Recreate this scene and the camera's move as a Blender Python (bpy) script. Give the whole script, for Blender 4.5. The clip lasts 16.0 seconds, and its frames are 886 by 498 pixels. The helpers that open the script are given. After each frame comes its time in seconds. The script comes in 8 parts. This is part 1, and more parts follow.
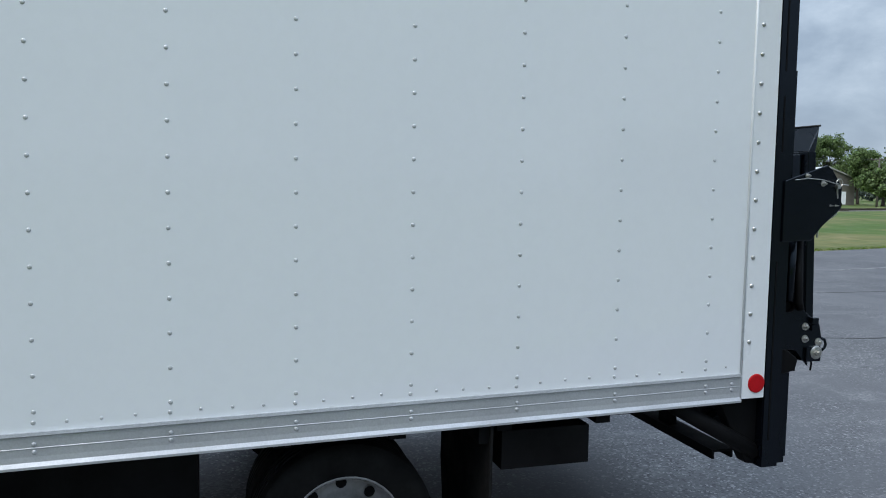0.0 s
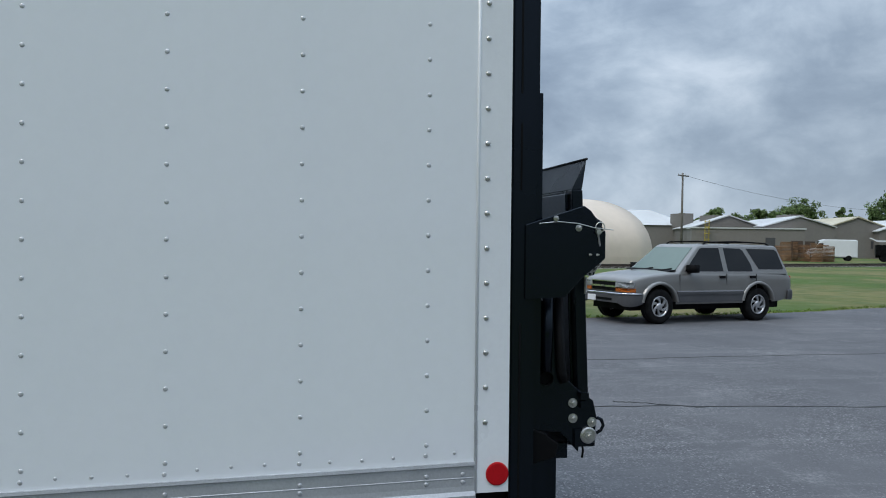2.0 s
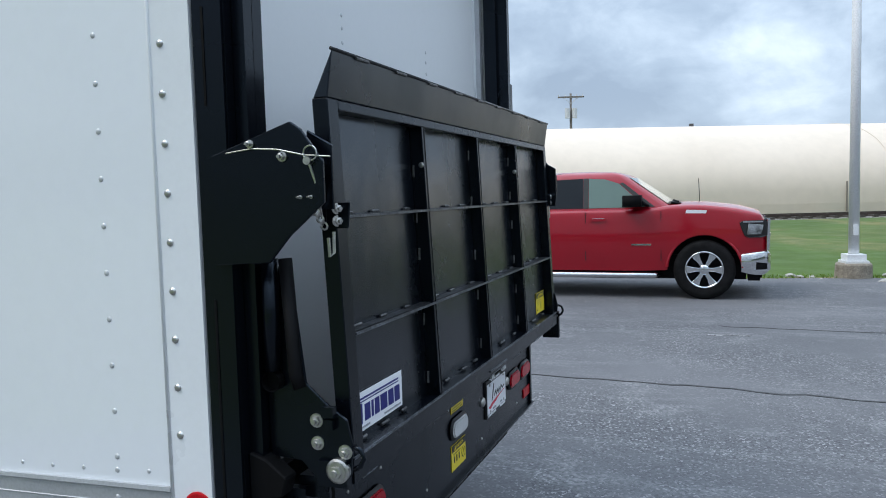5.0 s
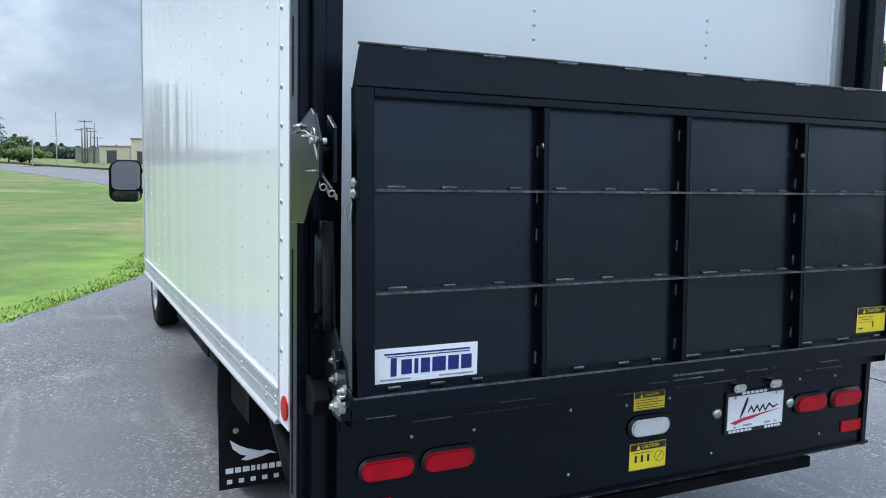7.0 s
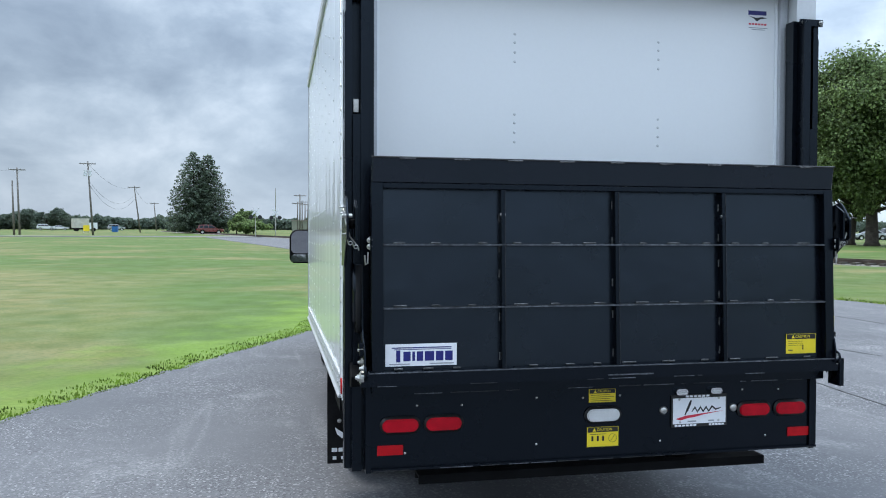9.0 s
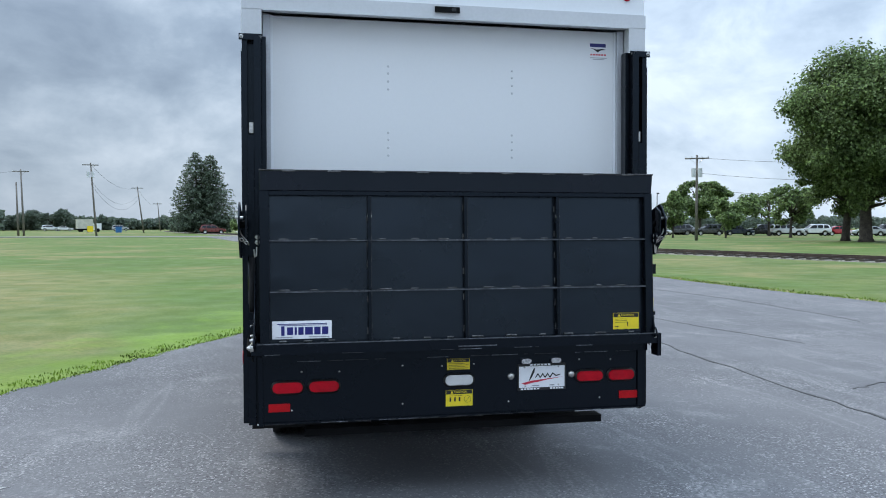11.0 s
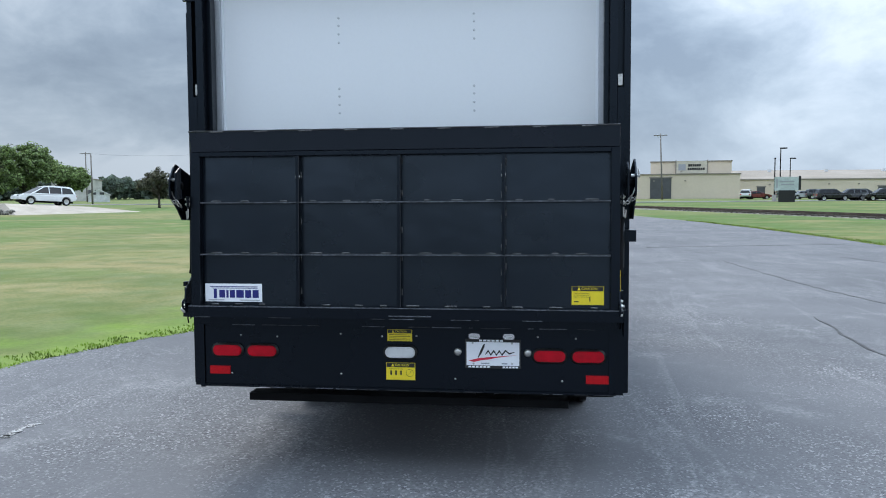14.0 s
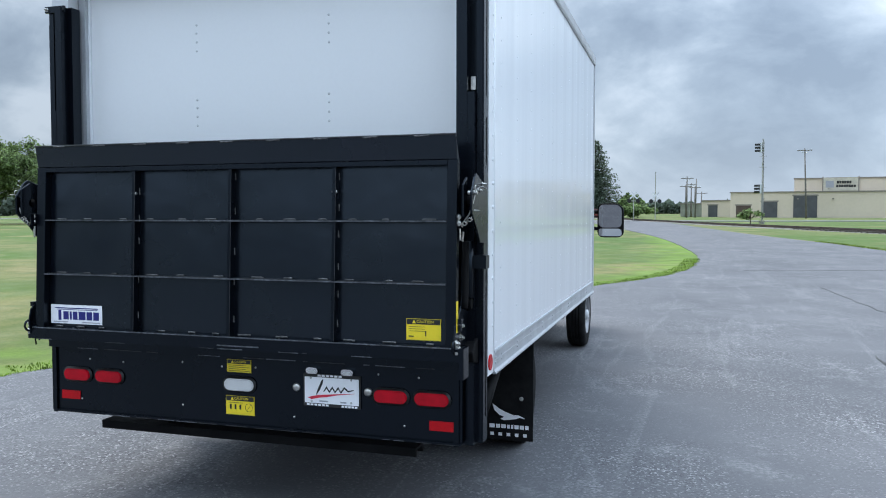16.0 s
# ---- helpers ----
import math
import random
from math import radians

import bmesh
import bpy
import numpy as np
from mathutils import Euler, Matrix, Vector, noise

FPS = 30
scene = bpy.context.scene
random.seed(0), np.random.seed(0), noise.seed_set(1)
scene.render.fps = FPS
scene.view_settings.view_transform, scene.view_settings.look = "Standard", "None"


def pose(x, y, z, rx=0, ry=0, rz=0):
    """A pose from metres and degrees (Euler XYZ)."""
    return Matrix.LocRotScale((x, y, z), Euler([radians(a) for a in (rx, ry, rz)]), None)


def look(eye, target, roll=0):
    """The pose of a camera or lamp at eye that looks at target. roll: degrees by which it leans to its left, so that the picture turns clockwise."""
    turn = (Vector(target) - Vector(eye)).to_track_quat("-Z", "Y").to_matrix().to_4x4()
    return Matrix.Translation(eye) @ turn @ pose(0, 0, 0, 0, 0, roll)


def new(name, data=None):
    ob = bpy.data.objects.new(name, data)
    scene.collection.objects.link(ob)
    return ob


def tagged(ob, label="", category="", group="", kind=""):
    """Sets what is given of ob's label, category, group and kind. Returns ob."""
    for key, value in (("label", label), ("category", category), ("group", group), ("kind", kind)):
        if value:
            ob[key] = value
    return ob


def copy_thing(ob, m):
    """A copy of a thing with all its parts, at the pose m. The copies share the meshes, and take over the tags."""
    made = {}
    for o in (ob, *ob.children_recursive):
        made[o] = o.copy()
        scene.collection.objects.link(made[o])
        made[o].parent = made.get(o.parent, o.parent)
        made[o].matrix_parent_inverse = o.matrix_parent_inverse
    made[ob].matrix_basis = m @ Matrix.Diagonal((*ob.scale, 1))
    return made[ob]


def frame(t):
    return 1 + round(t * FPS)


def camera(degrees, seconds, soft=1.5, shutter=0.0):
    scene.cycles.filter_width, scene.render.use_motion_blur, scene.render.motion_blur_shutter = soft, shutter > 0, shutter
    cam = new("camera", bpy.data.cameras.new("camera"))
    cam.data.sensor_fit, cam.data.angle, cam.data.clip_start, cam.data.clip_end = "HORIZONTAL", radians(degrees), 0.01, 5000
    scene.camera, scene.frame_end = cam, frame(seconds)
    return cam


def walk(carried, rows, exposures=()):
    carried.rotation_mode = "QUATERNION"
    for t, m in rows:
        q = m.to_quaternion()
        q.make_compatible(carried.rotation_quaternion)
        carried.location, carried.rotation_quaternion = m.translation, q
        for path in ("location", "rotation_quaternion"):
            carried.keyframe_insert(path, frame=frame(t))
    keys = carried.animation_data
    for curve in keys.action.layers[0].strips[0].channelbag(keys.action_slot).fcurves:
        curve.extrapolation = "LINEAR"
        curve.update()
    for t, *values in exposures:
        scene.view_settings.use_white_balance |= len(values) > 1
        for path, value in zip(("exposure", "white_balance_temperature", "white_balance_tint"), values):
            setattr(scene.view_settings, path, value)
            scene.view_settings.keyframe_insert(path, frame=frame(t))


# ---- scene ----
cam = camera(58.5, 16.0, 1.0)
PATH = [
    (0, (-3.888, 2.219, 1.633), (-1.979, 1.646, 1.475), 1.3),
    (0.5, (-3.797, 1.857, 1.624), (-1.886, 1.272, 1.555), 1.4),
    (1, (-3.695, 1.494, 1.624), (-1.805, 0.839, 1.61), 1.1),
    (1.5, (-3.75, 1.103, 1.644), (-1.821, 0.576, 1.626), 0.2),
    (2, (-3.733, 0.79, 1.627), (-1.775, 0.386, 1.607), 1.0),
    (2.5, (-3.652, 0.406, 1.637), (-1.686, 0.038, 1.593), 0.4),
    (3, (-3.702, -0.006, 1.64), (-1.717, -0.235, 1.561), -0.8),
    (3.5, (-3.61, -0.289, 1.616), (-1.616, -0.4, 1.502), 0.8),
    (4, (-3.361, -0.589, 1.615), (-1.366, -0.618, 1.481), 0.9),
    (4.5, (-3.092, -0.902, 1.606), (-1.112, -0.656, 1.464), -1.1),
    (5, (-2.739, -1.097, 1.59), (-0.862, -0.42, 1.451), -1.3),
    (5.2, (-2.569, -1.15, 1.581), (-0.754, -0.32, 1.448), -0.8),
    (7.5, (-1.796, -2.648, 1.623), (-1.096, -0.786, 1.414), 1.4),
    (8, (-1.789, -3.046, 1.585), (-1.152, -1.157, 1.42), 1.5),
    (8.5, (-1.714, -3.384, 1.61), (-1.21, -1.452, 1.502), 1.3),
    (9, (-1.511, -3.679, 1.623), (-1.107, -1.721, 1.566), 0.3),
    (9.5, (-1.441, -3.993, 1.611), (-1.025, -2.037, 1.561), 0.6),
    (10, (-1.335, -4.208, 1.63), (-0.912, -2.254, 1.573), 0.5),
    (12.3, (-0.402, -4.922, 1.613), (-0.195, -2.933, 1.543), -1.6),
    (12.5, (-0.305, -4.87, 1.61), (-0.17, -2.876, 1.529), -1.2),
    (13, (-0.002, -4.673, 1.599), (-0.028, -2.675, 1.516), -0.9),
    (13.5, (0.431, -4.53, 1.582), (0.304, -2.537, 1.474), -0.5),
    (14, (0.778, -4.327, 1.59), (0.522, -2.348, 1.447), -0.4),
    (14.5, (1.073, -4.051, 1.598), (0.737, -2.084, 1.475), -1.2),
    (15, (1.456, -3.92, 1.591), (1.032, -1.969, 1.48), -1.0),
    (15.5, (1.789, -3.79, 1.598), (1.269, -1.862, 1.482), -0.5),
    (16, (2.108, -3.582, 1.593), (1.524, -1.672, 1.494), -0.1),
]
EXPOSURES = ((0, -0.1), (1.0, -0.34), (1.5, -0.38), (3.5, -0.28), (4.5, 0.0), (5, 0.12), (7.5, 0.80), (9, 0.63), (10, 0.57), (12.5, 0.42), (15, 0.62), (16, 0.62))
walk(cam, [(t, look(e, g, r)) for t, e, g, r in PATH], EXPOSURES)

# ---- world, sun ----
world = bpy.data.worlds.new("overcast_sky")
scene.world = world
world.use_nodes = True


def build_sky(nt):
    nodes, links = nt.nodes, nt.links
    out = nodes["World Output"]
    bg = nodes["Background"]
    co = nodes.new("ShaderNodeTexCoord")
    sep = nodes.new("ShaderNodeSeparateXYZ")
    links.new(co.outputs["Generated"], sep.inputs[0])

    def math_node(op, a, b=None):
        n = nodes.new("ShaderNodeMath")
        n.operation = op
        for i, v in enumerate((a, b)):
            if v is None:
                continue
            if isinstance(v, (int, float)):
                n.inputs[i].default_value = v
            else:
                links.new(v, n.inputs[i])
        return n.outputs[0]

    # banks of cloud: the direction itself, flattened so that the banks lie level
    flat = nodes.new("ShaderNodeMapping")
    flat.inputs["Scale"].default_value = (1.0, 1.0, 1.7)
    links.new(co.outputs["Generated"], flat.inputs["Vector"])

    def fbm(scale, detail, rough, distortion, shift):
        mp = nodes.new("ShaderNodeMapping")
        mp.inputs["Location"].default_value = shift
        links.new(flat.outputs[0], mp.inputs["Vector"])
        n = nodes.new("ShaderNodeTexNoise")
        n.inputs["Scale"].default_value = scale
        n.inputs["Detail"].default_value = detail
        n.inputs["Roughness"].default_value = rough
        n.inputs["Distortion"].default_value = distortion
        links.new(mp.outputs[0], n.inputs["Vector"])
        return n.outputs["Fac"]

    def ramp(fac, stops):
        r = nodes.new("ShaderNodeValToRGB")
        el = r.color_ramp.elements
        while len(el) < len(stops):
            el.new(0.5)
        for e, (pos, col) in zip(el, stops):
            e.position, e.color = pos, (*col, 1)
        links.new(fac, r.inputs[0])
        return r.outputs[0]

    big = fbm(3.2, 8, 0.55, 0.35, (3.1, 7.7, 0.4))
    fine = fbm(9.0, 8, 0.58, 0.4, (11.3, 2.2, 0))
    mixed = math_node("ADD", math_node("MULTIPLY", big, 0.70), math_node("MULTIPLY", fine, 0.30))
    bank = fbm(1.9, 6, 0.5, 0.9, (5.2, 1.4, 2.6))
    bank = math_node("MULTIPLY", math_node("SUBTRACT", bank, 0.5), 0.42)
    mixed = math_node("ADD", mixed, bank)
    clouds = ramp(mixed, [(0.36, (0.21, 0.276, 0.372)), (0.45, (0.29, 0.37, 0.475)),
                          (0.525, (0.40, 0.49, 0.60)), (0.61, (0.565, 0.655, 0.765))])
    # thicker, paler towards the horizon
    haze = ramp(sep.outputs["Z"], [(0.0, (1, 1, 1)), (0.11, (0.35, 0.35, 0.35)), (0.3, (0, 0, 0))])
    pale = nodes.new("ShaderNodeMix")
    pale.data_type = "RGBA"
    links.new(haze, pale.inputs["Factor"])
    links.new(clouds, pale.inputs[6])
    pale.inputs[7].default_value = (0.45, 0.54, 0.655, 1)
    mixh = nodes.new("ShaderNodeMix")
    mixh.data_type = "RGBA"
    mixh.inputs["Factor"].default_value = 0.4
    links.new(clouds, mixh.inputs[6])
    links.new(pale.outputs[2], mixh.inputs[7])
    sky = nodes.new("ShaderNodeTexSky")
    sky.sky_type = "NISHITA"
    sky.sun_disc = False
    sky.sun_elevation = radians(59)
    sky.sun_rotation = radians(328)
    weak = nodes.new("ShaderNodeMix")
    weak.data_type = "RGBA"
    weak.blend_type = "MULTIPLY"
    weak.inputs["Factor"].default_value = 1.0
    links.new(sky.outputs[0], weak.inputs[6])
    weak.inputs[7].default_value = (0.05, 0.05, 0.05, 1)
    total = nodes.new("ShaderNodeMix")
    total.data_type = "RGBA"
    total.inputs["Factor"].default_value = 0.88
    links.new(weak.outputs[2], total.inputs[6])
    links.new(mixh.outputs[2], total.inputs[7])
    # an overcast sky is brighter overhead than at the horizon
    lift = nodes.new("ShaderNodeVectorMath")
    lift.operation = "SCALE"
    links.new(total.outputs[2], lift.inputs[0])
    gain = math_node("ADD", math_node("MULTIPLY", math_node("POWER", math_node("MAXIMUM", sep.outputs["Z"], 0.0), 2.4), 4.0), 1.0)
    # the cloud is thinner towards the east
    east = math_node("ADD", math_node("MULTIPLY", math_node("POWER", math_node("MAXIMUM", sep.outputs["X"], 0.0), 3.0), 0.42), 1.0)
    # and thicker towards the north-west
    nw = math_node("MAXIMUM", math_node("MULTIPLY", math_node("SUBTRACT", sep.outputs["Y"], sep.outputs["X"]), 0.707), 0.0)
    thick = math_node("SUBTRACT", 1.0, math_node("MULTIPLY", math_node("POWER", nw, 2.0), 0.38))
    links.new(math_node("MULTIPLY", math_node("MULTIPLY", gain, east), thick), lift.inputs["Scale"])
    links.new(lift.outputs[0], bg.inputs["Color"])
    bg.inputs["Strength"].default_value = 1.12
    links.new(bg.outputs[0], out.inputs[0])


build_sky(world.node_tree)

sun_data = bpy.data.lights.new("sun", "SUN")
sun_data.energy = 1.6
sun_data.angle = radians(30)
sun_data.color = (1.0, 0.96, 0.9)
sun = new("sun", sun_data)
sun.matrix_world = look((-42, 66, 110), (0, 0, 0))

# ---- materials ----
def material(name, color, rough=0.6, metal=0.0, vary=0.12, scale=1.2, fine=0.06, fine_scale=60.0,
             bump=0.0, bump_scale=80.0, wave=0.0, wave_scale=1.5, spec=0.5, coat=0.0, tint=None, per_object=0.0):
    """A surface with variation at two scales, roughness wear, fine relief and, where wanted, a slow waviness."""
    m = bpy.data.materials.new(name)
    m.use_nodes = True
    nt = m.node_tree
    nodes, links = nt.nodes, nt.links
    b = nodes["Principled BSDF"]
    co = nodes.new("ShaderNodeTexCoord")

    def noise_node(sc, detail=4.0, rg=0.55):
        n = nodes.new("ShaderNodeTexNoise")
        n.inputs["Scale"].default_value = sc
        n.inputs["Detail"].default_value = detail
        n.inputs["Roughness"].default_value = rg
        links.new(co.outputs["Object"], n.inputs["Vector"])
        return n.outputs["Fac"]

    def mix(kind, fac, a, c):
        n = nodes.new("ShaderNodeMix")
        n.data_type = "RGBA"
        n.blend_type = kind
        for sock, v in ((n.inputs["Factor"], fac), (n.inputs[6], a), (n.inputs[7], c)):
            if isinstance(v, float):
                sock.default_value = v
            elif isinstance(v, tuple):
                sock.default_value = (*v, 1)
            else:
                links.new(v, sock)
        return n.outputs[2]

    def remap(fac, lo, hi, a, c):
        n = nodes.new("ShaderNodeMapRange")
        n.inputs["From Min"].default_value, n.inputs["From Max"].default_value = lo, hi
        n.inputs["To Min"].default_value, n.inputs["To Max"].default_value = a, c
        links.new(fac, n.inputs["Value"])
        return n.outputs[0]

    big, small = noise_node(scale, 5), noise_node(fine_scale, 3)
    other = tint or tuple(c * (1 - vary * 2.2) for c in color)
    col = mix("MIX", remap(big, 0.35, 0.7, 0.0, 1.0), color, other) if (vary > 0 or tint) else None
    if col is None:
        col = mix("MIX", 0.0, color, color)
    dark = tuple(max(0.0, 1 - fine * 3) for _ in range(3))
    col = mix("MULTIPLY", remap(small, 0.4, 0.62, 0.0, 1.0), col, dark)
    if per_object > 0:
        info = nodes.new("ShaderNodeObjectInfo")
        hsv = nodes.new("ShaderNodeHueSaturation")
        links.new(remap(info.outputs["Random"], 0, 1, 1 - per_object, 1 + per_object), hsv.inputs["Value"])
        links.new(col, hsv.inputs["Color"])
        col = hsv.outputs[0]
    links.new(col, b.inputs["Base Color"])
    links.new(remap(big, 0.3, 0.7, max(0.02, rough * 0.82), min(1.0, rough * 1.2)), b.inputs["Roughness"])
    b.inputs["Metallic"].default_value = metal
    b.inputs["Specular IOR Level"].default_value = spec
    b.inputs["Coat Weight"].default_value = coat
    b.inputs["Coat Roughness"].default_value = 0.08
    last = None
    for strength, sc, dist in ((wave, wave_scale, 0.02), (bump, bump_scale, 0.004)):
        if strength > 0:
            bn = nodes.new("ShaderNodeBump")
            bn.inputs["Strength"].default_value = strength
            bn.inputs["Distance"].default_value = dist
            links.new(noise_node(sc, 3), bn.inputs["Height"])
            if last:
                links.new(last, bn.inputs["Normal"])
            last = bn.outputs[0]
    if last:
        links.new(last, b.inputs["Normal"])
    return m


def glass(name, color, rough=0.03):
    m = material(name, color, rough=rough, vary=0.05, fine=0.0, spec=0.45)
    return m


WHITE_PANEL = material("white_panel_paint", (0.80, 0.825, 0.85), rough=0.3, vary=0.0, scale=0.2, fine=0.004, fine_scale=25, coat=0.8)


def panel_waves(m):
    """The skin bows a little between the posts behind it, all along the wall."""
    nt = m.node_tree
    nodes, links = nt.nodes, nt.links
    b = nodes["Principled BSDF"]
    b.inputs["Coat Roughness"].default_value = 0.07
    links.remove(b.inputs["Roughness"].links[0])
    b.inputs["Roughness"].default_value = 0.3
    co = nodes.new("ShaderNodeTexCoord")
    mp = nodes.new("ShaderNodeMapping")
    mp.inputs["Scale"].default_value = (0.0, 1.0, 0.05)
    links.new(co.outputs["Object"], mp.inputs["Vector"])
    n = nodes.new("ShaderNodeTexNoise")
    n.inputs["Scale"].default_value, n.inputs["Detail"].default_value = 3.4, 2.0
    links.new(mp.outputs[0], n.inputs["Vector"])
    sep = nodes.new("ShaderNodeSeparateXYZ")
    links.new(co.outputs["Object"], sep.inputs[0])
    prev = sep.outputs["Y"]
    for op, k in (("MULTIPLY", 2 * math.pi / 0.4032), ("COSINE", None), ("MULTIPLY", 0.00055)):
        q = nodes.new("ShaderNodeMath")
        q.operation = op
        links.new(prev, q.inputs[0])
        if k is not None:
            q.inputs[1].default_value = k
        prev = q.outputs[0]
    mad = nodes.new("ShaderNodeMath")
    mad.operation = "MULTIPLY_ADD"
    links.new(n.outputs["Fac"], mad.inputs[0])
    mad.inputs[1].default_value = 0.0055
    links.new(prev, mad.inputs[2])
    bump = nodes.new("ShaderNodeBump")
    bump.inputs["Strength"].default_value = 1.0
    bump.inputs["Distance"].default_value = 1.0
    links.new(mad.outputs[0], bump.inputs["Height"])
    links.new(bump.outputs[0], b.inputs["Normal"])
    links.new(bump.outputs[0], b.inputs["Coat Normal"])


panel_waves(WHITE_PANEL)
WHITE_TRIM = material("white_trim_paint", (0.785, 0.805, 0.825), rough=0.32, vary=0.02, scale=2.0, fine=0.006)
DOOR_WHITE = material("roll_door_skin", (0.755, 0.765, 0.77), rough=0.42, vary=0.015, scale=0.6, fine=0.003)
GREY_FRAME = material("grey_primer_paint", (0.60, 0.615, 0.63), rough=0.5, vary=0.03, scale=1.2, fine=0.012)
ALU = material("brushed_aluminium", (0.56, 0.575, 0.60), rough=0.5, metal=0.55, vary=0.08, scale=3.0, fine=0.03, fine_scale=140, bump=0.05)
STEEL = material("zinc_steel", (0.62, 0.61, 0.58), rough=0.33, metal=1.0, vary=0.1, scale=30.0, fine=0.05)
RIVET_HEAD = material("rivet_head", (0.60, 0.61, 0.62), rough=0.38, metal=0.35, vary=0.05)
CHROME = material("chrome", (0.82, 0.83, 0.85), rough=0.1, metal=1.0, vary=0.03)
BLACK_PAINT = material("black_gloss_paint", (0.0022, 0.0030, 0.0056), rough=0.26, vary=0.2, scale=2.0, fine=0.1, fine_scale=160,
                       bump=0.05, bump_scale=240, wave=0.12, wave_scale=3.0, spec=0.33)
BLACK_SKIN = material("black_platform_skin", (0.0022, 0.0031, 0.0062), rough=0.25, vary=0.35, scale=3.0, fine=0.08, fine_scale=120,
                      wave=0.5, wave_scale=1.9, spec=0.66)
WEDGE_PAINT = material("black_wedge_paint", (0.0085, 0.009, 0.0125), rough=0.30, vary=0.2, scale=3.0, fine=0.08, fine_scale=120, wave=0.2, wave_scale=2.0, spec=0.6)
for m in (BLACK_PAINT, BLACK_SKIN, WEDGE_PAINT):
    m.node_tree.nodes["Principled BSDF"].inputs["Specular Tint"].default_value = (0.66, 0.82, 1.0, 1)
# two paler tones for rubbed edges and for highlights painted on ribs and strips
WORN_GLINT_EDGE = material("worn_black_edge_with_glint", (0.045, 0.047, 0.052), rough=0.38, metal=0.3, vary=0.3, scale=25, fine=0.2, fine_scale=90)
RUBBED_GLINT_EDGE = material("rubbed_edge_with_glint", (0.20, 0.215, 0.24), rough=0.36, metal=0.5, vary=0.3, scale=18, fine=0.2, fine_scale=90)
BLACK_MATTE = material("black_chassis_paint", (0.0035, 0.0036, 0.0045), rough=0.7, spec=0.15, vary=0.3, scale=4.0, bump=0.15)
RUBBER = material("black_rubber", (0.008, 0.008, 0.0085), rough=0.8, spec=0.2, vary=0.2, scale=8.0, bump=0.2, bump_scale=60)
WELD = material("weld_bead", (0.16, 0.16, 0.16), rough=0.45, metal=0.6, vary=0.3, scale=60, bump=0.4, bump_scale=300)
RED_LENS = material("red_lamp_lens", (0.56, 0.003, 0.016), rough=0.16, vary=0.15, scale=14, fine=0.03, fine_scale=180, spec=0.25)
RED_REFLECTOR = material("red_reflector", (0.55, 0.006, 0.012), rough=0.35, vary=0.06, scale=30, fine=0.12, fine_scale=400, spec=0.22)
CLEAR_LENS = material("clear_lamp_lens", (0.70, 0.70, 0.69), rough=0.2, vary=0.08, scale=12, fine=0.02, fine_scale=150, coat=0.5)
STICKER_WHITE = material("white_vinyl", (0.86, 0.86, 0.88), rough=0.35, vary=0.01, fine=0.008)
STICKER_YELLOW = material("yellow_vinyl", (0.86, 0.66, 0.025), rough=0.38, vary=0.03, scale=20, fine=0.01)
INK_BLUE = material("blue_ink", (0.012, 0.014, 0.16), rough=0.45, vary=0.0)
INK_BLACK = material("black_ink", (0.012, 0.012, 0.012), rough=0.5, vary=0.0)
INK_RED = material("red_ink", (0.65, 0.03, 0.06), rough=0.45, vary=0.0)
INK_GREY = material("grey_ink", (0.35, 0.36, 0.38), rough=0.5, vary=0.0)
TINTED_GLASS = glass("tinted_glass", (0.006, 0.007, 0.008))
# pale green base colour stands in for the surroundings mirrored in the glass
REFLECTION_GLASS = glass("pale_reflection_glass", (0.13, 0.185, 0.16))
MIRROR = material("mirror_glass", (0.34, 0.35, 0.37), rough=0.03, metal=1.0, vary=0.0, fine=0.0)
CONCRETE = material("concrete", (0.42, 0.40, 0.36), rough=0.85, vary=0.12, scale=1.5, fine=0.08, fine_scale=40, bump=0.3, bump_scale=30)
BARK = material("bark", (0.085, 0.068, 0.052), rough=0.9, vary=0.25, scale=2.0, fine=0.2, fine_scale=14, bump=0.8, bump_scale=12)
POLE_WOOD = material("weathered_pole_wood", (0.25, 0.225, 0.20), rough=0.85, vary=0.2, scale=1.0, fine=0.15, fine_scale=18, bump=0.4, bump_scale=18)
WHITE_POLE = material("white_painted_steel", (0.82, 0.83, 0.84), rough=0.45, vary=0.05, scale=1.5)


def leaf_material(name, color, tint, low=0.55, high=1.5):
    m = material(name, color, rough=0.6, vary=0.3, scale=0.35, fine=0.25, fine_scale=3.0, tint=tint)
    nt = m.node_tree
    geo = nt.nodes.new("ShaderNodeNewGeometry")
    hsv = nt.nodes.new("ShaderNodeHueSaturation")
    b = nt.nodes["Principled BSDF"]
    link = b.inputs["Base Color"].links[0]
    src = link.from_socket
    mr = nt.nodes.new("ShaderNodeMapRange")
    mr.inputs["To Min"].default_value, mr.inputs["To Max"].default_value = low, high
    nt.links.new(geo.outputs["Random Per Island"], mr.inputs["Value"])
    nt.links.new(mr.outputs[0], hsv.inputs["Value"])
    nt.links.new(src, hsv.inputs["Color"])
    nt.links.new(hsv.outputs[0], b.inputs["Base Color"])
    b.inputs["Specular IOR Level"].default_value = 0.25
    # thin leaves let part of the light through
    thin = nt.nodes.new("ShaderNodeBsdfTranslucent")
    nt.links.new(hsv.outputs[0], thin.inputs["Color"])
    both = nt.nodes.new("ShaderNodeMixShader")
    both.inputs[0].default_value = 0.5
    nt.links.new(b.outputs[0], both.inputs[1])
    nt.links.new(thin.outputs[0], both.inputs[2])
    nt.links.new(both.outputs[0], nt.nodes["Material Output"].inputs["Surface"])
    return m


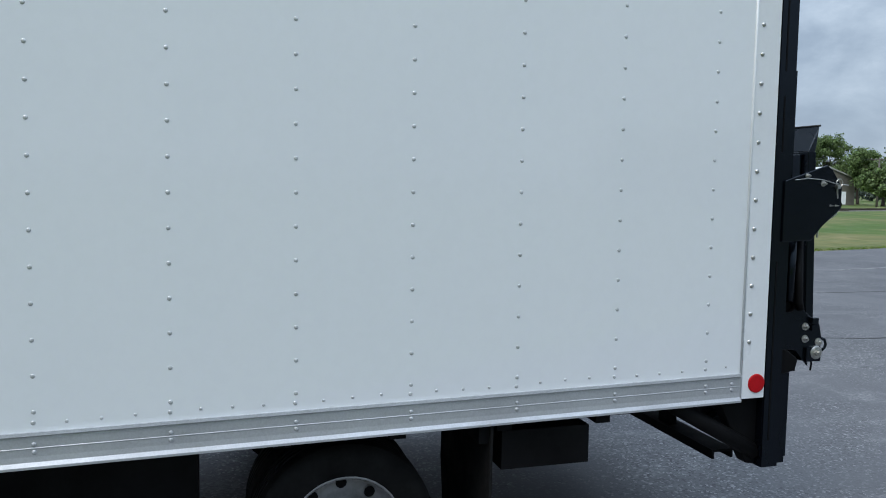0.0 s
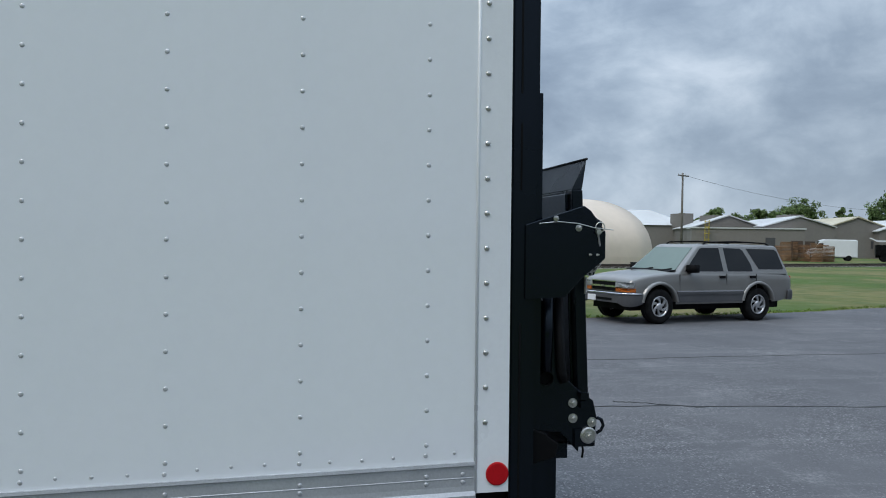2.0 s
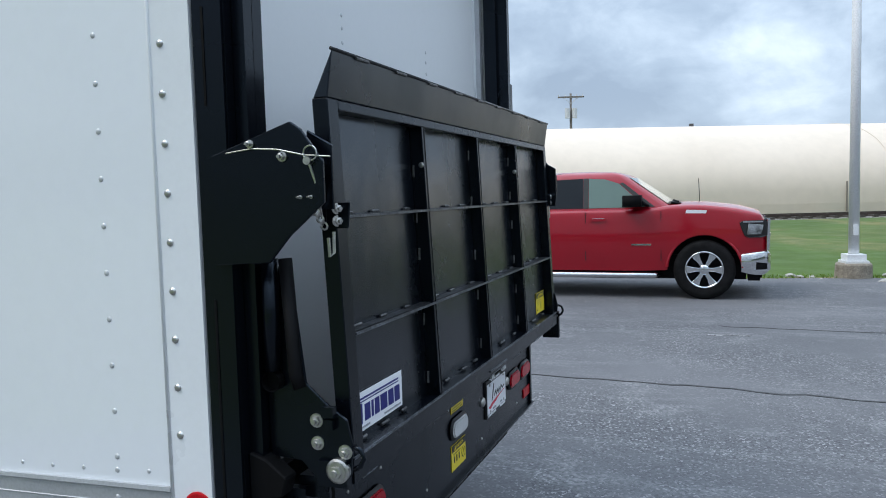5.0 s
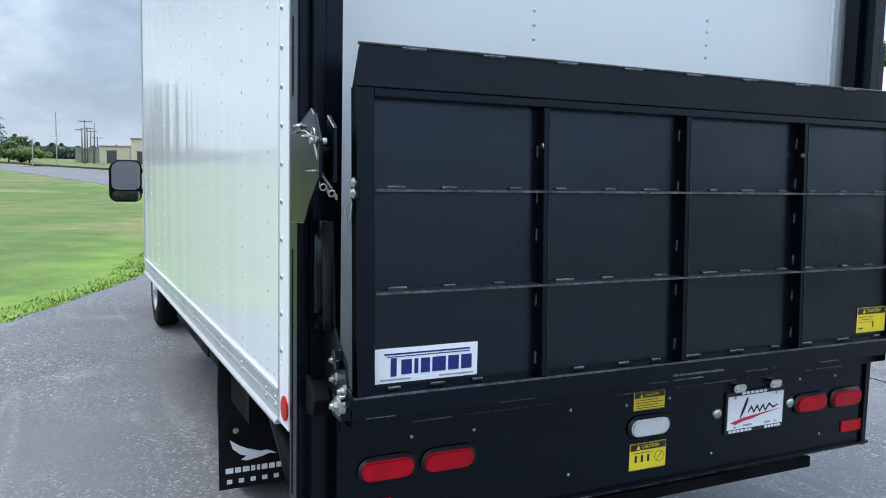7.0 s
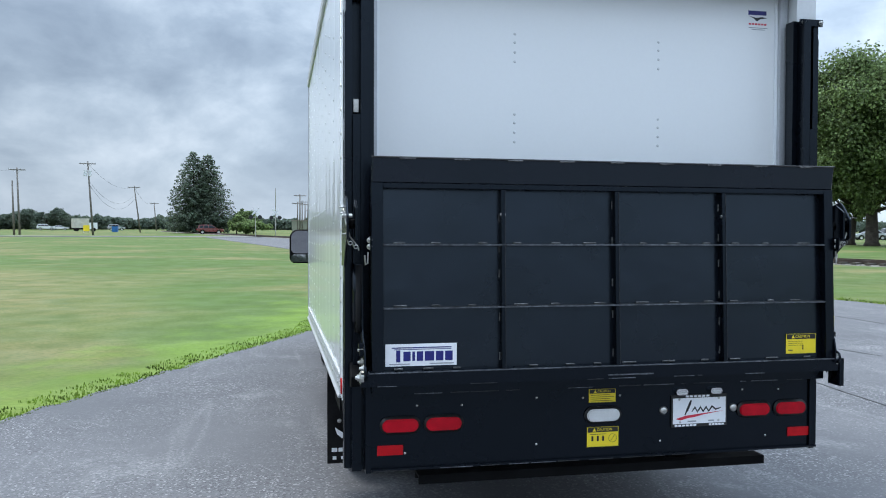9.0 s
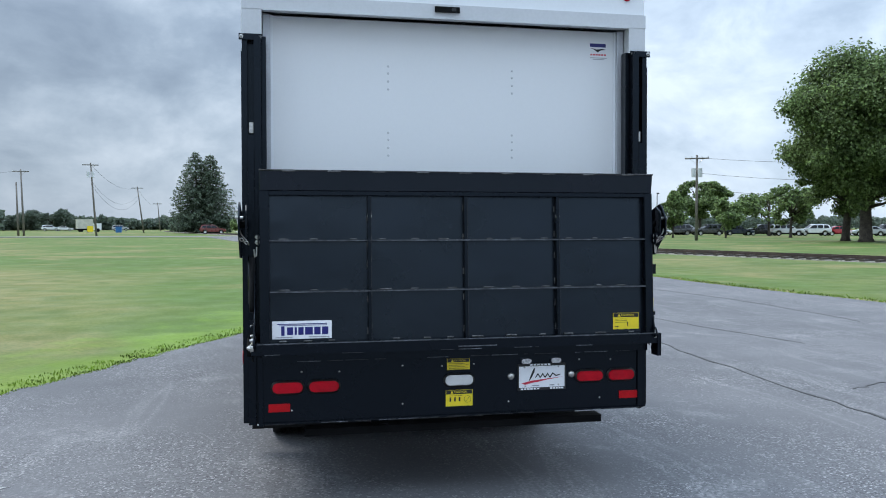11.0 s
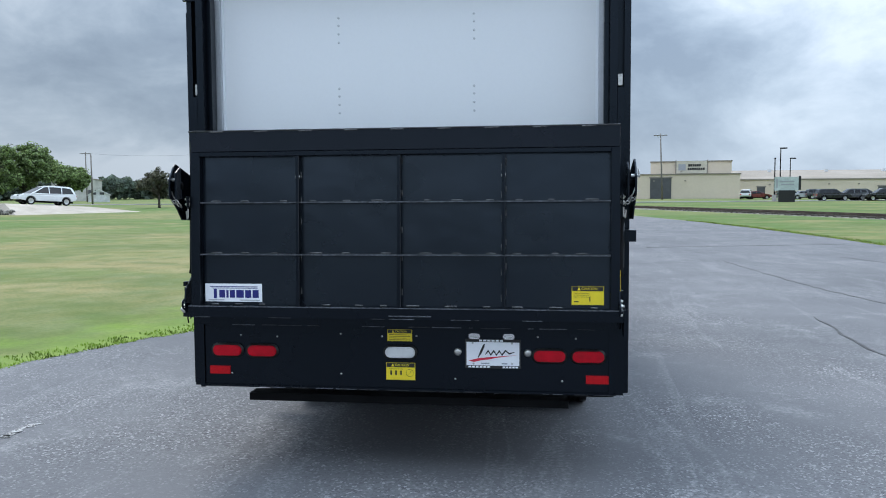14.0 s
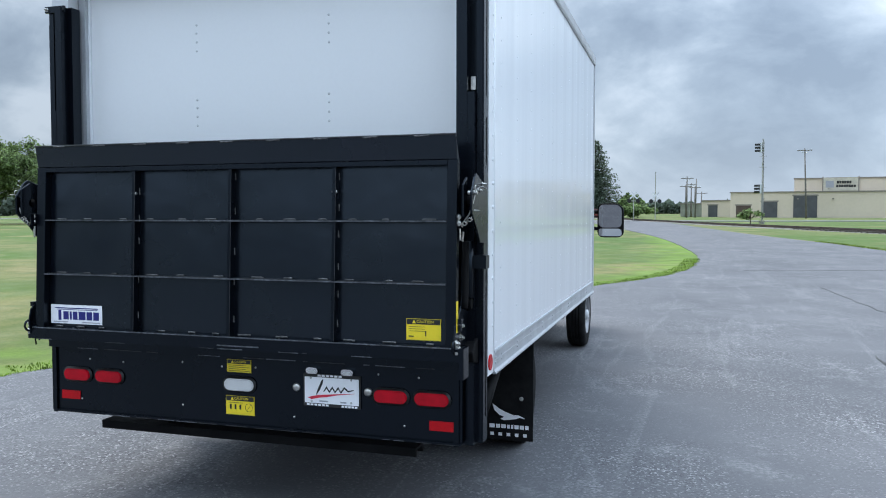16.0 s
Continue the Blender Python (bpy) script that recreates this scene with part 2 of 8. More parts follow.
LEAF = leaf_material("broad_leaves", (0.27, 0.375, 0.145), (0.20, 0.29, 0.105))
LEAF_DARK = leaf_material("dark_leaves", (0.24, 0.33, 0.13), (0.17, 0.25, 0.095))
NEEDLES = leaf_material("conifer_needles", (0.185, 0.24, 0.17), (0.15, 0.205, 0.145))
# the haze of distance is mixed into this pale, greyed leaf colour
HAZED_LEAF = leaf_material("hazed_distant_leaves", (0.185, 0.235, 0.18), (0.15, 0.20, 0.155), 0.8, 1.2)


def car_paint(name, color, rough=0.28, metal=0.0):
    return material(name, color, rough=rough, metal=metal, vary=0.03, scale=2.0, fine=0.01, coat=0.8)

# ---- shaping tools ----
SMALL = {"far_rivets", "weld_bead", "rivet", "label_bar", "label_line", "label_mark", "plate_bar", "plate_mark", "emblem_bar", "hand_hole", "wheel_nut", "chain_link", "plate_screw", "worn_edge", "label_border", "sign_mark", "sign_bar", "weld_seam"}


def part(name, bm, mat, parent=None, label="", smooth=False):
    me = bpy.data.meshes.new(name)
    bmesh.ops.recalc_face_normals(bm, faces=bm.faces)
    bm.to_mesh(me)
    bm.free()
    me.materials.append(mat)
    if smooth:
        for p in me.polygons:
            p.use_smooth = True
    ob = new(name, me)
    if parent:
        ob.parent = parent
    if label:
        tagged(ob, label)
    if name in SMALL:
        ob["kind"] = "stuff"
    return ob


def thing(name, label, category, group="", kind="", at=None):
    ob = new(name)
    tagged(ob, label, category, group, kind)
    if at is not None:
        ob.matrix_world = at
    return ob


def soften(bm, width, segments=1, geom=None):
    edges = geom or [e for e in bm.edges if len(e.link_faces) == 2 and e.calc_face_angle(0) > 0.5]
    if width > 0 and edges:
        bmesh.ops.bevel(bm, geom=edges, offset=width, segments=segments, affect="EDGES", clamp_overlap=True)
    return bm


def add_box(bm, x0, x1, y0, y1, z0, z1):
    v = [bm.verts.new((x, y, z)) for z in (z0, z1) for x, y in ((x0, y0), (x1, y0), (x1, y1), (x0, y1))]
    for f in ((0, 3, 2, 1), (4, 5, 6, 7), (0, 1, 5, 4), (1, 2, 6, 5), (2, 3, 7, 6), (3, 0, 4, 7)):
        bm.faces.new([v[i] for i in f])
    return bm


def box(x0, x1, y0, y1, z0, z1, bevel=0.0, segments=1):
    return soften(add_box(bmesh.new(), x0, x1, y0, y1, z0, z1), bevel, segments)


def prism(points, push, bevel=0.0, segments=1, bm=None):
    """A polygon of 3D points pushed along a vector into a solid."""
    bm = bm or bmesh.new()
    a = [bm.verts.new(p) for p in points]
    b = [bm.verts.new(Vector(p) + Vector(push)) for p in points]
    n = len(a)
    bm.faces.new(a[::-1])
    bm.faces.new(b)
    for i in range(n):
        bm.faces.new((a[i], a[(i + 1) % n], b[(i + 1) % n], b[i]))
    bmesh.ops.recalc_face_normals(bm, faces=bm.faces)
    if bevel:
        soften(bm, bevel, segments)
    return bm


def add_cyl(bm, p0, p1, r0, r1=None, n=12, caps=True):
    p0, p1 = Vector(p0), Vector(p1)
    r1 = r0 if r1 is None else r1
    d = (p1 - p0).normalized()
    side = d.orthogonal().normalized()
    up = d.cross(side)
    ra, rb = [], []
    for i in range(n):
        a = 2 * math.pi * i / n
        w = side * math.cos(a) + up * math.sin(a)
        ra.append(bm.verts.new(p0 + w * r0))
        rb.append(bm.verts.new(p1 + w * r1))
    for i in range(n):
        bm.faces.new((ra[i], ra[(i + 1) % n], rb[(i + 1) % n], rb[i]))
    if caps:
        bm.faces.new(ra[::-1])
        bm.faces.new(rb)
    return bm


def cyl(p0, p1, r0, r1=None, n=16):
    return add_cyl(bmesh.new(), p0, p1, r0, r1, n)


def add_tube(bm, pts, r, n=6):
    """A round bar along a bent line; r may be a number or one radius a point."""
    pts = [Vector(p) for p in pts]
    rs = r if isinstance(r, (list, tuple)) else [r] * len(pts)
    rings, side = [], None
    for i, p in enumerate(pts):
        d = (pts[min(i + 1, len(pts) - 1)] - pts[max(i - 1, 0)]).normalized()
        side = d.orthogonal().normalized() if side is None else (side - d * side.dot(d)).normalized()
        up = d.cross(side)
        rings.append([bm.verts.new(p + (side * math.cos(2 * math.pi * k / n) + up * math.sin(2 * math.pi * k / n)) * rs[i]) for k in range(n)])
    for a, b in zip(rings, rings[1:]):
        for k in range(n):
            bm.faces.new((a[k], a[(k + 1) % n], b[(k + 1) % n], b[k]))
    bm.faces.new(rings[0][::-1])
    bm.faces.new(rings[-1])
    return bm


def add_lathe(bm, profile, m=Matrix(), n=24):
    """Turns (radius, height) pairs round the local z axis of m."""
    rings = []
    for r, z in profile:
        if r < 1e-5:
            rings.append([bm.verts.new(m @ Vector((0, 0, z)))])
        else:
            rings.append([bm.verts.new(m @ Vector((r * math.cos(2 * math.pi * k / n), r * math.sin(2 * math.pi * k / n), z))) for k in range(n)])
    for a, b in zip(rings, rings[1:]):
        for k in range(n):
            q = [a[k % len(a)], a[(k + 1) % n % len(a)], b[(k + 1) % n % len(b)], b[k % len(b)]]
            q = list(dict.fromkeys(q))
            if len(q) > 2:
                bm.faces.new(q)
    return bm


def facing(p, d):
    """A pose at p whose z axis points along d."""
    return Matrix.Translation(p) @ Vector(d).to_track_quat("Z", "Y").to_matrix().to_4x4()


def add_rivet(bm, p, d, r=0.0075, h=0.0022, n=8):
    add_lathe(bm, [(r, 0), (r * 0.86, h * 0.62), (r * 0.45, h), (0, h * 1.05)], facing(p, d), n)


RIVETS = {}


def rivet(parent, p, d, r=0.0075, h=0.0022, mat=None):
    """One domed rivet head as a part; alike heads share a mesh."""
    key = (r, h, (mat or RIVET_HEAD).name)
    if key not in RIVETS:
        bm = bmesh.new()
        add_rivet(bm, (0, 0, 0), (0, 0, 1), r, h)
        me = bpy.data.meshes.new("rivet")
        bm.to_mesh(me)
        bm.free()
        me.materials.append(mat or RIVET_HEAD)
        for q in me.polygons:
            q.use_smooth = True
        RIVETS[key] = me
    ob = new("rivet", RIVETS[key])
    ob.parent = parent
    ob.matrix_basis = facing(p, d)


def add_bolt(bm, p, d, r=0.014):
    """A hexagon head on a washer."""
    m = facing(p, d)
    n0 = len(bm.verts)
    add_lathe(bm, [(r * 1.45, 0), (r * 1.45, 0.003), (r, 0.0035), (r, 0.012), (r * 0.55, 0.013), (r * 0.5, 0.020), (0, 0.020)], m, 12)
    bm.verts.ensure_lookup_table()
    inv = m.inverted()
    for k in range(24, 48):
        if k % 2:
            q = inv @ bm.verts[n0 + k].co
            bm.verts[n0 + k].co = m @ Vector((q.x * 0.866, q.y * 0.866, q.z))


def bolts(parent, spots, label=""):
    """Single bolts, each a part: (place, direction, radius)."""
    for p, d, r in spots:
        bm = bmesh.new()
        add_bolt(bm, p, d, r)
        part("bolt", bm, STEEL, parent, label)


def pill(cx, cz, w, h, y, depth, n=8, bm=None):
    """A rounded bar (stadium) facing -y."""
    bm = bm or bmesh.new()
    pts, r = [], h / 2
    for sx, a0 in ((1, -90), (-1, 90)):
        for k in range(n + 1):
            a = radians(a0 + 180 * k / n)
            pts.append((cx + sx * (w / 2 - r) + r * math.cos(a), y, cz + r * math.sin(a)))
    return prism(pts, (0, -depth, 0), bm=bm)


def bars(parent, name, mat, rects, y, thick=0.0012):
    """Flat marks on a face that looks to -y: rectangles (x0, x1, z0, z1)."""
    bm = bmesh.new()
    for x0, x1, z0, z1 in rects:
        add_box(bm, x0, x1, y - thick, y, z0, z1)
    return part(name, bm, mat, parent)


def words(parent, name, text, size, m, mat, align="CENTER"):
    """Built-in lettering as a mesh."""
    cu = bpy.data.curves.new(name, "FONT")
    cu.body, cu.size, cu.extrude, cu.align_x, cu.align_y = text, size, 0.0006, align, "CENTER"
    tmp = bpy.data.objects.new(name, cu)
    scene.collection.objects.link(tmp)
    dg = bpy.context.evaluated_depsgraph_get()
    me = bpy.data.meshes.new_from_object(tmp.evaluated_get(dg))
    bpy.data.objects.remove(tmp)
    me.transform(m)
    me.materials.clear()
    me.materials.append(mat)
    ob = new(name, me)
    ob.parent = parent
    return ob

# ---- the box truck ----
# Its tail looks to -y; the nose points to +y.
truck = thing("box_truck", "white box truck with black folding lift gate parked on asphalt", "truck")
BX, BY0, BY1, BZ1 = 1.22, 0.038, 4.48, 3.11
COLS = [0.314 + 0.4032 * k for k in range(13)]

for s in (-1, 1):
    # the driver's side droops a little towards the nose
    fall = 0.0167 if s < 0 else 0.0
    wall = part("side_wall", box(min(s * BX, s * 1.195), max(s * BX, s * 1.195), 0.148, BY1, 0.80, BZ1), WHITE_PANEL, truck,
                "smooth white side panel with rows of rivets")
    for k, y in enumerate(COLS):
        if y > BY1 - 0.05:
            continue
        bm = bmesh.new()
        z0 = 0.966 + (0.0, -0.007, -0.020, -0.024, -0.030, -0.034, -0.040)[min(k, 6)]
        spots = [(s * BX, y, z0 + 0.1134 * n) for n in range(18)] + [(s * BX, y + 0.002, z0 - 0.034)]
        for p in spots:
            if s < 0 and y < 2.9:
                rivet(wall, p, (s, 0, 0))
            else:
                add_rivet(bm, p, (s, 0, 0))
        if s > 0 or y >= 2.9:
            part("far_rivets", bm, WHITE_TRIM, wall, smooth=True)
        else:
            bm.free()
    bm = bmesh.new()
    y = 0.22
    while y < BY1 - 0.05:
        if min(abs(y - c) for c in COLS) > 0.03:
            p = (s * BX, y, 0.934 + 0.003 * math.sin(9 * y) - fall * (y - 0.25))
            if s < 0 and y < 2.9:
                rivet(wall, p, (s, 0, 0), 0.0058)
            else:
                add_rivet(bm, p, (s, 0, 0), 0.0058)
        y += 0.1008
    part("far_rivets", bm, WHITE_TRIM, wall, smooth=True)

    # extruded lower rail: lip, two flats with a ridge between, flared foot
    prof = [(1.196, 0.907), (1.229, 0.907), (1.231, 0.897), (1.2245, 0.892), (1.2245, 0.858), (1.2258, 0.8565), (1.2258, 0.8545),
            (1.2245, 0.853), (1.2245, 0.829), (1.2265, 0.812), (1.236, 0.800), (1.236, 0.792), (1.196, 0.792)]
    rail = part("bottom_rail", prism([(s * x, 0.152, z) for x, z in prof], (0, BY1 - 0.152, -fall * (BY1 - 0.152))), ALU, truck, "bare aluminium bottom rail")
    for y in [0.193] + COLS:
        for z in (0.868, 0.843):
            if y < BY1:
                rivet(rail, (s * 1.2245, y, z - fall * (y - 0.15)), (s, 0, 0), 0.008, 0.004, ALU)

    strip = part("corner_strip", box(min(s * 1.19, s * 1.2235), max(s * 1.19, s * 1.2235), BY0, 0.150, 0.803, 3.06, 0.003), WHITE_TRIM, truck,
                 "white corner trim strip with a round red reflector")
    part("trim_lip", cyl((s * 1.222, 0.150, 0.803), (s * 1.222, 0.150, 3.06), 0.0055, n=8), WHITE_TRIM, strip, smooth=True)
    for n in range(17):
        rivet(strip, (s * 1.2235, 0.119, 1.035 + 0.1143 * n), (s, 0, 0), 0.0095, 0.005, STEEL if s < 0 else WHITE_TRIM)
    bm = add_lathe(bmesh.new(), [(0.0385, 0), (0.0385, 0.004), (0.034, 0.006), (0, 0.006)], facing((s * 1.2235, 0.077, 0.864), (s, 0, 0)), 28)
    part("reflector", bm, RED_REFLECTOR, strip, "round red reflector")

    prof = [(1.18, 3.065), (1.230, 3.065), (1.236, 3.08), (1.236, 3.145), (1.215, 3.175), (1.16, 3.19), (1.16, 3.16)]
    part("top_rail", prism([(s * x, 0.03, z) for x, z in prof], (0, BY1 - 0.0, 0)), ALU, truck, "grey aluminium roof rail")
    part("front_corner", box(min(s * 1.16, s * 1.226), max(s * 1.16, s * 1.226), BY1, BY1 + 0.06, 0.80, 3.12, 0.02, 2), ALU, truck)

part("roof", box(-1.16, 1.16, 0.03, BY1, 3.162, 3.178), WHITE_TRIM, truck)
part("front_wall", box(-1.195, 1.195, BY1, BY1 + 0.03, 0.80, 3.16), WHITE_PANEL, truck)
part("floor", box(-1.19, 1.19, 0.04, BY1, 0.80, 0.86), BLACK_MATTE, truck)

# rear frame: header and the tops of the corner posts
bm = add_box(bmesh.new(), -1.218, 1.218, -0.03, 0.036, 2.845, 2.925)
header = part("rear_header", soften(bm, 0.006), GREY_FRAME, truck, "pale grey steel header over the rear door")
part("header_cap", box(-1.215, 1.215, -0.015, 0.036, 2.927, 3.12, 0.008), WHITE_TRIM, header)
part("drip_edge", box(-1.105, 1.105, -0.034, -0.0305, 2.839, 2.849), GREY_FRAME, header)
part("header_lamp", box(-0.114, 0.034, -0.045, -0.0305, 2.877, 2.909, 0.004), BLACK_MATTE, header, "dark lamp housing")
part("marker_light", box(-0.015, 0.012, -0.049, -0.0455, 2.882, 2.904, 0.002), TINTED_GLASS, header)
for x in (-1.10, -0.2, 0.0, 0.2, 1.10):
    bm = add_lathe(bmesh.new(), [(0.03, 0), (0.028, 0.012), (0.015, 0.018), (0, 0.019)], facing((x, -0.015, 3.04), (0, -1, 0)), 16)
    part("marker_light", bm, RED_LENS, header, "small red marker light", smooth=True)
for s in (-1, 1):
    part("corner_post", box(min(s * 1.108, s * 1.216), max(s * 1.108, s * 1.216), -0.028, 0.036, 2.69, 2.8445, 0.004), GREY_FRAME, truck)
    part("corner_post", box(min(s * 1.110, s * 1.188), max(s * 1.110, s * 1.188), 0.037, 0.147, 0.80, 2.84), GREY_FRAME, truck)

# roll-up door between its tracks
door = part("roll_up_door", box(-1.075, 1.075, 0.078, 0.10, 0.86, 2.838), DOOR_WHITE, truck, "white smooth roll-up rear door, closed")
for x in (-0.378, 0.387):
    for z0 in (2.043, 2.436):
        bm = bmesh.new()
        for dz in (0.0, 0.047, 0.094, 0.136):
            rivet(door, (x + 0.01 * (0.4 - dz) / 4, 0.078, z0 + dz), (0, -1, 0))
for s in (-1, 1):
    part("door_track", box(min(s * 1.062, s * 1.104), max(s * 1.062, s * 1.104), 0.045, 0.0765, 0.86, 2.838, 0.003), ALU, truck, "grey aluminium door track")
    part("door_seal", box(min(s * 1.048, s * 1.0615), max(s * 1.048, s * 1.0615), 0.067, 0.0775, 0.86, 2.838), WHITE_TRIM, truck)
bars(door, "door_emblem", INK_BLUE, [(0.895, 1.000, 2.742, 2.764)], 0.0775)
bm = prism([(0.897, 0.0775, 2.737), (0.93, 0.0775, 2.722), (0.945, 0.0775, 2.708), (0.965, 0.0775, 2.722), (1.003, 0.0775, 2.728), (0.975, 0.0775, 2.733), (0.94, 0.0775, 2.727)], (0, -0.0012, 0))
part("door_emblem", bm, INK_BLACK, door)
bars(door, "emblem_bar", INK_RED, [(0.898 + 0.018 * i, 0.910 + 0.018 * i, 2.690, 2.699) for i in range(6)], 0.0775)
bars(door, "emblem_bar", INK_GREY, [(0.897, 1.006, 2.673, 2.677), (0.915, 0.99, 2.664, 2.668)], 0.0775)

# ---- lift gate ----
for s in (-1, 1):
    def sx(a, b):
        return min(s * a, s * b), max(s * a, s * b)
    # C-shaped column: web on the post, two flanges, open slot to the rear
    col = part("lift_column", box(*sx(1.112, 1.2155), -0.004, 0.0345, 0.507, 2.688, 0.003), BLACK_PAINT, truck, "black steel lift column bolted to the rear corner")
    part("column_flange", box(*sx(1.188, 1.2155), -0.050, -0.0045, 0.507, 2.688, 0.003), BLACK_PAINT, col)
    part("column_flange", box(*sx(1.112, 1.150), -0.082, -0.0045, 0.507, 2.688, 0.003), BLACK_PAINT, col)
    part("column_edge", box(*sx(1.2158, 1.2215), -0.046, 0.030, 0.507, 2.60, 0.002), BLACK_PAINT, col)
    bm = bmesh.new()
    for z0, z1 in ((0.62, 1.36), (1.80, 2.02), (2.12, 2.62)):
        add_box(bm, *sx(1.2216, 1.2232), 0.0, 0.006, z0, z1)
    part("weld_seam", bm, BLACK_MATTE, col)
    part("slider", box(*sx(1.152, 1.186), -0.082, -0.010, 0.515, 2.13, 0.004), BLACK_PAINT, col, "black inner slide rail")
    bm = add_box(bmesh.new(), *sx(1.105, 1.232), -0.062, -0.0505, 2.662, 2.696)
    cap = part("column_cap", soften(bm, 0.003), BLACK_PAINT, col)
    bolts(col, [((s * x, -0.062, 2.679), (0, -1, 0), 0.008) for x in (1.12, 1.218)])
    part("rod_end", box(*sx(1.157, 1.180), -0.040, -0.012, 2.145, 2.205, 0.005), STEEL, col, "bright rod end")
    part("channel_lip", box(*sx(1.085, 1.1105), -0.030, 0.030, 0.53, 2.69, 0.003), BLACK_PAINT, col)

    # lower brace from the column's foot to the floor frame
    part("foot_brace", prism([(s * 1.12, 0.03, 0.508), (s * 1.12, 0.075, 0.515), (s * 1.12, 0.22, 0.79), (s * 1.12, 0.03, 0.79)], (s * 0.06, 0, 0), 0.004), BLACK_MATTE, col)
    part("brace_tube", cyl((s * 1.17, 0.42, 0.78), (s * 1.17, 0.03, 0.56), 0.035, n=12), BLACK_MATTE, col, smooth=True)

    # upper latch wing
    pts = [(-0.012, 1.44), (-0.012, 1.686), (-0.215, 1.752), (-0.240, 1.735), (-0.292, 1.665), (-0.292, 1.575), (-0.205, 1.505), (-0.150, 1.445)]
    wing = part("latch_wing", prism([(s * 1.222, y, z) for y, z in pts], (s * 0.010, 0, 0), 0.002), BLACK_PAINT, truck,
                "black steel latch plate with bolts and a cable pin")
    bolts(wing, [((s * 1.232, -0.195, 1.677), (s, 0, 0), 0.008), ((s * 1.232, -0.115, 1.708), (s, 0, 0), 0.0065)])
    bolts(wing, [((s * 1.232, y, 1.588), (s, 0, 0), 0.0028) for y in (-0.236, -0.262)])
    bm = add_tube(bmesh.new(), [(s * 1.236, -0.055, 1.690), (s * 1.238, -0.12, 1.697), (s * 1.239, -0.19, 1.692), (s * 1.240, -0.25, 1.678), (s * 1.241, -0.315, 1.672)], 0.0017, 6)
    part("cable", bm, STEEL, wing)
    ring = [(s * 1.242, -0.268 + 0.016 * math.cos(a), 1.681 + 0.016 * math.sin(a)) for a in [2 * math.pi * k / 16 for k in range(17)]]
    part("ring", add_tube(bmesh.new(), ring, 0.0018, 6), STEEL, wing, "bright pull ring")
    part("pin", cyl((s * 1.205, -0.262, 1.665), (s * 1.248, -0.262, 1.665), 0.009, n=10), STEEL, wing)
    bm = add_tube(bmesh.new(), [(s * 1.237, -0.262, 1.66), (s * 1.230, -0.272, 1.62), (s * 1.215, -0.270, 1.575), (s * 1.19, -0.262, 1.545)], 0.0035, 6)
    part("chain", bm, STEEL, wing)
    bm = bmesh.new()
    for k in range(5):
        add_lathe(bm, [(0.007, -0.002), (0.011, 0.0), (0.007, 0.002)], facing((s * (1.225 - 0.012 * k), -0.268 + 0.002 * k, 1.555 - 0.008 * k), (1 - k % 2, k % 2, 0.2)), 8)
    part("chain_link", bm, STEEL, wing)
    part("wing_tab", prism([(s * 1.185, -0.295, 1.70), (s * 1.185, -0.235, 1.735), (s * 1.185, -0.225, 1.56), (s * 1.185, -0.295, 1.56)], (s * 0.010, 0, 0), 0.002), BLACK_PAINT, wing)
    part("spacer", cyl((s * 1.185, -0.225, 1.63), (s * 1.222, -0.225, 1.63), 0.022, n=12), BLACK_MATTE, wing, smooth=True)

    # lift arm and hinge at the platform's foot
    arm_pts = [(-0.084, 1.43), (-0.155, 1.43), (-0.185, 1.16), (-0.232, 1.118), (-0.286, 1.080), (-0.300, 1.02), (-0.292, 0.95), (-0.262, 0.935), (-0.236, 0.938), (-0.233, 0.903), (-0.166, 0.976), (-0.084, 0.982)]
    arm = part("lift_arm", prism([(s * 1.148, y, z) for y, z in arm_pts], (s * 0.008, 0, 0), 0.002), BLACK_PAINT, truck, "black steel lift arm with hinge bolts")
    part("arm_strut", add_tube(bmesh.new(), [(s * 1.165, -0.150, 1.45), (s * 1.165, -0.165, 1.18), (s * 1.165, -0.175, 1.15)], 0.016, 10), BLACK_MATTE, arm, smooth=True)
    part("gas_tube", cyl((s * 1.17, -0.112, 1.45), (s * 1.17, -0.108, 1.19), 0.020, n=12), BLACK_PAINT, arm, smooth=True)
    part("tube_end", add_lathe(bmesh.new(), [(0.024, -0.012), (0.024, 0.012), (0, 0.012)], facing((s * 1.17, -0.107, 1.165), (1, 0, 0)), 14), BLACK_MATTE, arm)
    bolts(arm, [((s * 1.156, y, z), (s, 0, 0), r) for y, z, r in ((-0.210, 1.075, 0.0115), (-0.211, 1.022, 0.0115), (-0.281, 1.006, 0.012))], "zinc hexagon bolt")
    bm = add_lathe(bmesh.new(), [(0.029, 0), (0.029, 0.012), (0.024, 0.015), (0, 0.015)], facing((s * 1.156, -0.264, 0.963), (s, 0, 0)), 20)
    pivot = part("pivot_washer", bm, STEEL, arm, "large bright pivot bolt and washer")
    bolts(pivot, [((s * 1.171, -0.264, 0.963), (s, 0, 0), 0.0155)])
    ear = [(-0.302, 1.02), (-0.318, 1.012), (-0.325, 0.992), (-0.316, 0.975), (-0.300, 0.966)]
    part("ear_loop", add_tube(bmesh.new(), [(s * 1.153, y, z) for y, z in ear], 0.006, 6), BLACK_PAINT, arm, smooth=True)
    part("hinge_knuckle", cyl((s * 1.120, -0.262, 0.965), (s * 1.147, -0.262, 0.965), 0.030, n=16), BLACK_PAINT, arm, smooth=True)
    part("lock_tab", box(*sx(1.158, 1.176), -0.262, -0.232, 1.088, 1.112, 0.003), BLACK_PAINT, arm)
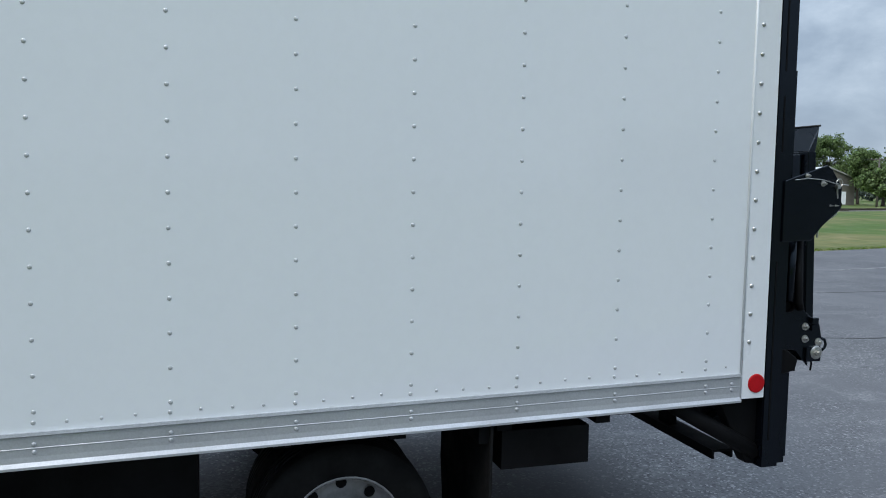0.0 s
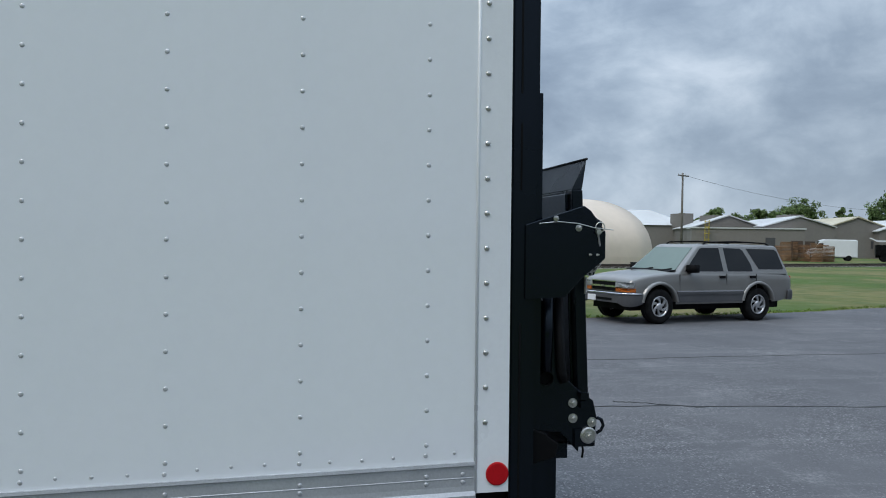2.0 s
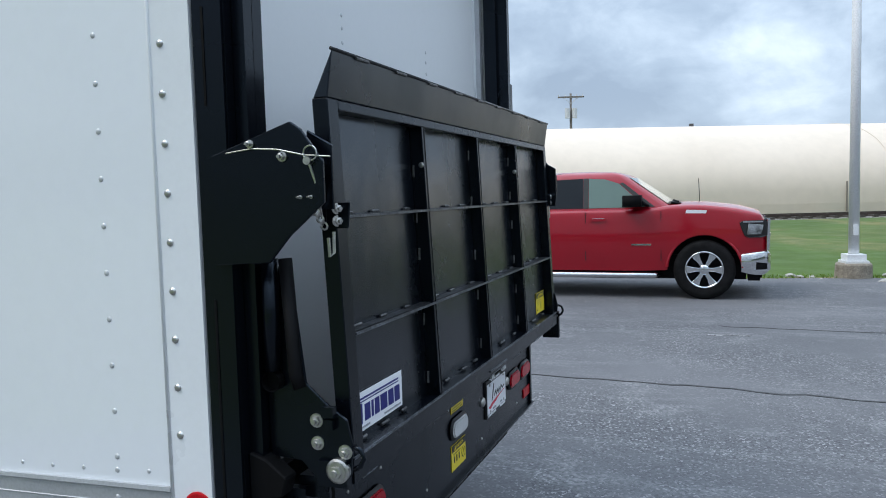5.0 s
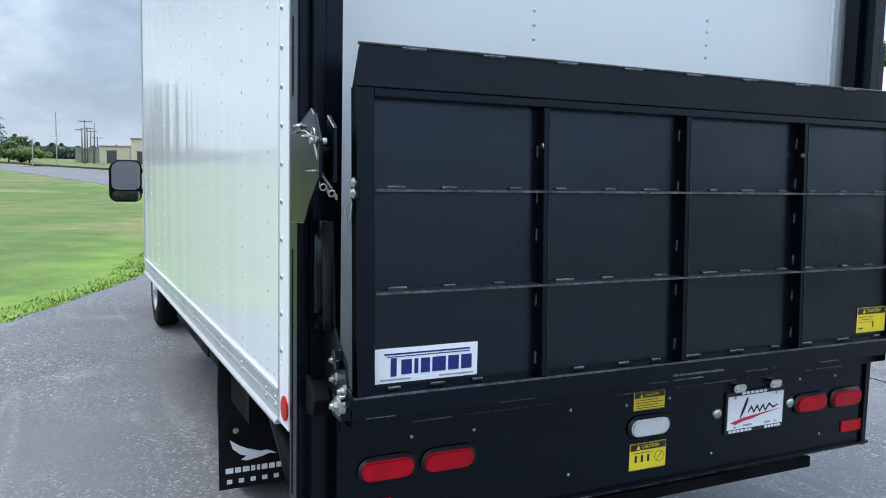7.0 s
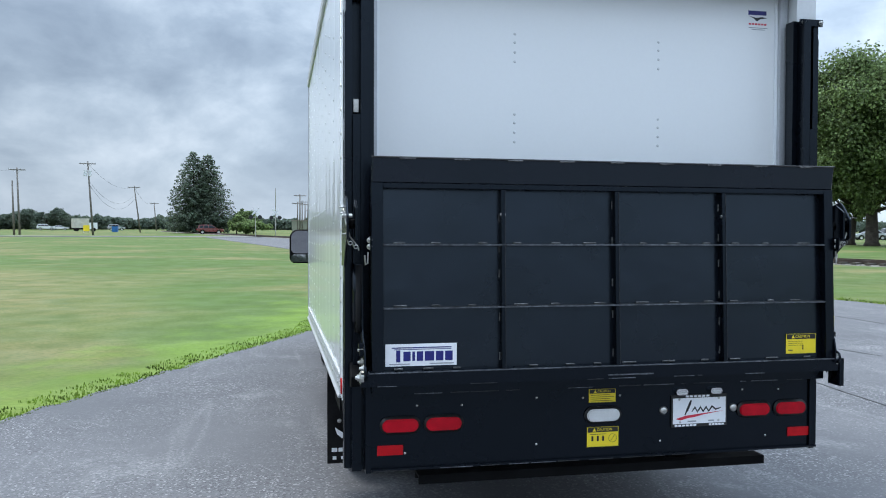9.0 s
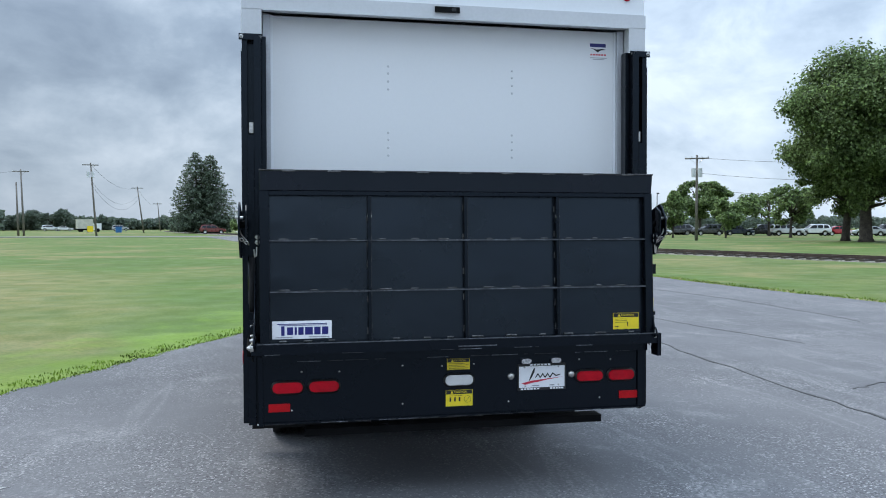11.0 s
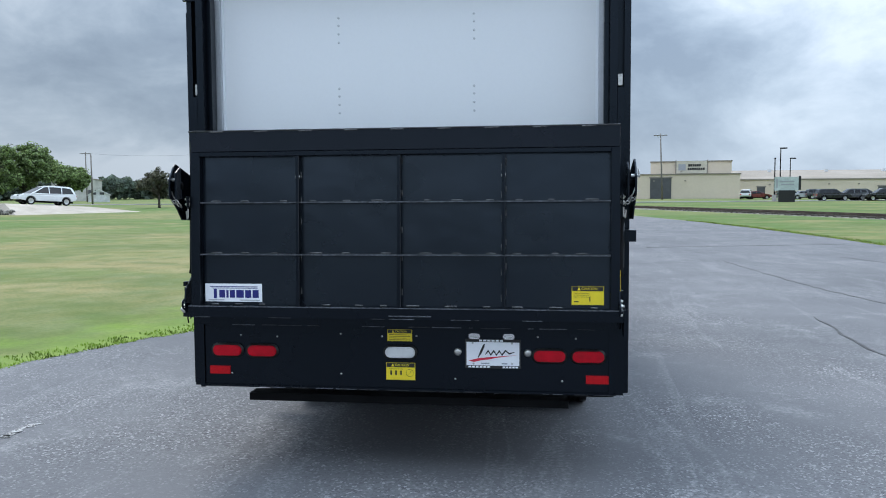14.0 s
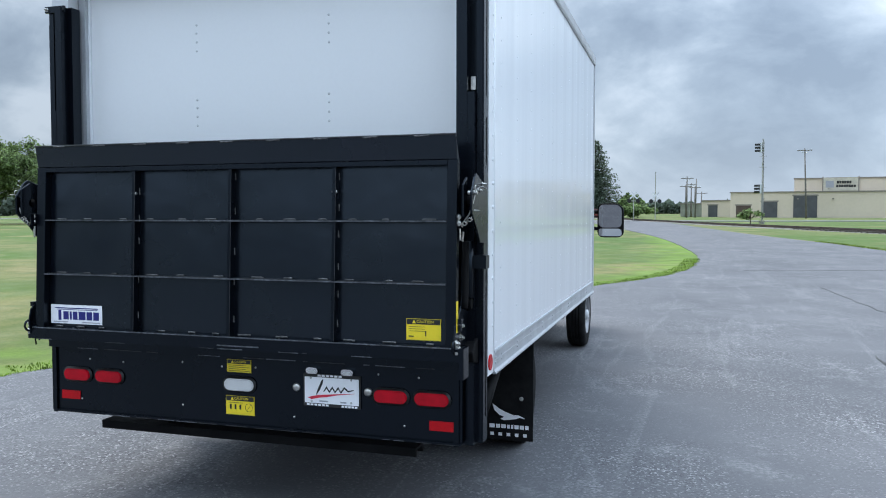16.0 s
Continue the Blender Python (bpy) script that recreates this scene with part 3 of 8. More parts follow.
    part("lock_tab", box(*sx(1.158, 1.172), -0.258, -0.234, 1.058, 1.082, 0.003), BLACK_PAINT, arm)
    part("cable_drop", add_tube(bmesh.new(), [(s * 1.16, -0.245, 0.93), (s * 1.161, -0.248, 0.91), (s * 1.158, -0.246, 0.885)], 0.004, 6), BLACK_MATTE, arm)
    part("runner_shoe", prism([(s * 1.148, -0.05, 1.0), (s * 1.148, -0.095, 0.985), (s * 1.148, -0.148, 0.945), (s * 1.148, -0.135, 0.90), (s * 1.148, -0.05, 0.88)], (s * 0.05, 0, 0), 0.004), BLACK_MATTE, arm)
    # column feet below the bumper
    part("column_foot", box(*sx(1.150, 1.190), -0.105, -0.051, 0.507, 0.90, 0.003), BLACK_PAINT, col)

part("stop_block", box(1.150, 1.250, -0.115, -0.052, 1.325, 1.385, 0.004), BLACK_PAINT, truck, "black stop block on the lift column")

# platform, folded up against the tail
SY = -0.243


def skin(z):
    """The deck's sheet: the whole platform leans back a little towards its top."""
    return SY + (z - 1.05) * 0.042


def proud(z):
    """The front of its frame and ribs."""
    return skin(z) - 0.040


def lean_bar(x0, x1, z0, z1, front=0.0, back=0.0, bevel=0.002):
    """An upright bar that leans with the platform; front and back shift its faces."""
    return prism([(x0, proud(z0) + front, z0), (x0, proud(z1) + front, z1), (x0, skin(z1) + back, z1), (x0, skin(z0) + back, z0)], (x1 - x0, 0, 0), bevel)


platform = part("lift_platform", lean_bar(-1.088, 1.122, 0.94, 1.80, 0.040, 0.012), BLACK_SKIN, truck, "black steel lift platform folded upright")
part("top_wedge", prism([(-1.120, -0.266, 1.922), (-1.120, proud(1.812) + 0.001, 1.812), (-1.120, skin(1.812) - 0.001, 1.812)], (2.272, 0, 0), 0.003), WEDGE_PAINT, platform, "tapered top edge of the platform")
part("edge_bead", cyl((-1.122, -0.265, 1.921), (1.153, -0.265, 1.921), 0.0045, n=8), WORN_GLINT_EDGE, platform, smooth=True)
part("frame_bar", lean_bar(-1.122, -1.070, 0.94, 1.812), BLACK_PAINT, platform)
part("frame_bar", lean_bar(1.108, 1.155, 0.94, 1.812), BLACK_PAINT, platform)
part("frame_bar", lean_bar(-1.0695, 1.1075, 1.788, 1.811), BLACK_PAINT, platform)
part("foot_bar", box(-1.138, 1.172, -0.292, -0.205, 0.925, 0.984, 0.005), BLACK_PAINT, platform, "black foot bar of the platform")
part("foot_bar", box(-1.110, 1.150, -0.210, -0.130, 0.872, 0.924, 0.004), BLACK_PAINT, platform)
part("worn_edge", box(-1.135, 1.169, -0.2935, -0.2885, 0.981, 0.9865, 0.001), RUBBED_GLINT_EDGE, platform)
RIBS = (-0.527, 0.020, 0.566)
for x in RIBS:
    part("rib", lean_bar(x - 0.009, x + 0.009, 0.985, 1.787, 0.001, 0.0, 0.001), BLACK_PAINT, platform)
    # thin lighter line on one edge, a highlight put into the colour
    part("rib_edge", lean_bar(x + 0.0070, x + 0.0092, 0.99, 1.785, -0.0008, -0.0388, 0.0), WORN_GLINT_EDGE, platform)
for z in (1.262, 1.540):
    for x0, x1 in zip((-1.069,) + tuple(r + 0.0095 for r in RIBS), tuple(r - 0.0095 for r in RIBS) + (1.107,)):
        # strip and its pale front line carry the edge shine as colour
        part("cross_strip", box(x0, x1, proud(z) + 0.010, skin(z) + 0.003, z - 0.004, z + 0.004, 0.001), WORN_GLINT_EDGE, platform)
    part("strip_edge", box(-1.068, 1.106, proud(z) - 0.0022, proud(z) + 0.0009, z - 0.0032, z + 0.0032, 0.0006), RUBBED_GLINT_EDGE, platform)
rng = random.Random(4)
for z in (0.988, 1.266, 1.544):
    bm = bmesh.new()
    x = -1.02
    while x < 1.08:
        w = rng.uniform(0.03, 0.07)
        if min(abs(x + w / 2 - r) for r in RIBS) > 0.05 or rng.random() < 0.5:
            add_tube(bm, [(x, skin(z) - 0.004, z + 0.003), (x + w / 2, skin(z) - 0.006, z + 0.004), (x + w, skin(z) - 0.004, z + 0.003)], 0.0045, 6)
        x += rng.uniform(0.12, 0.22)
    part("weld_bead", bm, WELD, platform)
for x in RIBS:
    bm = bmesh.new()
    z = 1.02
    while z < 1.75:
        add_tube(bm, [(x - 0.011, skin(z) - 0.003, z), (x - 0.011, skin(z) - 0.004, z + 0.035)], 0.0035, 6)
        add_tube(bm, [(x + 0.011, skin(z) - 0.003, z + 0.03), (x + 0.011, skin(z) - 0.004, z + 0.062)], 0.0035, 6)
        z += rng.uniform(0.11, 0.2)
    part("weld_bead", bm, WELD, platform)
bm = bmesh.new()
for k in range(9):
    x = -1.0 + 0.245 * k
    add_tube(bm, [(x, -0.268, 1.916), (x + 0.07, -0.268, 1.917)], 0.004, 6)
part("weld_bead", bm, WELD, platform)
for x in (-0.537, -0.517, 0.556, 0.576):
    bm = bmesh.new()
    add_rivet(bm, (x, proud(1.675) + 0.010, 1.675), (-1 if x in (-0.537, 0.556) else 1, 0, 0), 0.009, 0.003)
    part("bolt", bm, STEEL, platform)
for s, x in ((-1, -1.124), (1, 1.157)):
    bp = part("bolt_plate", prism([(x, -0.302, 1.575), (x, -0.240, 1.575), (x, -0.240, 1.515), (x, -0.296, 1.515)], (s * 0.006, 0, 0), 0.002), BLACK_PAINT, platform)
    bolts(platform, [((x + s * 0.006, -0.268, z), (s * 0.55, -0.83, 0), 0.009) for z in (1.560, 1.532)])
    bm = add_tube(bmesh.new(), [(x + s * 0.012, -0.262, 1.508), (x + s * 0.014, -0.262, 1.46), (x + s * 0.022, -0.255, 1.452), (x + s * 0.026, -0.255, 1.495)], 0.004, 6)
    part("hook", bm, STEEL, platform)
part("yellow_label", box(1.1555, 1.1568, -0.275, -0.245, 1.05, 1.19), STICKER_YELLOW, platform, "narrow yellow label")
bm = box(-0.035, 0.19, -0.2965, -0.2925, 0.940, 0.946, 0.001)
part("scuff_strip", bm, RUBBED_GLINT_EDGE, platform)
part("foot_latch", box(1.173, 1.196, -0.298, -0.215, 0.850, 0.985, 0.006), BLACK_PAINT, platform)
part("foot_latch", box(-1.168, -1.139, -0.288, -0.215, 0.925, 0.985, 0.006), BLACK_PAINT, platform)

# rubbed edges along the foot bar and the panel below, in broken runs
rng = random.Random(9)
for y0, z0, chance in ((-0.2925, 0.926, 0.45), (-0.2105, 0.8725, 0.5), (-0.1655, 0.5185, 0.75)):
    x = -1.10
    while x < 1.05:
        w = rng.uniform(0.02, 0.16)
        if rng.random() < chance:
            part("worn_edge", box(x, min(x + w, 1.14), y0 - 0.0012, y0 + 0.002, z0 - 0.0015, z0 + rng.uniform(0.001, 0.003)), WORN_GLINT_EDGE if rng.random() < 0.6 else RUBBED_GLINT_EDGE, platform)
        x += w + rng.uniform(0.01, 0.06)

# maker's label: blue bars on white
st = part("maker_label", box(-1.058, -0.737, SY - 0.0028, SY - 0.0008, 1.004, 1.102), STICKER_WHITE, platform, "white label with blue block marks")
yb = SY - 0.0028
bars(st, "label_line", INK_BLUE, [(-1.030, -0.762, 1.083, 1.0875), (-1.020, -0.762, 1.0765, 1.079)], yb)
rects = [(-1.010, -0.992, 1.022, 1.074)]
x = -0.978
for w in (0.032, 0.012, 0.028, 0.042, 0.034, 0.034):
    rects.append((x, x + w, 1.026, 1.068))
    x += w + 0.008
bars(st, "label_mark", INK_BLUE, rects, yb)
bars(st, "label_line", INK_GREY, [(-1.04, -0.95, 1.011, 1.0155), (-0.86, -0.75, 1.011, 1.0155)], yb)


def caution(parent, x0, x1, z0, z1, y, kind):
    """Yellow caution label with a black heading."""
    lb = part("caution_label", box(x0, x1, y - 0.002, y, z0, z1), STICKER_YELLOW, parent, "yellow caution label with black heading")
    f = y - 0.002
    h, w = z1 - z0, x1 - x0
    t = h * (0.26 if kind != "small" else 0.32)
    bars(lb, "label_border", INK_BLACK, [(x0 + 0.002, x1 - 0.002, z1 - 0.002, z1 - 0.001), (x0 + 0.002, x1 - 0.002, z0 + 0.001, z0 + 0.002)], f)
    bars(lb, "label_heading", INK_BLACK, [(x0 + 0.003, x1 - 0.003, z1 - t, z1 - 0.003)], f)
    m = Matrix.Translation(((x0 + x1) / 2 + 0.008, f - 0.0014, z1 - t / 2 - 0.001)) @ Matrix.Rotation(radians(90), 4, "X")
    words(lb, "lettering", "CAUTION", t * 0.70, m, STICKER_YELLOW)
    cx = (x0 + x1) / 2 - t * 1.75
    tri = [(cx - t * 0.36, f - 0.0012, z1 - t * 0.85), (cx + t * 0.36, f - 0.0012, z1 - t * 0.85), (cx, f - 0.0012, z1 - t * 0.18)]
    part("warning_triangle", prism(tri, (0, -0.0006, 0)), STICKER_YELLOW, lb)
    if kind == "small":
        rows = [(x0 + 0.01, x1 - 0.01 - 0.02 * (k % 2), z0 + h * (0.12 + 0.14 * k), z0 + h * (0.15 + 0.14 * k)) for k in range(4)]
    elif kind == "plain":
        rows = [(x0 + 0.012, x0 + w * 0.55, z0 + h * (0.62 - 0.1 * k), z0 + h * (0.635 - 0.1 * k)) for k in range(3)]
        rows += [(x0 + w * 0.55, x0 + w * 0.58, z0 + h * 0.2, z0 + h * 0.45), (x0 + 0.012, x0 + 0.035, z0 + h * 0.16, z0 + h * 0.21)]
    else:
        rows = [(x0 + w * (0.14 + 0.17 * k), x0 + w * (0.20 + 0.17 * k), z0 + h * 0.3, z0 + h * 0.55) for k in range(3)]
        rows += [(x0 + w * 0.1, x0 + w * 0.6, z0 + h * 0.63, z0 + h * 0.65)]
        circ = [(x1 - w * 0.19 + w * 0.125 * math.cos(a), f - 0.0008, z0 + h * 0.42 + w * 0.125 * math.sin(a)) for a in [2 * math.pi * k / 20 for k in range(21)]]
        part("label_ring", add_tube(bmesh.new(), circ, 0.0009, 4), INK_BLACK, lb)
        part("label_ring", add_tube(bmesh.new(), [circ[3], circ[13]], 0.0009, 4), INK_BLACK, lb)
    bars(lb, "label_bar", INK_BLACK, rows, f)
    return lb


caution(platform, 0.914, 1.077, 1.006, 1.104, SY - 0.0008, "plain")

# bumper panel with lamps and plate
BYF = -0.149
bumper = part("bumper_panel", box(-1.110, 1.148, BYF, -0.135, 0.522, 0.871, 0.003), BLACK_PAINT, truck, "black steel rear panel carrying lamps and plate")
part("panel_lip", box(-1.110, 1.148, -0.165, -0.1495, 0.517, 0.527, 0.002), BLACK_PAINT, bumper)
for s in (-1, 1):
    part("panel_edge", box(min(s * 1.1112, s * 1.135), max(s * 1.1112, s * 1.135), -0.160, -0.052, 0.51, 0.90, 0.003), BLACK_PAINT, bumper)


GROMMET = material("lamp_ring_rubber", (0.006, 0.006, 0.007), rough=0.4, vary=0.1, spec=0.5)


def oval_lamp(x, z, lens, label):
    part("lamp_grommet", soften(pill(x, z, 0.190, 0.084, BYF - 0.0005, 0.010), 0.004, 2), GROMMET, bumper, "black rubber lamp ring", smooth=True)
    lp = part("tail_lamp", soften(pill(x, z, 0.166, 0.060, BYF - 0.006, 0.012), 0.005, 2), lens, bumper, label)
    return lp


for x in (-0.977, -0.776, 0.803, 1.005):
    oval_lamp(x, 0.7195, RED_LENS, "oval red tail lamp in a rubber ring")
oval_lamp(0.001, 0.7255, CLEAR_LENS, "oval clear reversing lamp in a rubber ring")
for x, z in ((-1.023, 0.608), (1.052, 0.598)):
    part("reflector", box(x - 0.059, x + 0.059, BYF - 0.005, BYF - 0.0005, z - 0.0225, z + 0.0225, 0.003), RED_REFLECTOR, bumper, "rectangular red reflector")
caution(bumper, -0.070, 0.066, 0.785, 0.850, BYF - 0.0008, "small")
caution(bumper, -0.078, 0.082, 0.572, 0.668, BYF - 0.0008, "dial")
bm = bmesh.new()
for x, z in ((-0.90, 0.805), (-0.69, 0.80), (-0.33, 0.82), (-0.33, 0.60), (-0.955, 0.59), (0.09, 0.815), (-0.10, 0.81), (0.30, 0.585), (0.74, 0.82), (0.94, 0.815), (0.87, 0.585)):
    add_rivet(bm, (x, BYF, z), (0, -1, 0), 0.006, 0.004)
part("rivet", bm, STEEL, bumper)
plate = part("number_plate", box(0.354, 0.652, BYF - 0.008, BYF - 0.0005, 0.648, 0.805, 0.004), INK_BLACK, bumper, "white plate in a black frame with plain marks")
yp = BYF - 0.0085
part("plate_face", box(0.362, 0.644, yp - 0.002, yp, 0.664, 0.790), STICKER_WHITE, plate)
yq = yp - 0.002


def brush(line, y, mat, parent, name):
    """A flat brush stroke along (x, z, half width) stations, on a face that looks to -y."""
    up, down = [], []
    for i, (x, z, w) in enumerate(line):
        a, b = line[max(i - 1, 0)], line[min(i + 1, len(line) - 1)]
        d = Vector((b[0] - a[0], b[1] - a[1])).normalized()
        up.append((x - d.y * w, y, z + d.x * w))
        down.append((x + d.y * w, y, z - d.x * w))
    bm = bmesh.new()
    rows = [[bm.verts.new(p), bm.verts.new(q), bm.verts.new((q[0], q[1] - 0.001, q[2])), bm.verts.new((p[0], p[1] - 0.001, p[2]))] for p, q in zip(up, down)]
    for r, q in zip(rows, rows[1:]):
        for k in range(4):
            bm.faces.new((r[k], r[(k + 1) % 4], q[(k + 1) % 4], q[k]))
    bm.faces.new(rows[0][::-1])
    bm.faces.new(rows[-1])
    return part(name, bm, mat, parent)


# dealer's mark: plain dark brush shapes over a red sweep
brush([(0.424, 0.706, 0.002), (0.438, 0.733, 0.006), (0.452, 0.764, 0.006), (0.458, 0.780, 0.003)], yq, INK_BLACK, plate, "plate_mark")
brush([(0.462, 0.722, 0.002), (0.478, 0.744, 0.006), (0.492, 0.722, 0.005), (0.508, 0.744, 0.006), (0.522, 0.722, 0.005), (0.538, 0.744, 0.006), (0.552, 0.722, 0.005), (0.570, 0.746, 0.005), (0.590, 0.730, 0.004), (0.618, 0.738, 0.002)], yq, INK_BLACK, plate, "plate_mark")
bm = prism([(0.375, yq, 0.690), (0.43, yq, 0.704), (0.52, yq, 0.713), (0.63, yq, 0.722), (0.53, yq, 0.708), (0.48, yq, 0.697), (0.44, yq, 0.692), (0.40, yq, 0.682)], (0, -0.0012, 0))
part("plate_mark", bm, INK_RED, plate)
bars(plate, "plate_bar", INK_GREY, [(0.44, 0.485, 0.672, 0.679), (0.55, 0.58, 0.672, 0.679)], yq)
bars(plate, "plate_bar", STICKER_WHITE, [(0.372 + 0.02 * i, 0.387 + 0.02 * i, 0.6515, 0.6605) for i in range(6)] + [(0.555 + 0.017 * i, 0.568 + 0.017 * i, 0.6515, 0.6605) for i in range(5)] +
     [(0.43 + 0.022 * i, 0.446 + 0.022 * i, 0.7935, 0.803) for i in range(6)], yp)
bm = bmesh.new()
for x, z in ((0.40, 0.673), (0.605, 0.676), (0.395, 0.785), (0.605, 0.785)):
    add_rivet(bm, (x, yq, z), (0, -1, 0), 0.006, 0.004)
part("plate_screw", bm, STEEL, plate)
for x in (0.315, 0.689):
    bm = bmesh.new()
    add_lathe(bm, [(0.021, 0), (0.021, 0.006), (0.014, 0.012), (0, 0.013)], facing((x, BYF, 0.733), (0, -1, 0)), 18)
    part("round_bolt", bm, STEEL, bumper, "round bright bolt head", smooth=True)
for x in (0.405, 0.588):
    lampbox = part("plate_lamp", pill(x, 0.8225, 0.062, 0.030, BYF - 0.0005, 0.022), CHROME, bumper, "small chrome plate lamp")
    part("lamp_slot", pill(x, 0.819, 0.040, 0.012, BYF - 0.0225, 0.003), CLEAR_LENS, bumper)

# ---- underbody ----
part("rear_step", prism(
    [(-0.88, -0.09, 0.424), (-0.88, -0.09, 0.466), (-0.88, 0.02, 0.466), (-0.88, 0.02, 0.424), (-0.88, 0.008, 0.424), (-0.88, 0.008, 0.454), (-0.88, -0.078, 0.454), (-0.88, -0.078, 0.424)], (1.785, 0, 0)), BLACK_MATTE, truck, "black steel step bar under the tail")
for x in (-0.45, 0.45):
    part("step_hanger", box(x - 0.05, x + 0.05, -0.04, 0.0, 0.467, 0.80, 0.004), BLACK_MATTE, truck)
    part("chassis_rail", box(x - 0.035, x + 0.035, 0.05, 6.9, 0.56, 0.79, 0.008), BLACK_MATTE, truck)
for k in range(12):
    part("cross_member", box(-1.18, 1.18, 0.30 + 0.41 * k, 0.36 + 0.41 * k, 0.735, 0.799), BLACK_MATTE, truck)
part("lift_pump_box", box(-0.38, 0.30, 0.10, 0.62, 0.50, 0.78, 0.01), BLACK_MATTE, truck)
part("hitch_tube", cyl((-0.42, 0.9, 0.47), (0.42, 0.9, 0.47), 0.04, n=12), BLACK_MATTE, truck, smooth=True)
part("rear_axle", cyl((-0.95, 1.75, 0.39), (0.95, 1.75, 0.39), 0.07, n=14), BLACK_MATTE, truck, smooth=True)
bm = add_lathe(bmesh.new(), [(0.0, -0.16), (0.13, -0.12), (0.17, 0), (0.13, 0.12), (0, 0.16)], facing((0, 1.75, 0.39), (0, 1, 0)), 18)
part("axle_housing", bm, BLACK_MATTE, truck, smooth=True)
part("fuel_tank", box(-0.98, -0.5, 3.0, 4.5, 0.34, 0.73, 0.05, 3), BLACK_MATTE, truck)
part("tool_box", box(-1.18, -0.62, 0.80, 1.16, 0.585, 0.733, 0.01), BLACK_MATTE, truck)
part("battery_box", box(-0.98, -0.55, 2.25, 2.95, 0.36, 0.73, 0.02), BLACK_MATTE, truck)
part("wheel_arch_liner", box(-1.19, -0.52, 1.14, 2.20, 0.796, 0.7995), BLACK_MATTE, truck)


RIM_STEEL = material("dull_steel_rim", (0.33, 0.33, 0.34), rough=0.45, metal=0.5, vary=0.12, scale=6.0, fine=0.04)


def truck_wheel(x, y, s, dual):
    r, w = (0.344 if dual else 0.368), 0.215
    tyre_prof = [(0.21, -w / 2 + 0.01), (0.29, -w / 2), (0.34, -w / 2 + 0.008), (r - 0.006, -w / 2 + 0.03), (r, -w / 2 + 0.055)]
    for k in range(3):
        c = -0.035 + 0.035 * k
        tyre_prof += [(r, c - 0.005), (r - 0.009, c - 0.004), (r - 0.009, c + 0.004), (r, c + 0.005)]
    tyre_prof += [(r, w / 2 - 0.055), (r - 0.006, w / 2 - 0.03), (0.34, w / 2 - 0.008), (0.29, w / 2), (0.21, w / 2 - 0.01)]
    m = facing((x, y, r + 0.0079 * y), (s, 0, 0))
    tyre = part("tyre", add_lathe(bmesh.new(), tyre_prof, m, 40), RUBBER, truck, "black truck tyre on a steel rim", smooth=True)
    dish = -0.02 if dual else 0.02
    rim_prof = [(0.222, w / 2 - 0.012), (0.214, w / 2 - 0.004), (0.205, w / 2 - 0.02), (0.198, dish + 0.01), (0.17, dish), (0.11, dish + 0.012), (0.10, dish + 0.045), (0.06, dish + 0.055), (0.0, dish + 0.055)]
    part("rim", add_lathe(bmesh.new(), rim_prof, m, 36), RIM_STEEL, tyre, "grey painted steel rim", smooth=True)
    bm = bmesh.new()
    for k in range(8):
        a = 2 * math.pi * k / 8
        add_lathe(bm, [(0.0, 0.0), (0.020, 0.001), (0.022, 0.004), (0.018, 0.005), (0, 0.002)], m @ Matrix.Translation((0.155 * math.cos(a), 0.155 * math.sin(a), dish + 0.004)), 10)
    part("hand_hole", bm, BLACK_MATTE, tyre)
    bm = bmesh.new()
    for k in range(8):
        a = 2 * math.pi * (k + 0.5) / 8
        add_lathe(bm, [(0.011, 0.0), (0.011, 0.018), (0, 0.018)], m @ Matrix.Translation((0.085 * math.cos(a), 0.085 * math.sin(a), dish + 0.05)), 6)
    part("wheel_nut", bm, STEEL, tyre)
    part("hub", add_lathe(bmesh.new(), [(0.055, 0), (0.055, 0.03), (0.03, 0.04), (0, 0.04)], m @ Matrix.Translation((0, 0, dish + 0.055)), 18), GREY_FRAME, tyre, smooth=True)


for s in (-1, 1):
    truck_wheel(s * 0.985, 1.73, s, True)
    truck_wheel(s * 0.745, 1.73, s, True)
    truck_wheel(s * 0.93, 5.72, s, False)

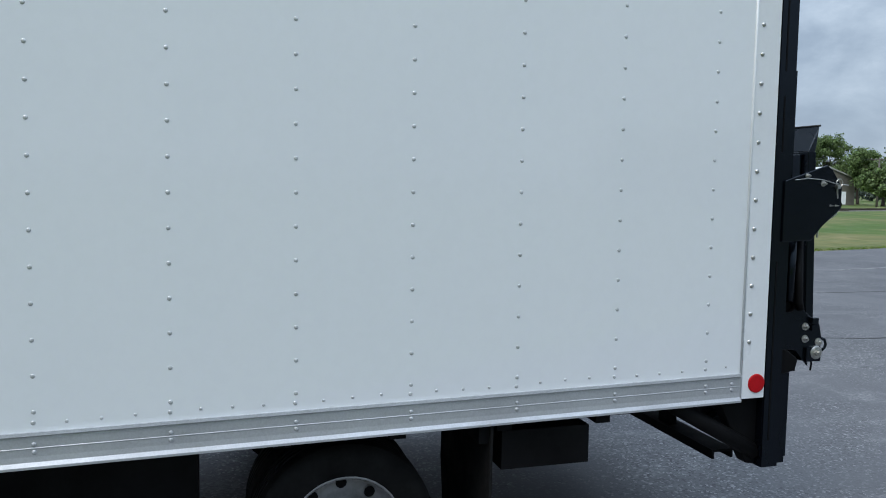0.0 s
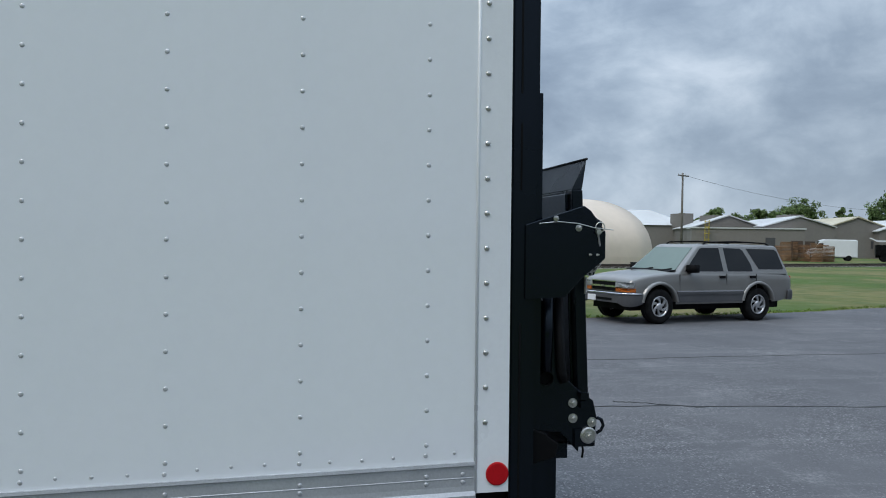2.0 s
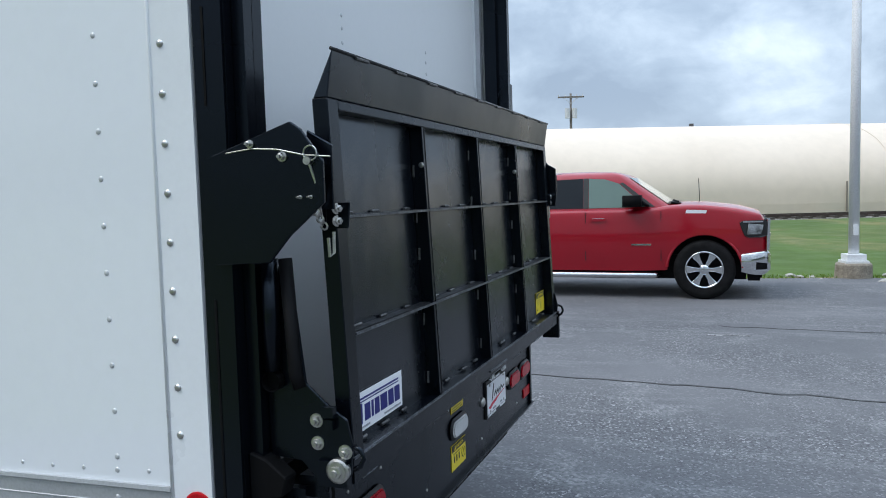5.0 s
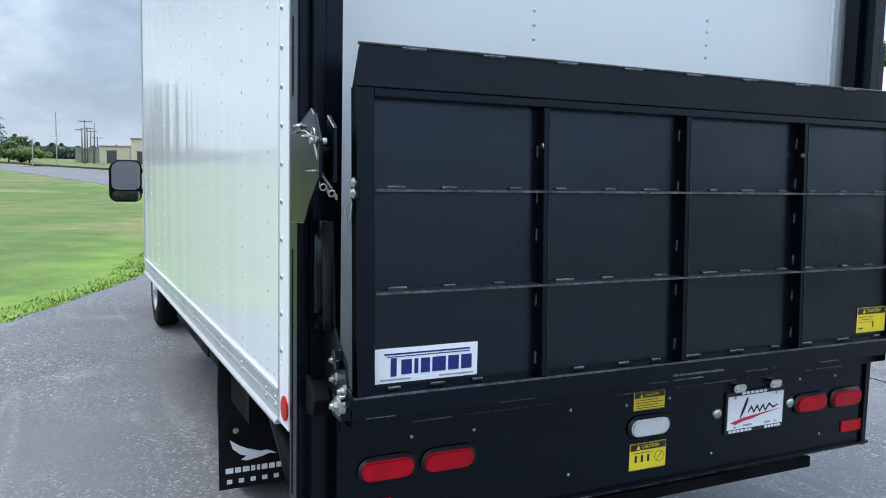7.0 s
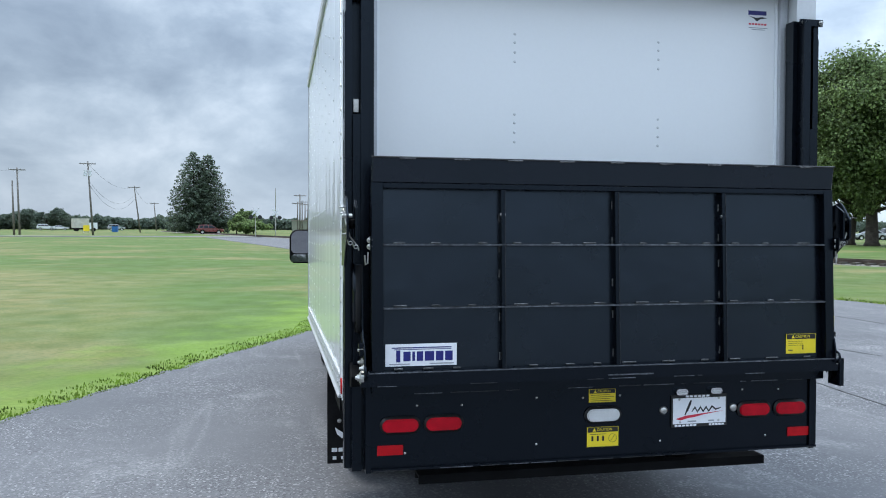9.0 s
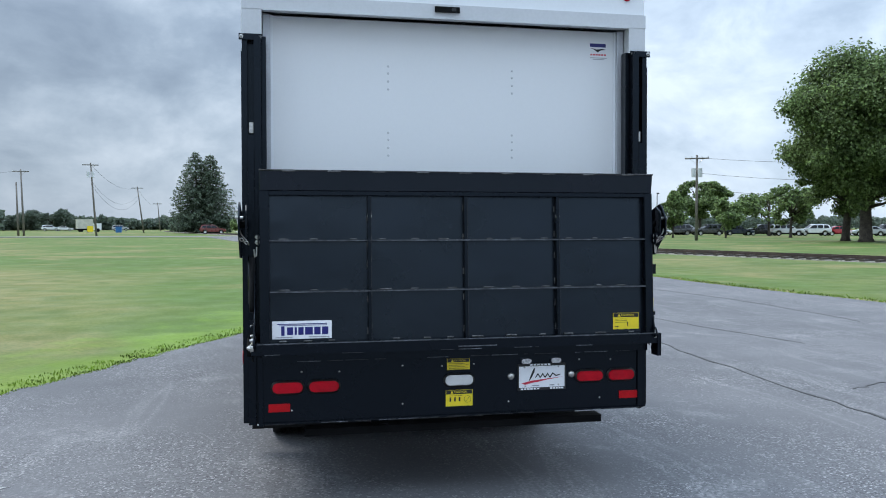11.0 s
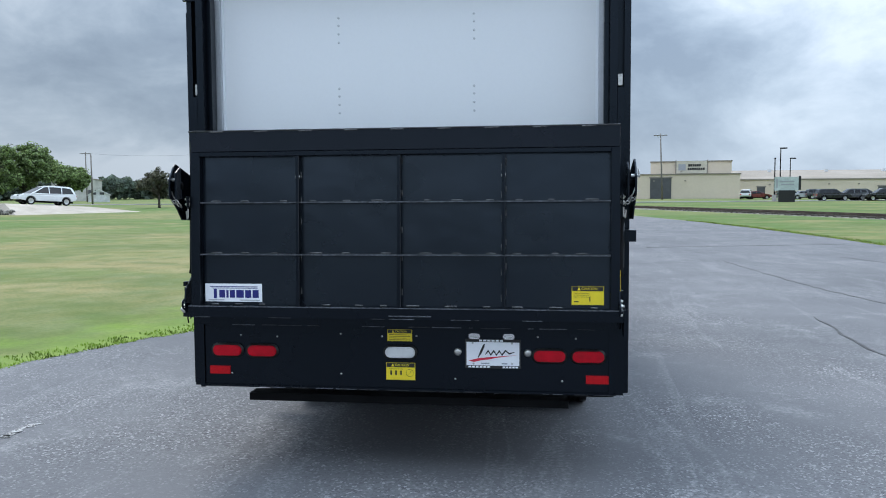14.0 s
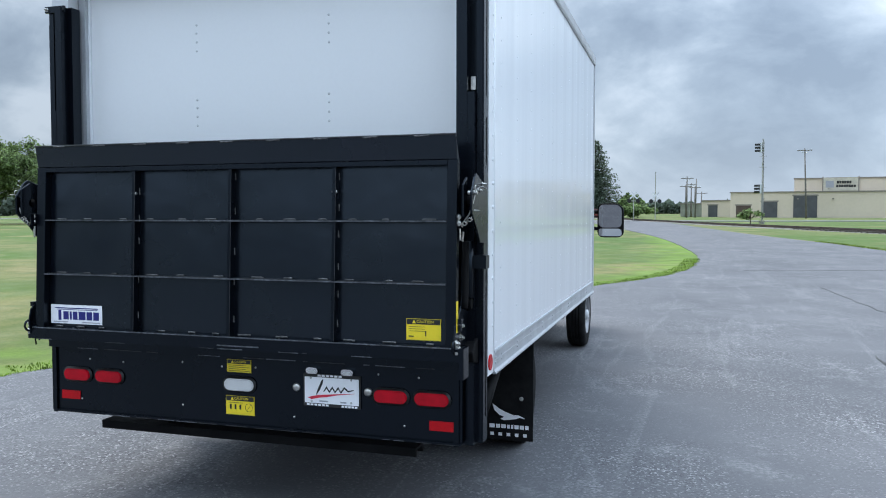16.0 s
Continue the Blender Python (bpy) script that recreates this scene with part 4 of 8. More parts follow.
# mud flaps with a white bird shape and two rows of bars near the outer edge
for side_x in (-1, 1):
    x0, x1 = sorted((side_x * 0.60, side_x * 1.225))
    flap = part("mud_flap", prism([(x0, 1.20, 0.168), (x1, 1.20, 0.168), (x1, 1.215, 0.45), (x1, 1.21, 0.795), (x0, 1.21, 0.795), (x0, 1.215, 0.45)], (0, 0.010, 0)), RUBBER, truck, "black rubber mud flap with white bird emblem")
    c = side_x * 1.075
    yf = 1.198
    bird = [(-0.105, 0.392), (-0.092, 0.350), (-0.060, 0.322), (-0.030, 0.312), (-0.055, 0.298), (-0.030, 0.290), (0.005, 0.296), (0.040, 0.302), (0.070, 0.312), (0.104, 0.306),
            (0.085, 0.318), (0.060, 0.328), (0.030, 0.326), (0.0, 0.336), (-0.030, 0.346), (-0.066, 0.364)]
    part("bird_emblem", prism([(c + x, yf, z) for x, z in bird], (0, -0.0015, 0)), STICKER_WHITE, flap)
    rects, x = [], c - 0.124
    for w in (0.034, 0.026, 0.030, 0.018, 0.014, 0.026, 0.026, 0.022):
        rects.append((x, x + w, 0.240, 0.264))
        x += w + 0.0075
    bars(flap, "emblem_bar", STICKER_WHITE, rects, yf)
    bars(flap, "emblem_bar", STICKER_WHITE, [(c - 0.118 + 0.052 * i, c - 0.095 + 0.052 * i, 0.192, 0.212) for i in range(5)], yf)
    bolts(flap, [((side_x * (0.9125 + dx), 1.205, 0.43), (0, -1, 0), 0.009) for dx in (-0.24, 0.24)])
    part("flap_hanger", box(x0 + 0.02, x1 - 0.02, 1.2205, 1.26, 0.70, 0.799, 0.004), BLACK_MATTE, truck)

# ---- cab ahead of the box ----
CAB = car_paint("white_cab_paint", (0.78, 0.79, 0.80))
side = [(4.56, 0.55), (4.56, 2.05), (5.75, 2.12), (6.25, 2.05), (6.95, 1.42), (7.35, 1.28), (7.52, 1.05), (7.55, 0.55), (7.40, 0.50), (6.25, 0.50), (6.13, 0.75), (5.95, 0.90), (5.72, 0.94), (5.50, 0.90), (5.33, 0.72)]
part("cab", prism([(-0.90, y, z) for y, z in side], (1.80, 0, 0), 0.05, 2), CAB, truck, "white van cab ahead of the box")
part("windscreen", prism([(-0.78, 6.30, 2.02), (0.78, 6.30, 2.02), (0.83, 6.93, 1.46), (-0.83, 6.93, 1.46)], (0, 0.012, 0.014)), TINTED_GLASS, truck)
for s in (-1, 1):
    part("cab_window", prism([(s * 0.898, 5.42, 1.98), (s * 0.898, 6.18, 1.98), (s * 0.898, 6.78, 1.46), (s * 0.898, 5.42, 1.42)], (s * 0.008, 0, 0)), TINTED_GLASS, truck)
    zc, edge = (1.42, 1.395) if s < 0 else (1.51, 1.405)
    def rounded(xa, xb, z0, z1, y0, y1, r, depth, bevel=0.0):
        """A rounded upright plate between two places across, turned a little towards the driver."""
        pts = []
        for cx, cz, a0, q in ((xb - s * r * 1.5, z1 - r * 1.5, 0, 1.5), (xa + s * r, z1 - r, 90, 1), (xa + s * r, z0 + r, 180, 1), (xb - s * r, z0 + r, 270, 1)):
            for k in range(7):
                a = radians(a0 + 15 * k)
                x, z = cx + s * q * r * math.cos(a), cz + q * r * math.sin(a)
                pts.append((x, y0 + (y1 - y0) * (z - z0) / (z1 - z0) + 0.07 * abs(x - xa), z))
        return prism(pts, (0, depth, 0), bevel, 2)

    mir = part("door_mirror", rounded(s * 1.10, s * edge, zc - 0.205, zc + 0.205, 6.062, 6.052, 0.07, 0.12, 0.022), BLACK_MATTE, truck, "tall black towing mirror", smooth=True)
    xa, xb = s * 1.118, s * (edge - 0.018)
    part("mirror_glass", rounded(xa, xb, zc - 0.085, zc + 0.188, 6.050, 6.040, 0.055, 0.006), MIRROR, mir, "flat mirror glass")
    part("mirror_glass", rounded(xa, xb, zc - 0.188, zc - 0.098, 6.048, 6.052, 0.028, 0.006), MIRROR, mir, "small wide-angle mirror glass")
    for dz in (-0.10, 0.10):
        part("mirror_arm", cyl((s * 0.88, 6.18, zc + dz), (s * 1.22, 6.17, zc + dz), 0.022, n=10), BLACK_MATTE, mir, smooth=True)

# the body sits slightly nose-down
truck.matrix_world = Matrix.Translation((0, 0, 0.80)) @ Matrix.Rotation(radians(-0.45), 4, "X") @ Matrix.Translation((0, 0, -0.80))

# ---- ground ----
def asphalt_material():
    m = material("asphalt", (0.066, 0.067, 0.071), rough=0.72, vary=0.0, fine=0.0, bump=0.4, bump_scale=140)
    nt = m.node_tree
    nodes, links = nt.nodes, nt.links
    b = nodes["Principled BSDF"]
    co = nodes.new("ShaderNodeTexCoord")

    def noise_node(scale, detail=5.0, rough=0.6):
        n = nodes.new("ShaderNodeTexNoise")
        n.inputs["Scale"].default_value, n.inputs["Detail"].default_value, n.inputs["Roughness"].default_value = scale, detail, rough
        links.new(co.outputs["Object"], n.inputs["Vector"])
        return n.outputs["Fac"]

    def ramp(fac, lo, hi, a, c):
        n = nodes.new("ShaderNodeMapRange")
        n.inputs["From Min"].default_value, n.inputs["From Max"].default_value = lo, hi
        n.inputs["To Min"].default_value, n.inputs["To Max"].default_value = a, c
        links.new(fac, n.inputs["Value"])
        return n.outputs[0]

    def mix(fac, a, c, kind="MIX"):
        n = nodes.new("ShaderNodeMix")
        n.data_type, n.blend_type = "RGBA", kind
        for sock, v in ((n.inputs["Factor"], fac), (n.inputs[6], a), (n.inputs[7], c)):
            if isinstance(v, float):
                sock.default_value = v
            elif isinstance(v, tuple):
                sock.default_value = (*v, 1)
            else:
                links.new(v, sock)
        return n.outputs[2]

    def times(a, c):
        n = nodes.new("ShaderNodeMath")
        n.operation = "MULTIPLY"
        links.new(a, n.inputs[0])
        links.new(c, n.inputs[1])
        return n.outputs[0]

    base = mix(ramp(noise_node(0.35, 4), 0.35, 0.68, 0.0, 1.0), (0.105, 0.106, 0.113), (0.140, 0.140, 0.147))
    # single stones of the mix, each with its own tone; more of them show where the binder has gone
    patch = ramp(noise_node(0.55, 7, 0.66), 0.42, 0.64, 0.12, 1.0)
    vor = nodes.new("ShaderNodeTexVoronoi")
    vor.inputs["Scale"].default_value = 78
    links.new(co.outputs["Object"], vor.inputs["Vector"])
    split = nodes.new("ShaderNodeSeparateColor")
    links.new(vor.outputs["Color"], split.inputs[0])
    base = mix(times(patch, ramp(split.outputs[0], 0.45, 0.0, 0.0, 0.62)), base, (0.028, 0.028, 0.030))
    base = mix(times(patch, ramp(split.outputs[1], 0.80, 1.0, 0.0, 0.85)), base, (0.37, 0.37, 0.37))
    # pale dusty wear
    wear = times(ramp(noise_node(0.9, 9, 0.74), 0.55, 0.69, 0.0, 0.48), ramp(noise_node(30, 3, 0.6), 0.42, 0.60, 0.1, 1.0))
    base = mix(wear, base, (0.36, 0.36, 0.36))
    # long scuffs from turning wheels
    for turn, seed in ((12.0, 3.0), (-24.0, 17.0)):
        mp = nodes.new("ShaderNodeMapping")
        mp.inputs["Rotation"].default_value = (0, 0, radians(turn))
        mp.inputs["Scale"].default_value = (1.3, 0.16, 1.0)
        mp.inputs["Location"].default_value = (seed, seed, 0)
        links.new(co.outputs["Object"], mp.inputs["Vector"])
        n = nodes.new("ShaderNodeTexNoise")
        n.inputs["Scale"].default_value, n.inputs["Detail"].default_value, n.inputs["Distortion"].default_value = 1.6, 3.0, 0.6
        links.new(mp.outputs[0], n.inputs["Vector"])
        band = times(ramp(n.outputs["Fac"], 0.60, 0.64, 0.0, 1.0), ramp(n.outputs["Fac"], 0.68, 0.64, 0.0, 1.0))
        base = mix(times(band, ramp(noise_node(40, 3, 0.6), 0.44, 0.62, 0.0, 0.24)), base, (0.38, 0.38, 0.38))
    links.new(base, b.inputs["Base Color"])
    links.new(ramp(noise_node(1.3, 4), 0.35, 0.7, 0.76, 0.92), b.inputs["Roughness"])
    b.inputs["Specular IOR Level"].default_value = 0.14
    return m


def grass_material(name, green, dry, beyond=None):
    """Mown grass; beyond: (green, dry) of the field into which it fades with the mesh's own "away" value."""
    m = material(name, green, rough=0.85, vary=0.0, fine=0.0, bump=1.0, bump_scale=26, spec=0.2)
    nt = m.node_tree
    nodes, links = nt.nodes, nt.links
    b = nodes["Principled BSDF"]
    co = nodes.new("ShaderNodeTexCoord")

    def patch(scale, detail, lo, hi, amount, stretch=1.0, distortion=0.0):
        mp = nodes.new("ShaderNodeMapping")
        mp.inputs["Scale"].default_value = (1.0, stretch, 1.0)
        mp.inputs["Rotation"].default_value = (0, 0, radians(28))
        links.new(co.outputs["Object"], mp.inputs[0])
        n = nodes.new("ShaderNodeTexNoise")
        n.inputs["Scale"].default_value, n.inputs["Detail"].default_value, n.inputs["Distortion"].default_value = scale, detail, distortion
        links.new(mp.outputs[0], n.inputs["Vector"])
        r = nodes.new("ShaderNodeMapRange")
        r.inputs["From Min"].default_value, r.inputs["From Max"].default_value, r.inputs["To Max"].default_value = lo, hi, amount
        links.new(n.outputs["Fac"], r.inputs["Value"])
        return r.outputs[0]

    def mix(fac, a, c):
        mx = nodes.new("ShaderNodeMix")
        mx.data_type = "RGBA"
        links.new(fac, mx.inputs["Factor"])
        for sock, v in ((mx.inputs[6], a), (mx.inputs[7], c)):
            if isinstance(v, tuple):
                sock.default_value = (*v, 1)
            else:
                links.new(v, sock)
        return mx.outputs[2]

    def tone(green, dry):
        col = mix(patch(0.05, 4, 0.49, 0.62, 0.6), green, dry)
        col = mix(patch(0.16, 6, 0.50, 0.63, 0.75, 1.3, 0.6), col, dry)
        col = mix(patch(0.21, 4, 0.46, 0.68, 0.65, 1.3, 0.6), col, tuple(c * 0.72 for c in green))
        col = mix(patch(1.5, 6, 0.44, 0.68, 0.55), col, tuple(c * 0.70 for c in green))
        return mix(patch(16, 4, 0.42, 0.66, 0.4), col, tuple(c * 0.6 for c in green))

    col = tone(green, dry)
    if beyond:
        at = nodes.new("ShaderNodeAttribute")
        at.attribute_name = "away"
        add = nodes.new("ShaderNodeMath")
        add.operation = "ADD"
        links.new(at.outputs["Fac"], add.inputs[0])
        links.new(patch(1.1, 8, 0.25, 0.75, 0.8), add.inputs[1])
        r = nodes.new("ShaderNodeMapRange")
        r.interpolation_type = "SMOOTHSTEP"
        r.inputs["From Min"].default_value, r.inputs["From Max"].default_value = 0.45, 1.0
        links.new(add.outputs[0], r.inputs["Value"])
        col = mix(r.outputs[0], col, tone(*beyond))
    links.new(col, b.inputs["Base Color"])
    return m


ASPHALT = asphalt_material()
FIELD = ((0.078, 0.130, 0.026), (0.240, 0.190, 0.090))
GRASS = grass_material("mown_grass", *FIELD)
LUSH = grass_material("lush_grass", (0.130, 0.208, 0.032), (0.165, 0.215, 0.042), FIELD)
BLADE = leaf_material("grass_blades", (0.20, 0.315, 0.045), (0.165, 0.27, 0.040), 0.85, 1.15)
TAR = material("tar_seam", (0.022, 0.022, 0.023), rough=0.6, vary=0.2, scale=5)

# grass field to the horizon, a fine grid near the lot so that it can swell gently
bm = bmesh.new()
add = 3000.0
bmesh.ops.create_grid(bm, x_segments=2, y_segments=2, size=add)
ground = tagged(part("ground", bm, GRASS), "mown green lawn with dry patches around the lot", "lawn", kind="structure")
ground.location.z = -0.02

RIGHT_EDGE = [(80, -120), (45, -68), (28, -41), (20, -26), (16.5, -19.6), (15.0, -15), (13.9, -11.9), (13.0, -8), (12.5, -5), (12.15, -2.5), (11.9, 0), (11.6, 5), (11.3, 10), (10.9, 12.6),
              (10.5, 17), (9.9, 26), (8.7, 36), (6.5, 48), (4.2, 64), (1.0, 88), (-2.0, 106)]
LEFT_EDGE = [(-11.5, 108), (-7.0, 84), (-2.9, 63), (0.1, 46.5), (1.8, 34), (2.5, 25), (2.35, 20), (1.65, 16.2), (0.35, 13.2), (-0.5, 10.8), (-1.05, 8.8), (-2.3, 6.4),
             (-3.1, 4.75), (-3.5, 4.0), (-4.0, 2.85), (-4.6, 1.4), (-5.6, -0.8), (-7.5, -4), (-11, -9), (-18, -16), (-40, -32), (-80, -60), (-80, -120)]


def smooth_line(pts, steps=5, wob=0.0, seed=1):
    out, rn = [], random.Random(seed)
    for i in range(len(pts) - 1):
        p0, p1, p2, p3 = (Vector(pts[max(0, min(len(pts) - 1, i + k))]) for k in (-1, 0, 1, 2))
        for k in range(steps):
            t = k / steps
            q = 0.5 * ((2 * p1) + (p2 - p0) * t + (2 * p0 - 5 * p1 + 4 * p2 - p3) * t * t + (3 * p1 - p0 - 3 * p2 + p3) * t ** 3)
            out.append((q.x + rn.uniform(-wob, wob), q.y + rn.uniform(-wob, wob)))
    out.append(tuple(pts[-1]))
    return out


right_line = smooth_line(RIGHT_EDGE, 8, 0.05, 2)
left_line = smooth_line(LEFT_EDGE, 8, 0.05, 3)


def sheet(name, outline, z, depth, mat):
    bm = bmesh.new()
    vs = [bm.verts.new((x, y, z)) for x, y in outline]
    f = bm.faces.new(vs)
    if f.normal.z < 0:
        f.normal_flip()
    r = bmesh.ops.extrude_face_region(bm, geom=[f])
    bmesh.ops.translate(bm, verts=[v for v in r["geom"] if isinstance(v, bmesh.types.BMVert)], vec=(0, 0, -depth))
    bmesh.ops.triangulate(bm, faces=[q for q in bm.faces if len(q.verts) > 4])
    return part(name, bm, mat)


lot = tagged(sheet("road", right_line + left_line, 0.0, 0.06, ASPHALT), "dark grey worn asphalt lot and drive", "asphalt", kind="structure")


def band(name, inner, outer, z, mat):
    """A thin strip of ground between two lines with as many points each."""
    bm = bmesh.new()
    rows = []
    for (xa, ya), (xb, yb) in zip(inner, outer):
        xa, ya = xa - 0.15 * (xb - xa), ya - 0.15 * (yb - ya)
        rows.append([bm.verts.new(p) for p in ((xa, ya, z - 0.003), (xa, ya, z), (xb, yb, z), (xb, yb, z - 0.003))])
    for a, b in zip(rows, rows[1:]):
        for k in range(4):
            bm.faces.new((a[k], a[(k + 1) % 4], b[(k + 1) % 4], b[k]))
    bm.faces.new(rows[0][::-1])
    bm.faces.new(rows[-1])
    return part(name, bm, mat)


# the well-watered strip beside the drive
left_fine = smooth_line(LEFT_EDGE, 40, 0.0, 3)
near = [p for p in left_fine if -7 < p[1] < 52]
strip = []
for i, (x, y) in enumerate(near):
    a, b = near[max(i - 1, 0)], near[min(i + 1, len(near) - 1)]
    d = Vector((b[0] - a[0], b[1] - a[1])).normalized()
    w = max(0.05, min(1.0, (i + 1) / 60, (len(near) - i) / 60) * 3.4)
    strip.append((x + d.y * w, y - d.x * w))
bm = bmesh.new()
away = bm.verts.layers.float.new("away")
rows = []
for (xa, ya), (xb, yb) in zip(near, strip):
    row_v = []
    for k in range(7):
        u = k / 6 * 1.1 - 0.1
        v = bm.verts.new((xa + (xb - xa) * u, ya + (yb - ya) * u, -0.016))
        v[away] = max(0.0, u)
        row_v.append(v)
    rows.append(row_v)
for a, b in zip(rows, rows[1:]):
    for k in range(6):
        bm.faces.new((a[k], a[k + 1], b[k + 1], b[k]))
lush = part("grass_strip", bm, LUSH)
tagged(lush, "bright green lush grass beside the asphalt", "grass", kind="structure")


# dry, gritty verge on the other side
DRY = grass_material("dry_verge", (0.23, 0.20, 0.085), (0.34, 0.29, 0.17))
near = [p for p in right_line if -30 < p[1] < 60]
strip = []
for i, (x, y) in enumerate(near):
    a, b = near[max(i - 1, 0)], near[min(i + 1, len(near) - 1)]
    d = Vector((b[0] - a[0], b[1] - a[1])).normalized()
    w = max(0.04, 0.28 + 0.5 * noise.noise(Vector((y * 0.8, 9.0, 0))) + 0.25 * noise.noise(Vector((y * 3.1, 4.0, 0))))
    strip.append((x + d.y * w, y - d.x * w))
tagged(band("verge", near, strip, -0.016, DRY), "dry brown grass verge along the asphalt", "grass", kind="structure")


def crack(pts, width, seed, mat=TAR, z=0.004):
    """A tar seam or crack that wanders along a line."""
    rn = random.Random(seed)
    line = smooth_line(pts, 10)
    bm = bmesh.new()
    rows = []
    for i, (x, y) in enumerate(line):
        a, b = line[max(i - 1, 0)], line[min(i + 1, len(line) - 1)]
        d = Vector((b[0] - a[0], b[1] - a[1])).normalized()
        w = width * rn.uniform(0.35, 1.0) * (1 if 0 < i < len(line) - 1 else 0.1)
        jx, jy = rn.uniform(-0.035, 0.035), rn.uniform(-0.035, 0.035)
        rows.append([bm.verts.new((x + jx - d.y * s * w, y + jy + d.x * s * w, z)) for s in (-1, 1)])
    for r, q in zip(rows, rows[1:]):
        bm.faces.new((r[0], r[1], q[1], q[0]))
    for f in bm.faces:
        if f.normal.z < 0:
            f.normal_flip()
    r = bmesh.ops.extrude_face_region(bm, geom=list(bm.faces))
    bmesh.ops.translate(bm, verts=[v for v in r["geom"] if isinstance(v, bmesh.types.BMVert)], vec=(0, 0, -0.003))
    ob = part("tar_seam", bm, mat)
    ob.parent = lot
    return ob


crack([(4.1, 6.0), (3.95, 2.5), (3.9, 0.3), (3.76, -1.5), (3.6, -3.2), (3.35, -5.0), (3.2, -7.5), (2.9, -12)], 0.022, 1)
crack([(3.9, -2.6), (3.72, -3.0), (3.48, -3.4)], 0.02, 2)
crack([(4.75, 14), (5.0, 10.7), (5.2, 8.8), (5.6, 6.7), (6.0, 5.0)], 0.014, 3)
crack([(7.7, 15.3), (8.4, 12.5), (8.6, 10.0), (8.5, 7)], 0.014, 4)
crack([(4.5, 2.2), (5.3, 2.5), (5.5, 1.9), (5.0, 1.4)], 0.015, 5)
crack([(6.8, -1.0), (6.7, -4), (6.9, -8), (6.6, -14)], 0.012, 6)
crack([(9.5, 20), (6.5, 19.2), (3.6, 18.4)], 0.016, 7)
PALE = material("worn_white_paint", (0.42, 0.42, 0.42), rough=0.8, vary=0.3, scale=9, fine=0.3, fine_scale=60)
crack([(10.1, -10.9), (10.35, -11.9), (10.6, -13.1)], 0.07, 8, PALE)
crack([(9.4, -12.3), (9.5, -13.6)], 0.05, 9, PALE)
crack([(-2.74, 0.33), (-2.745, 0.5), (-2.73, 0.7)], 0.035, 10, PALE)
crack([(6.2, -0.9), (6.25, -1.35)], 0.05, 11, PALE)

# ---- trees ----
def quads_mesh(name, centres, normals, sizes, mat, parent=None, kind=""):
    """Many small four-cornered leaves from arrays of centres, facings and sizes."""
    rn = np.random.default_rng(len(centres))
    n = len(centres)
    nrm = normals / np.maximum(np.linalg.norm(normals, axis=1, keepdims=True), 1e-6)
    a = np.cross(nrm, rn.normal(size=(n, 3)))
    a /= np.maximum(np.linalg.norm(a, axis=1, keepdims=True), 1e-6)
    b = np.cross(nrm, a)
    w = sizes[:, None]
    asp = rn.uniform(0.55, 1.0, size=(n, 1))
    bend = nrm * w * 0.18
    v = np.stack([centres + a * w - bend, centres + b * w * asp, centres - a * w - bend, centres - b * w * asp], 1).reshape(-1, 3)
    f = np.arange(n * 4).reshape(-1, 4)
    me = bpy.data.meshes.new(name)
    me.from_pydata(v.tolist(), [], f.tolist())
    me.materials.append(mat)
    ob = new(name, me)
    if parent:
        ob.parent = parent
    if kind:
        ob["kind"] = kind
    return ob


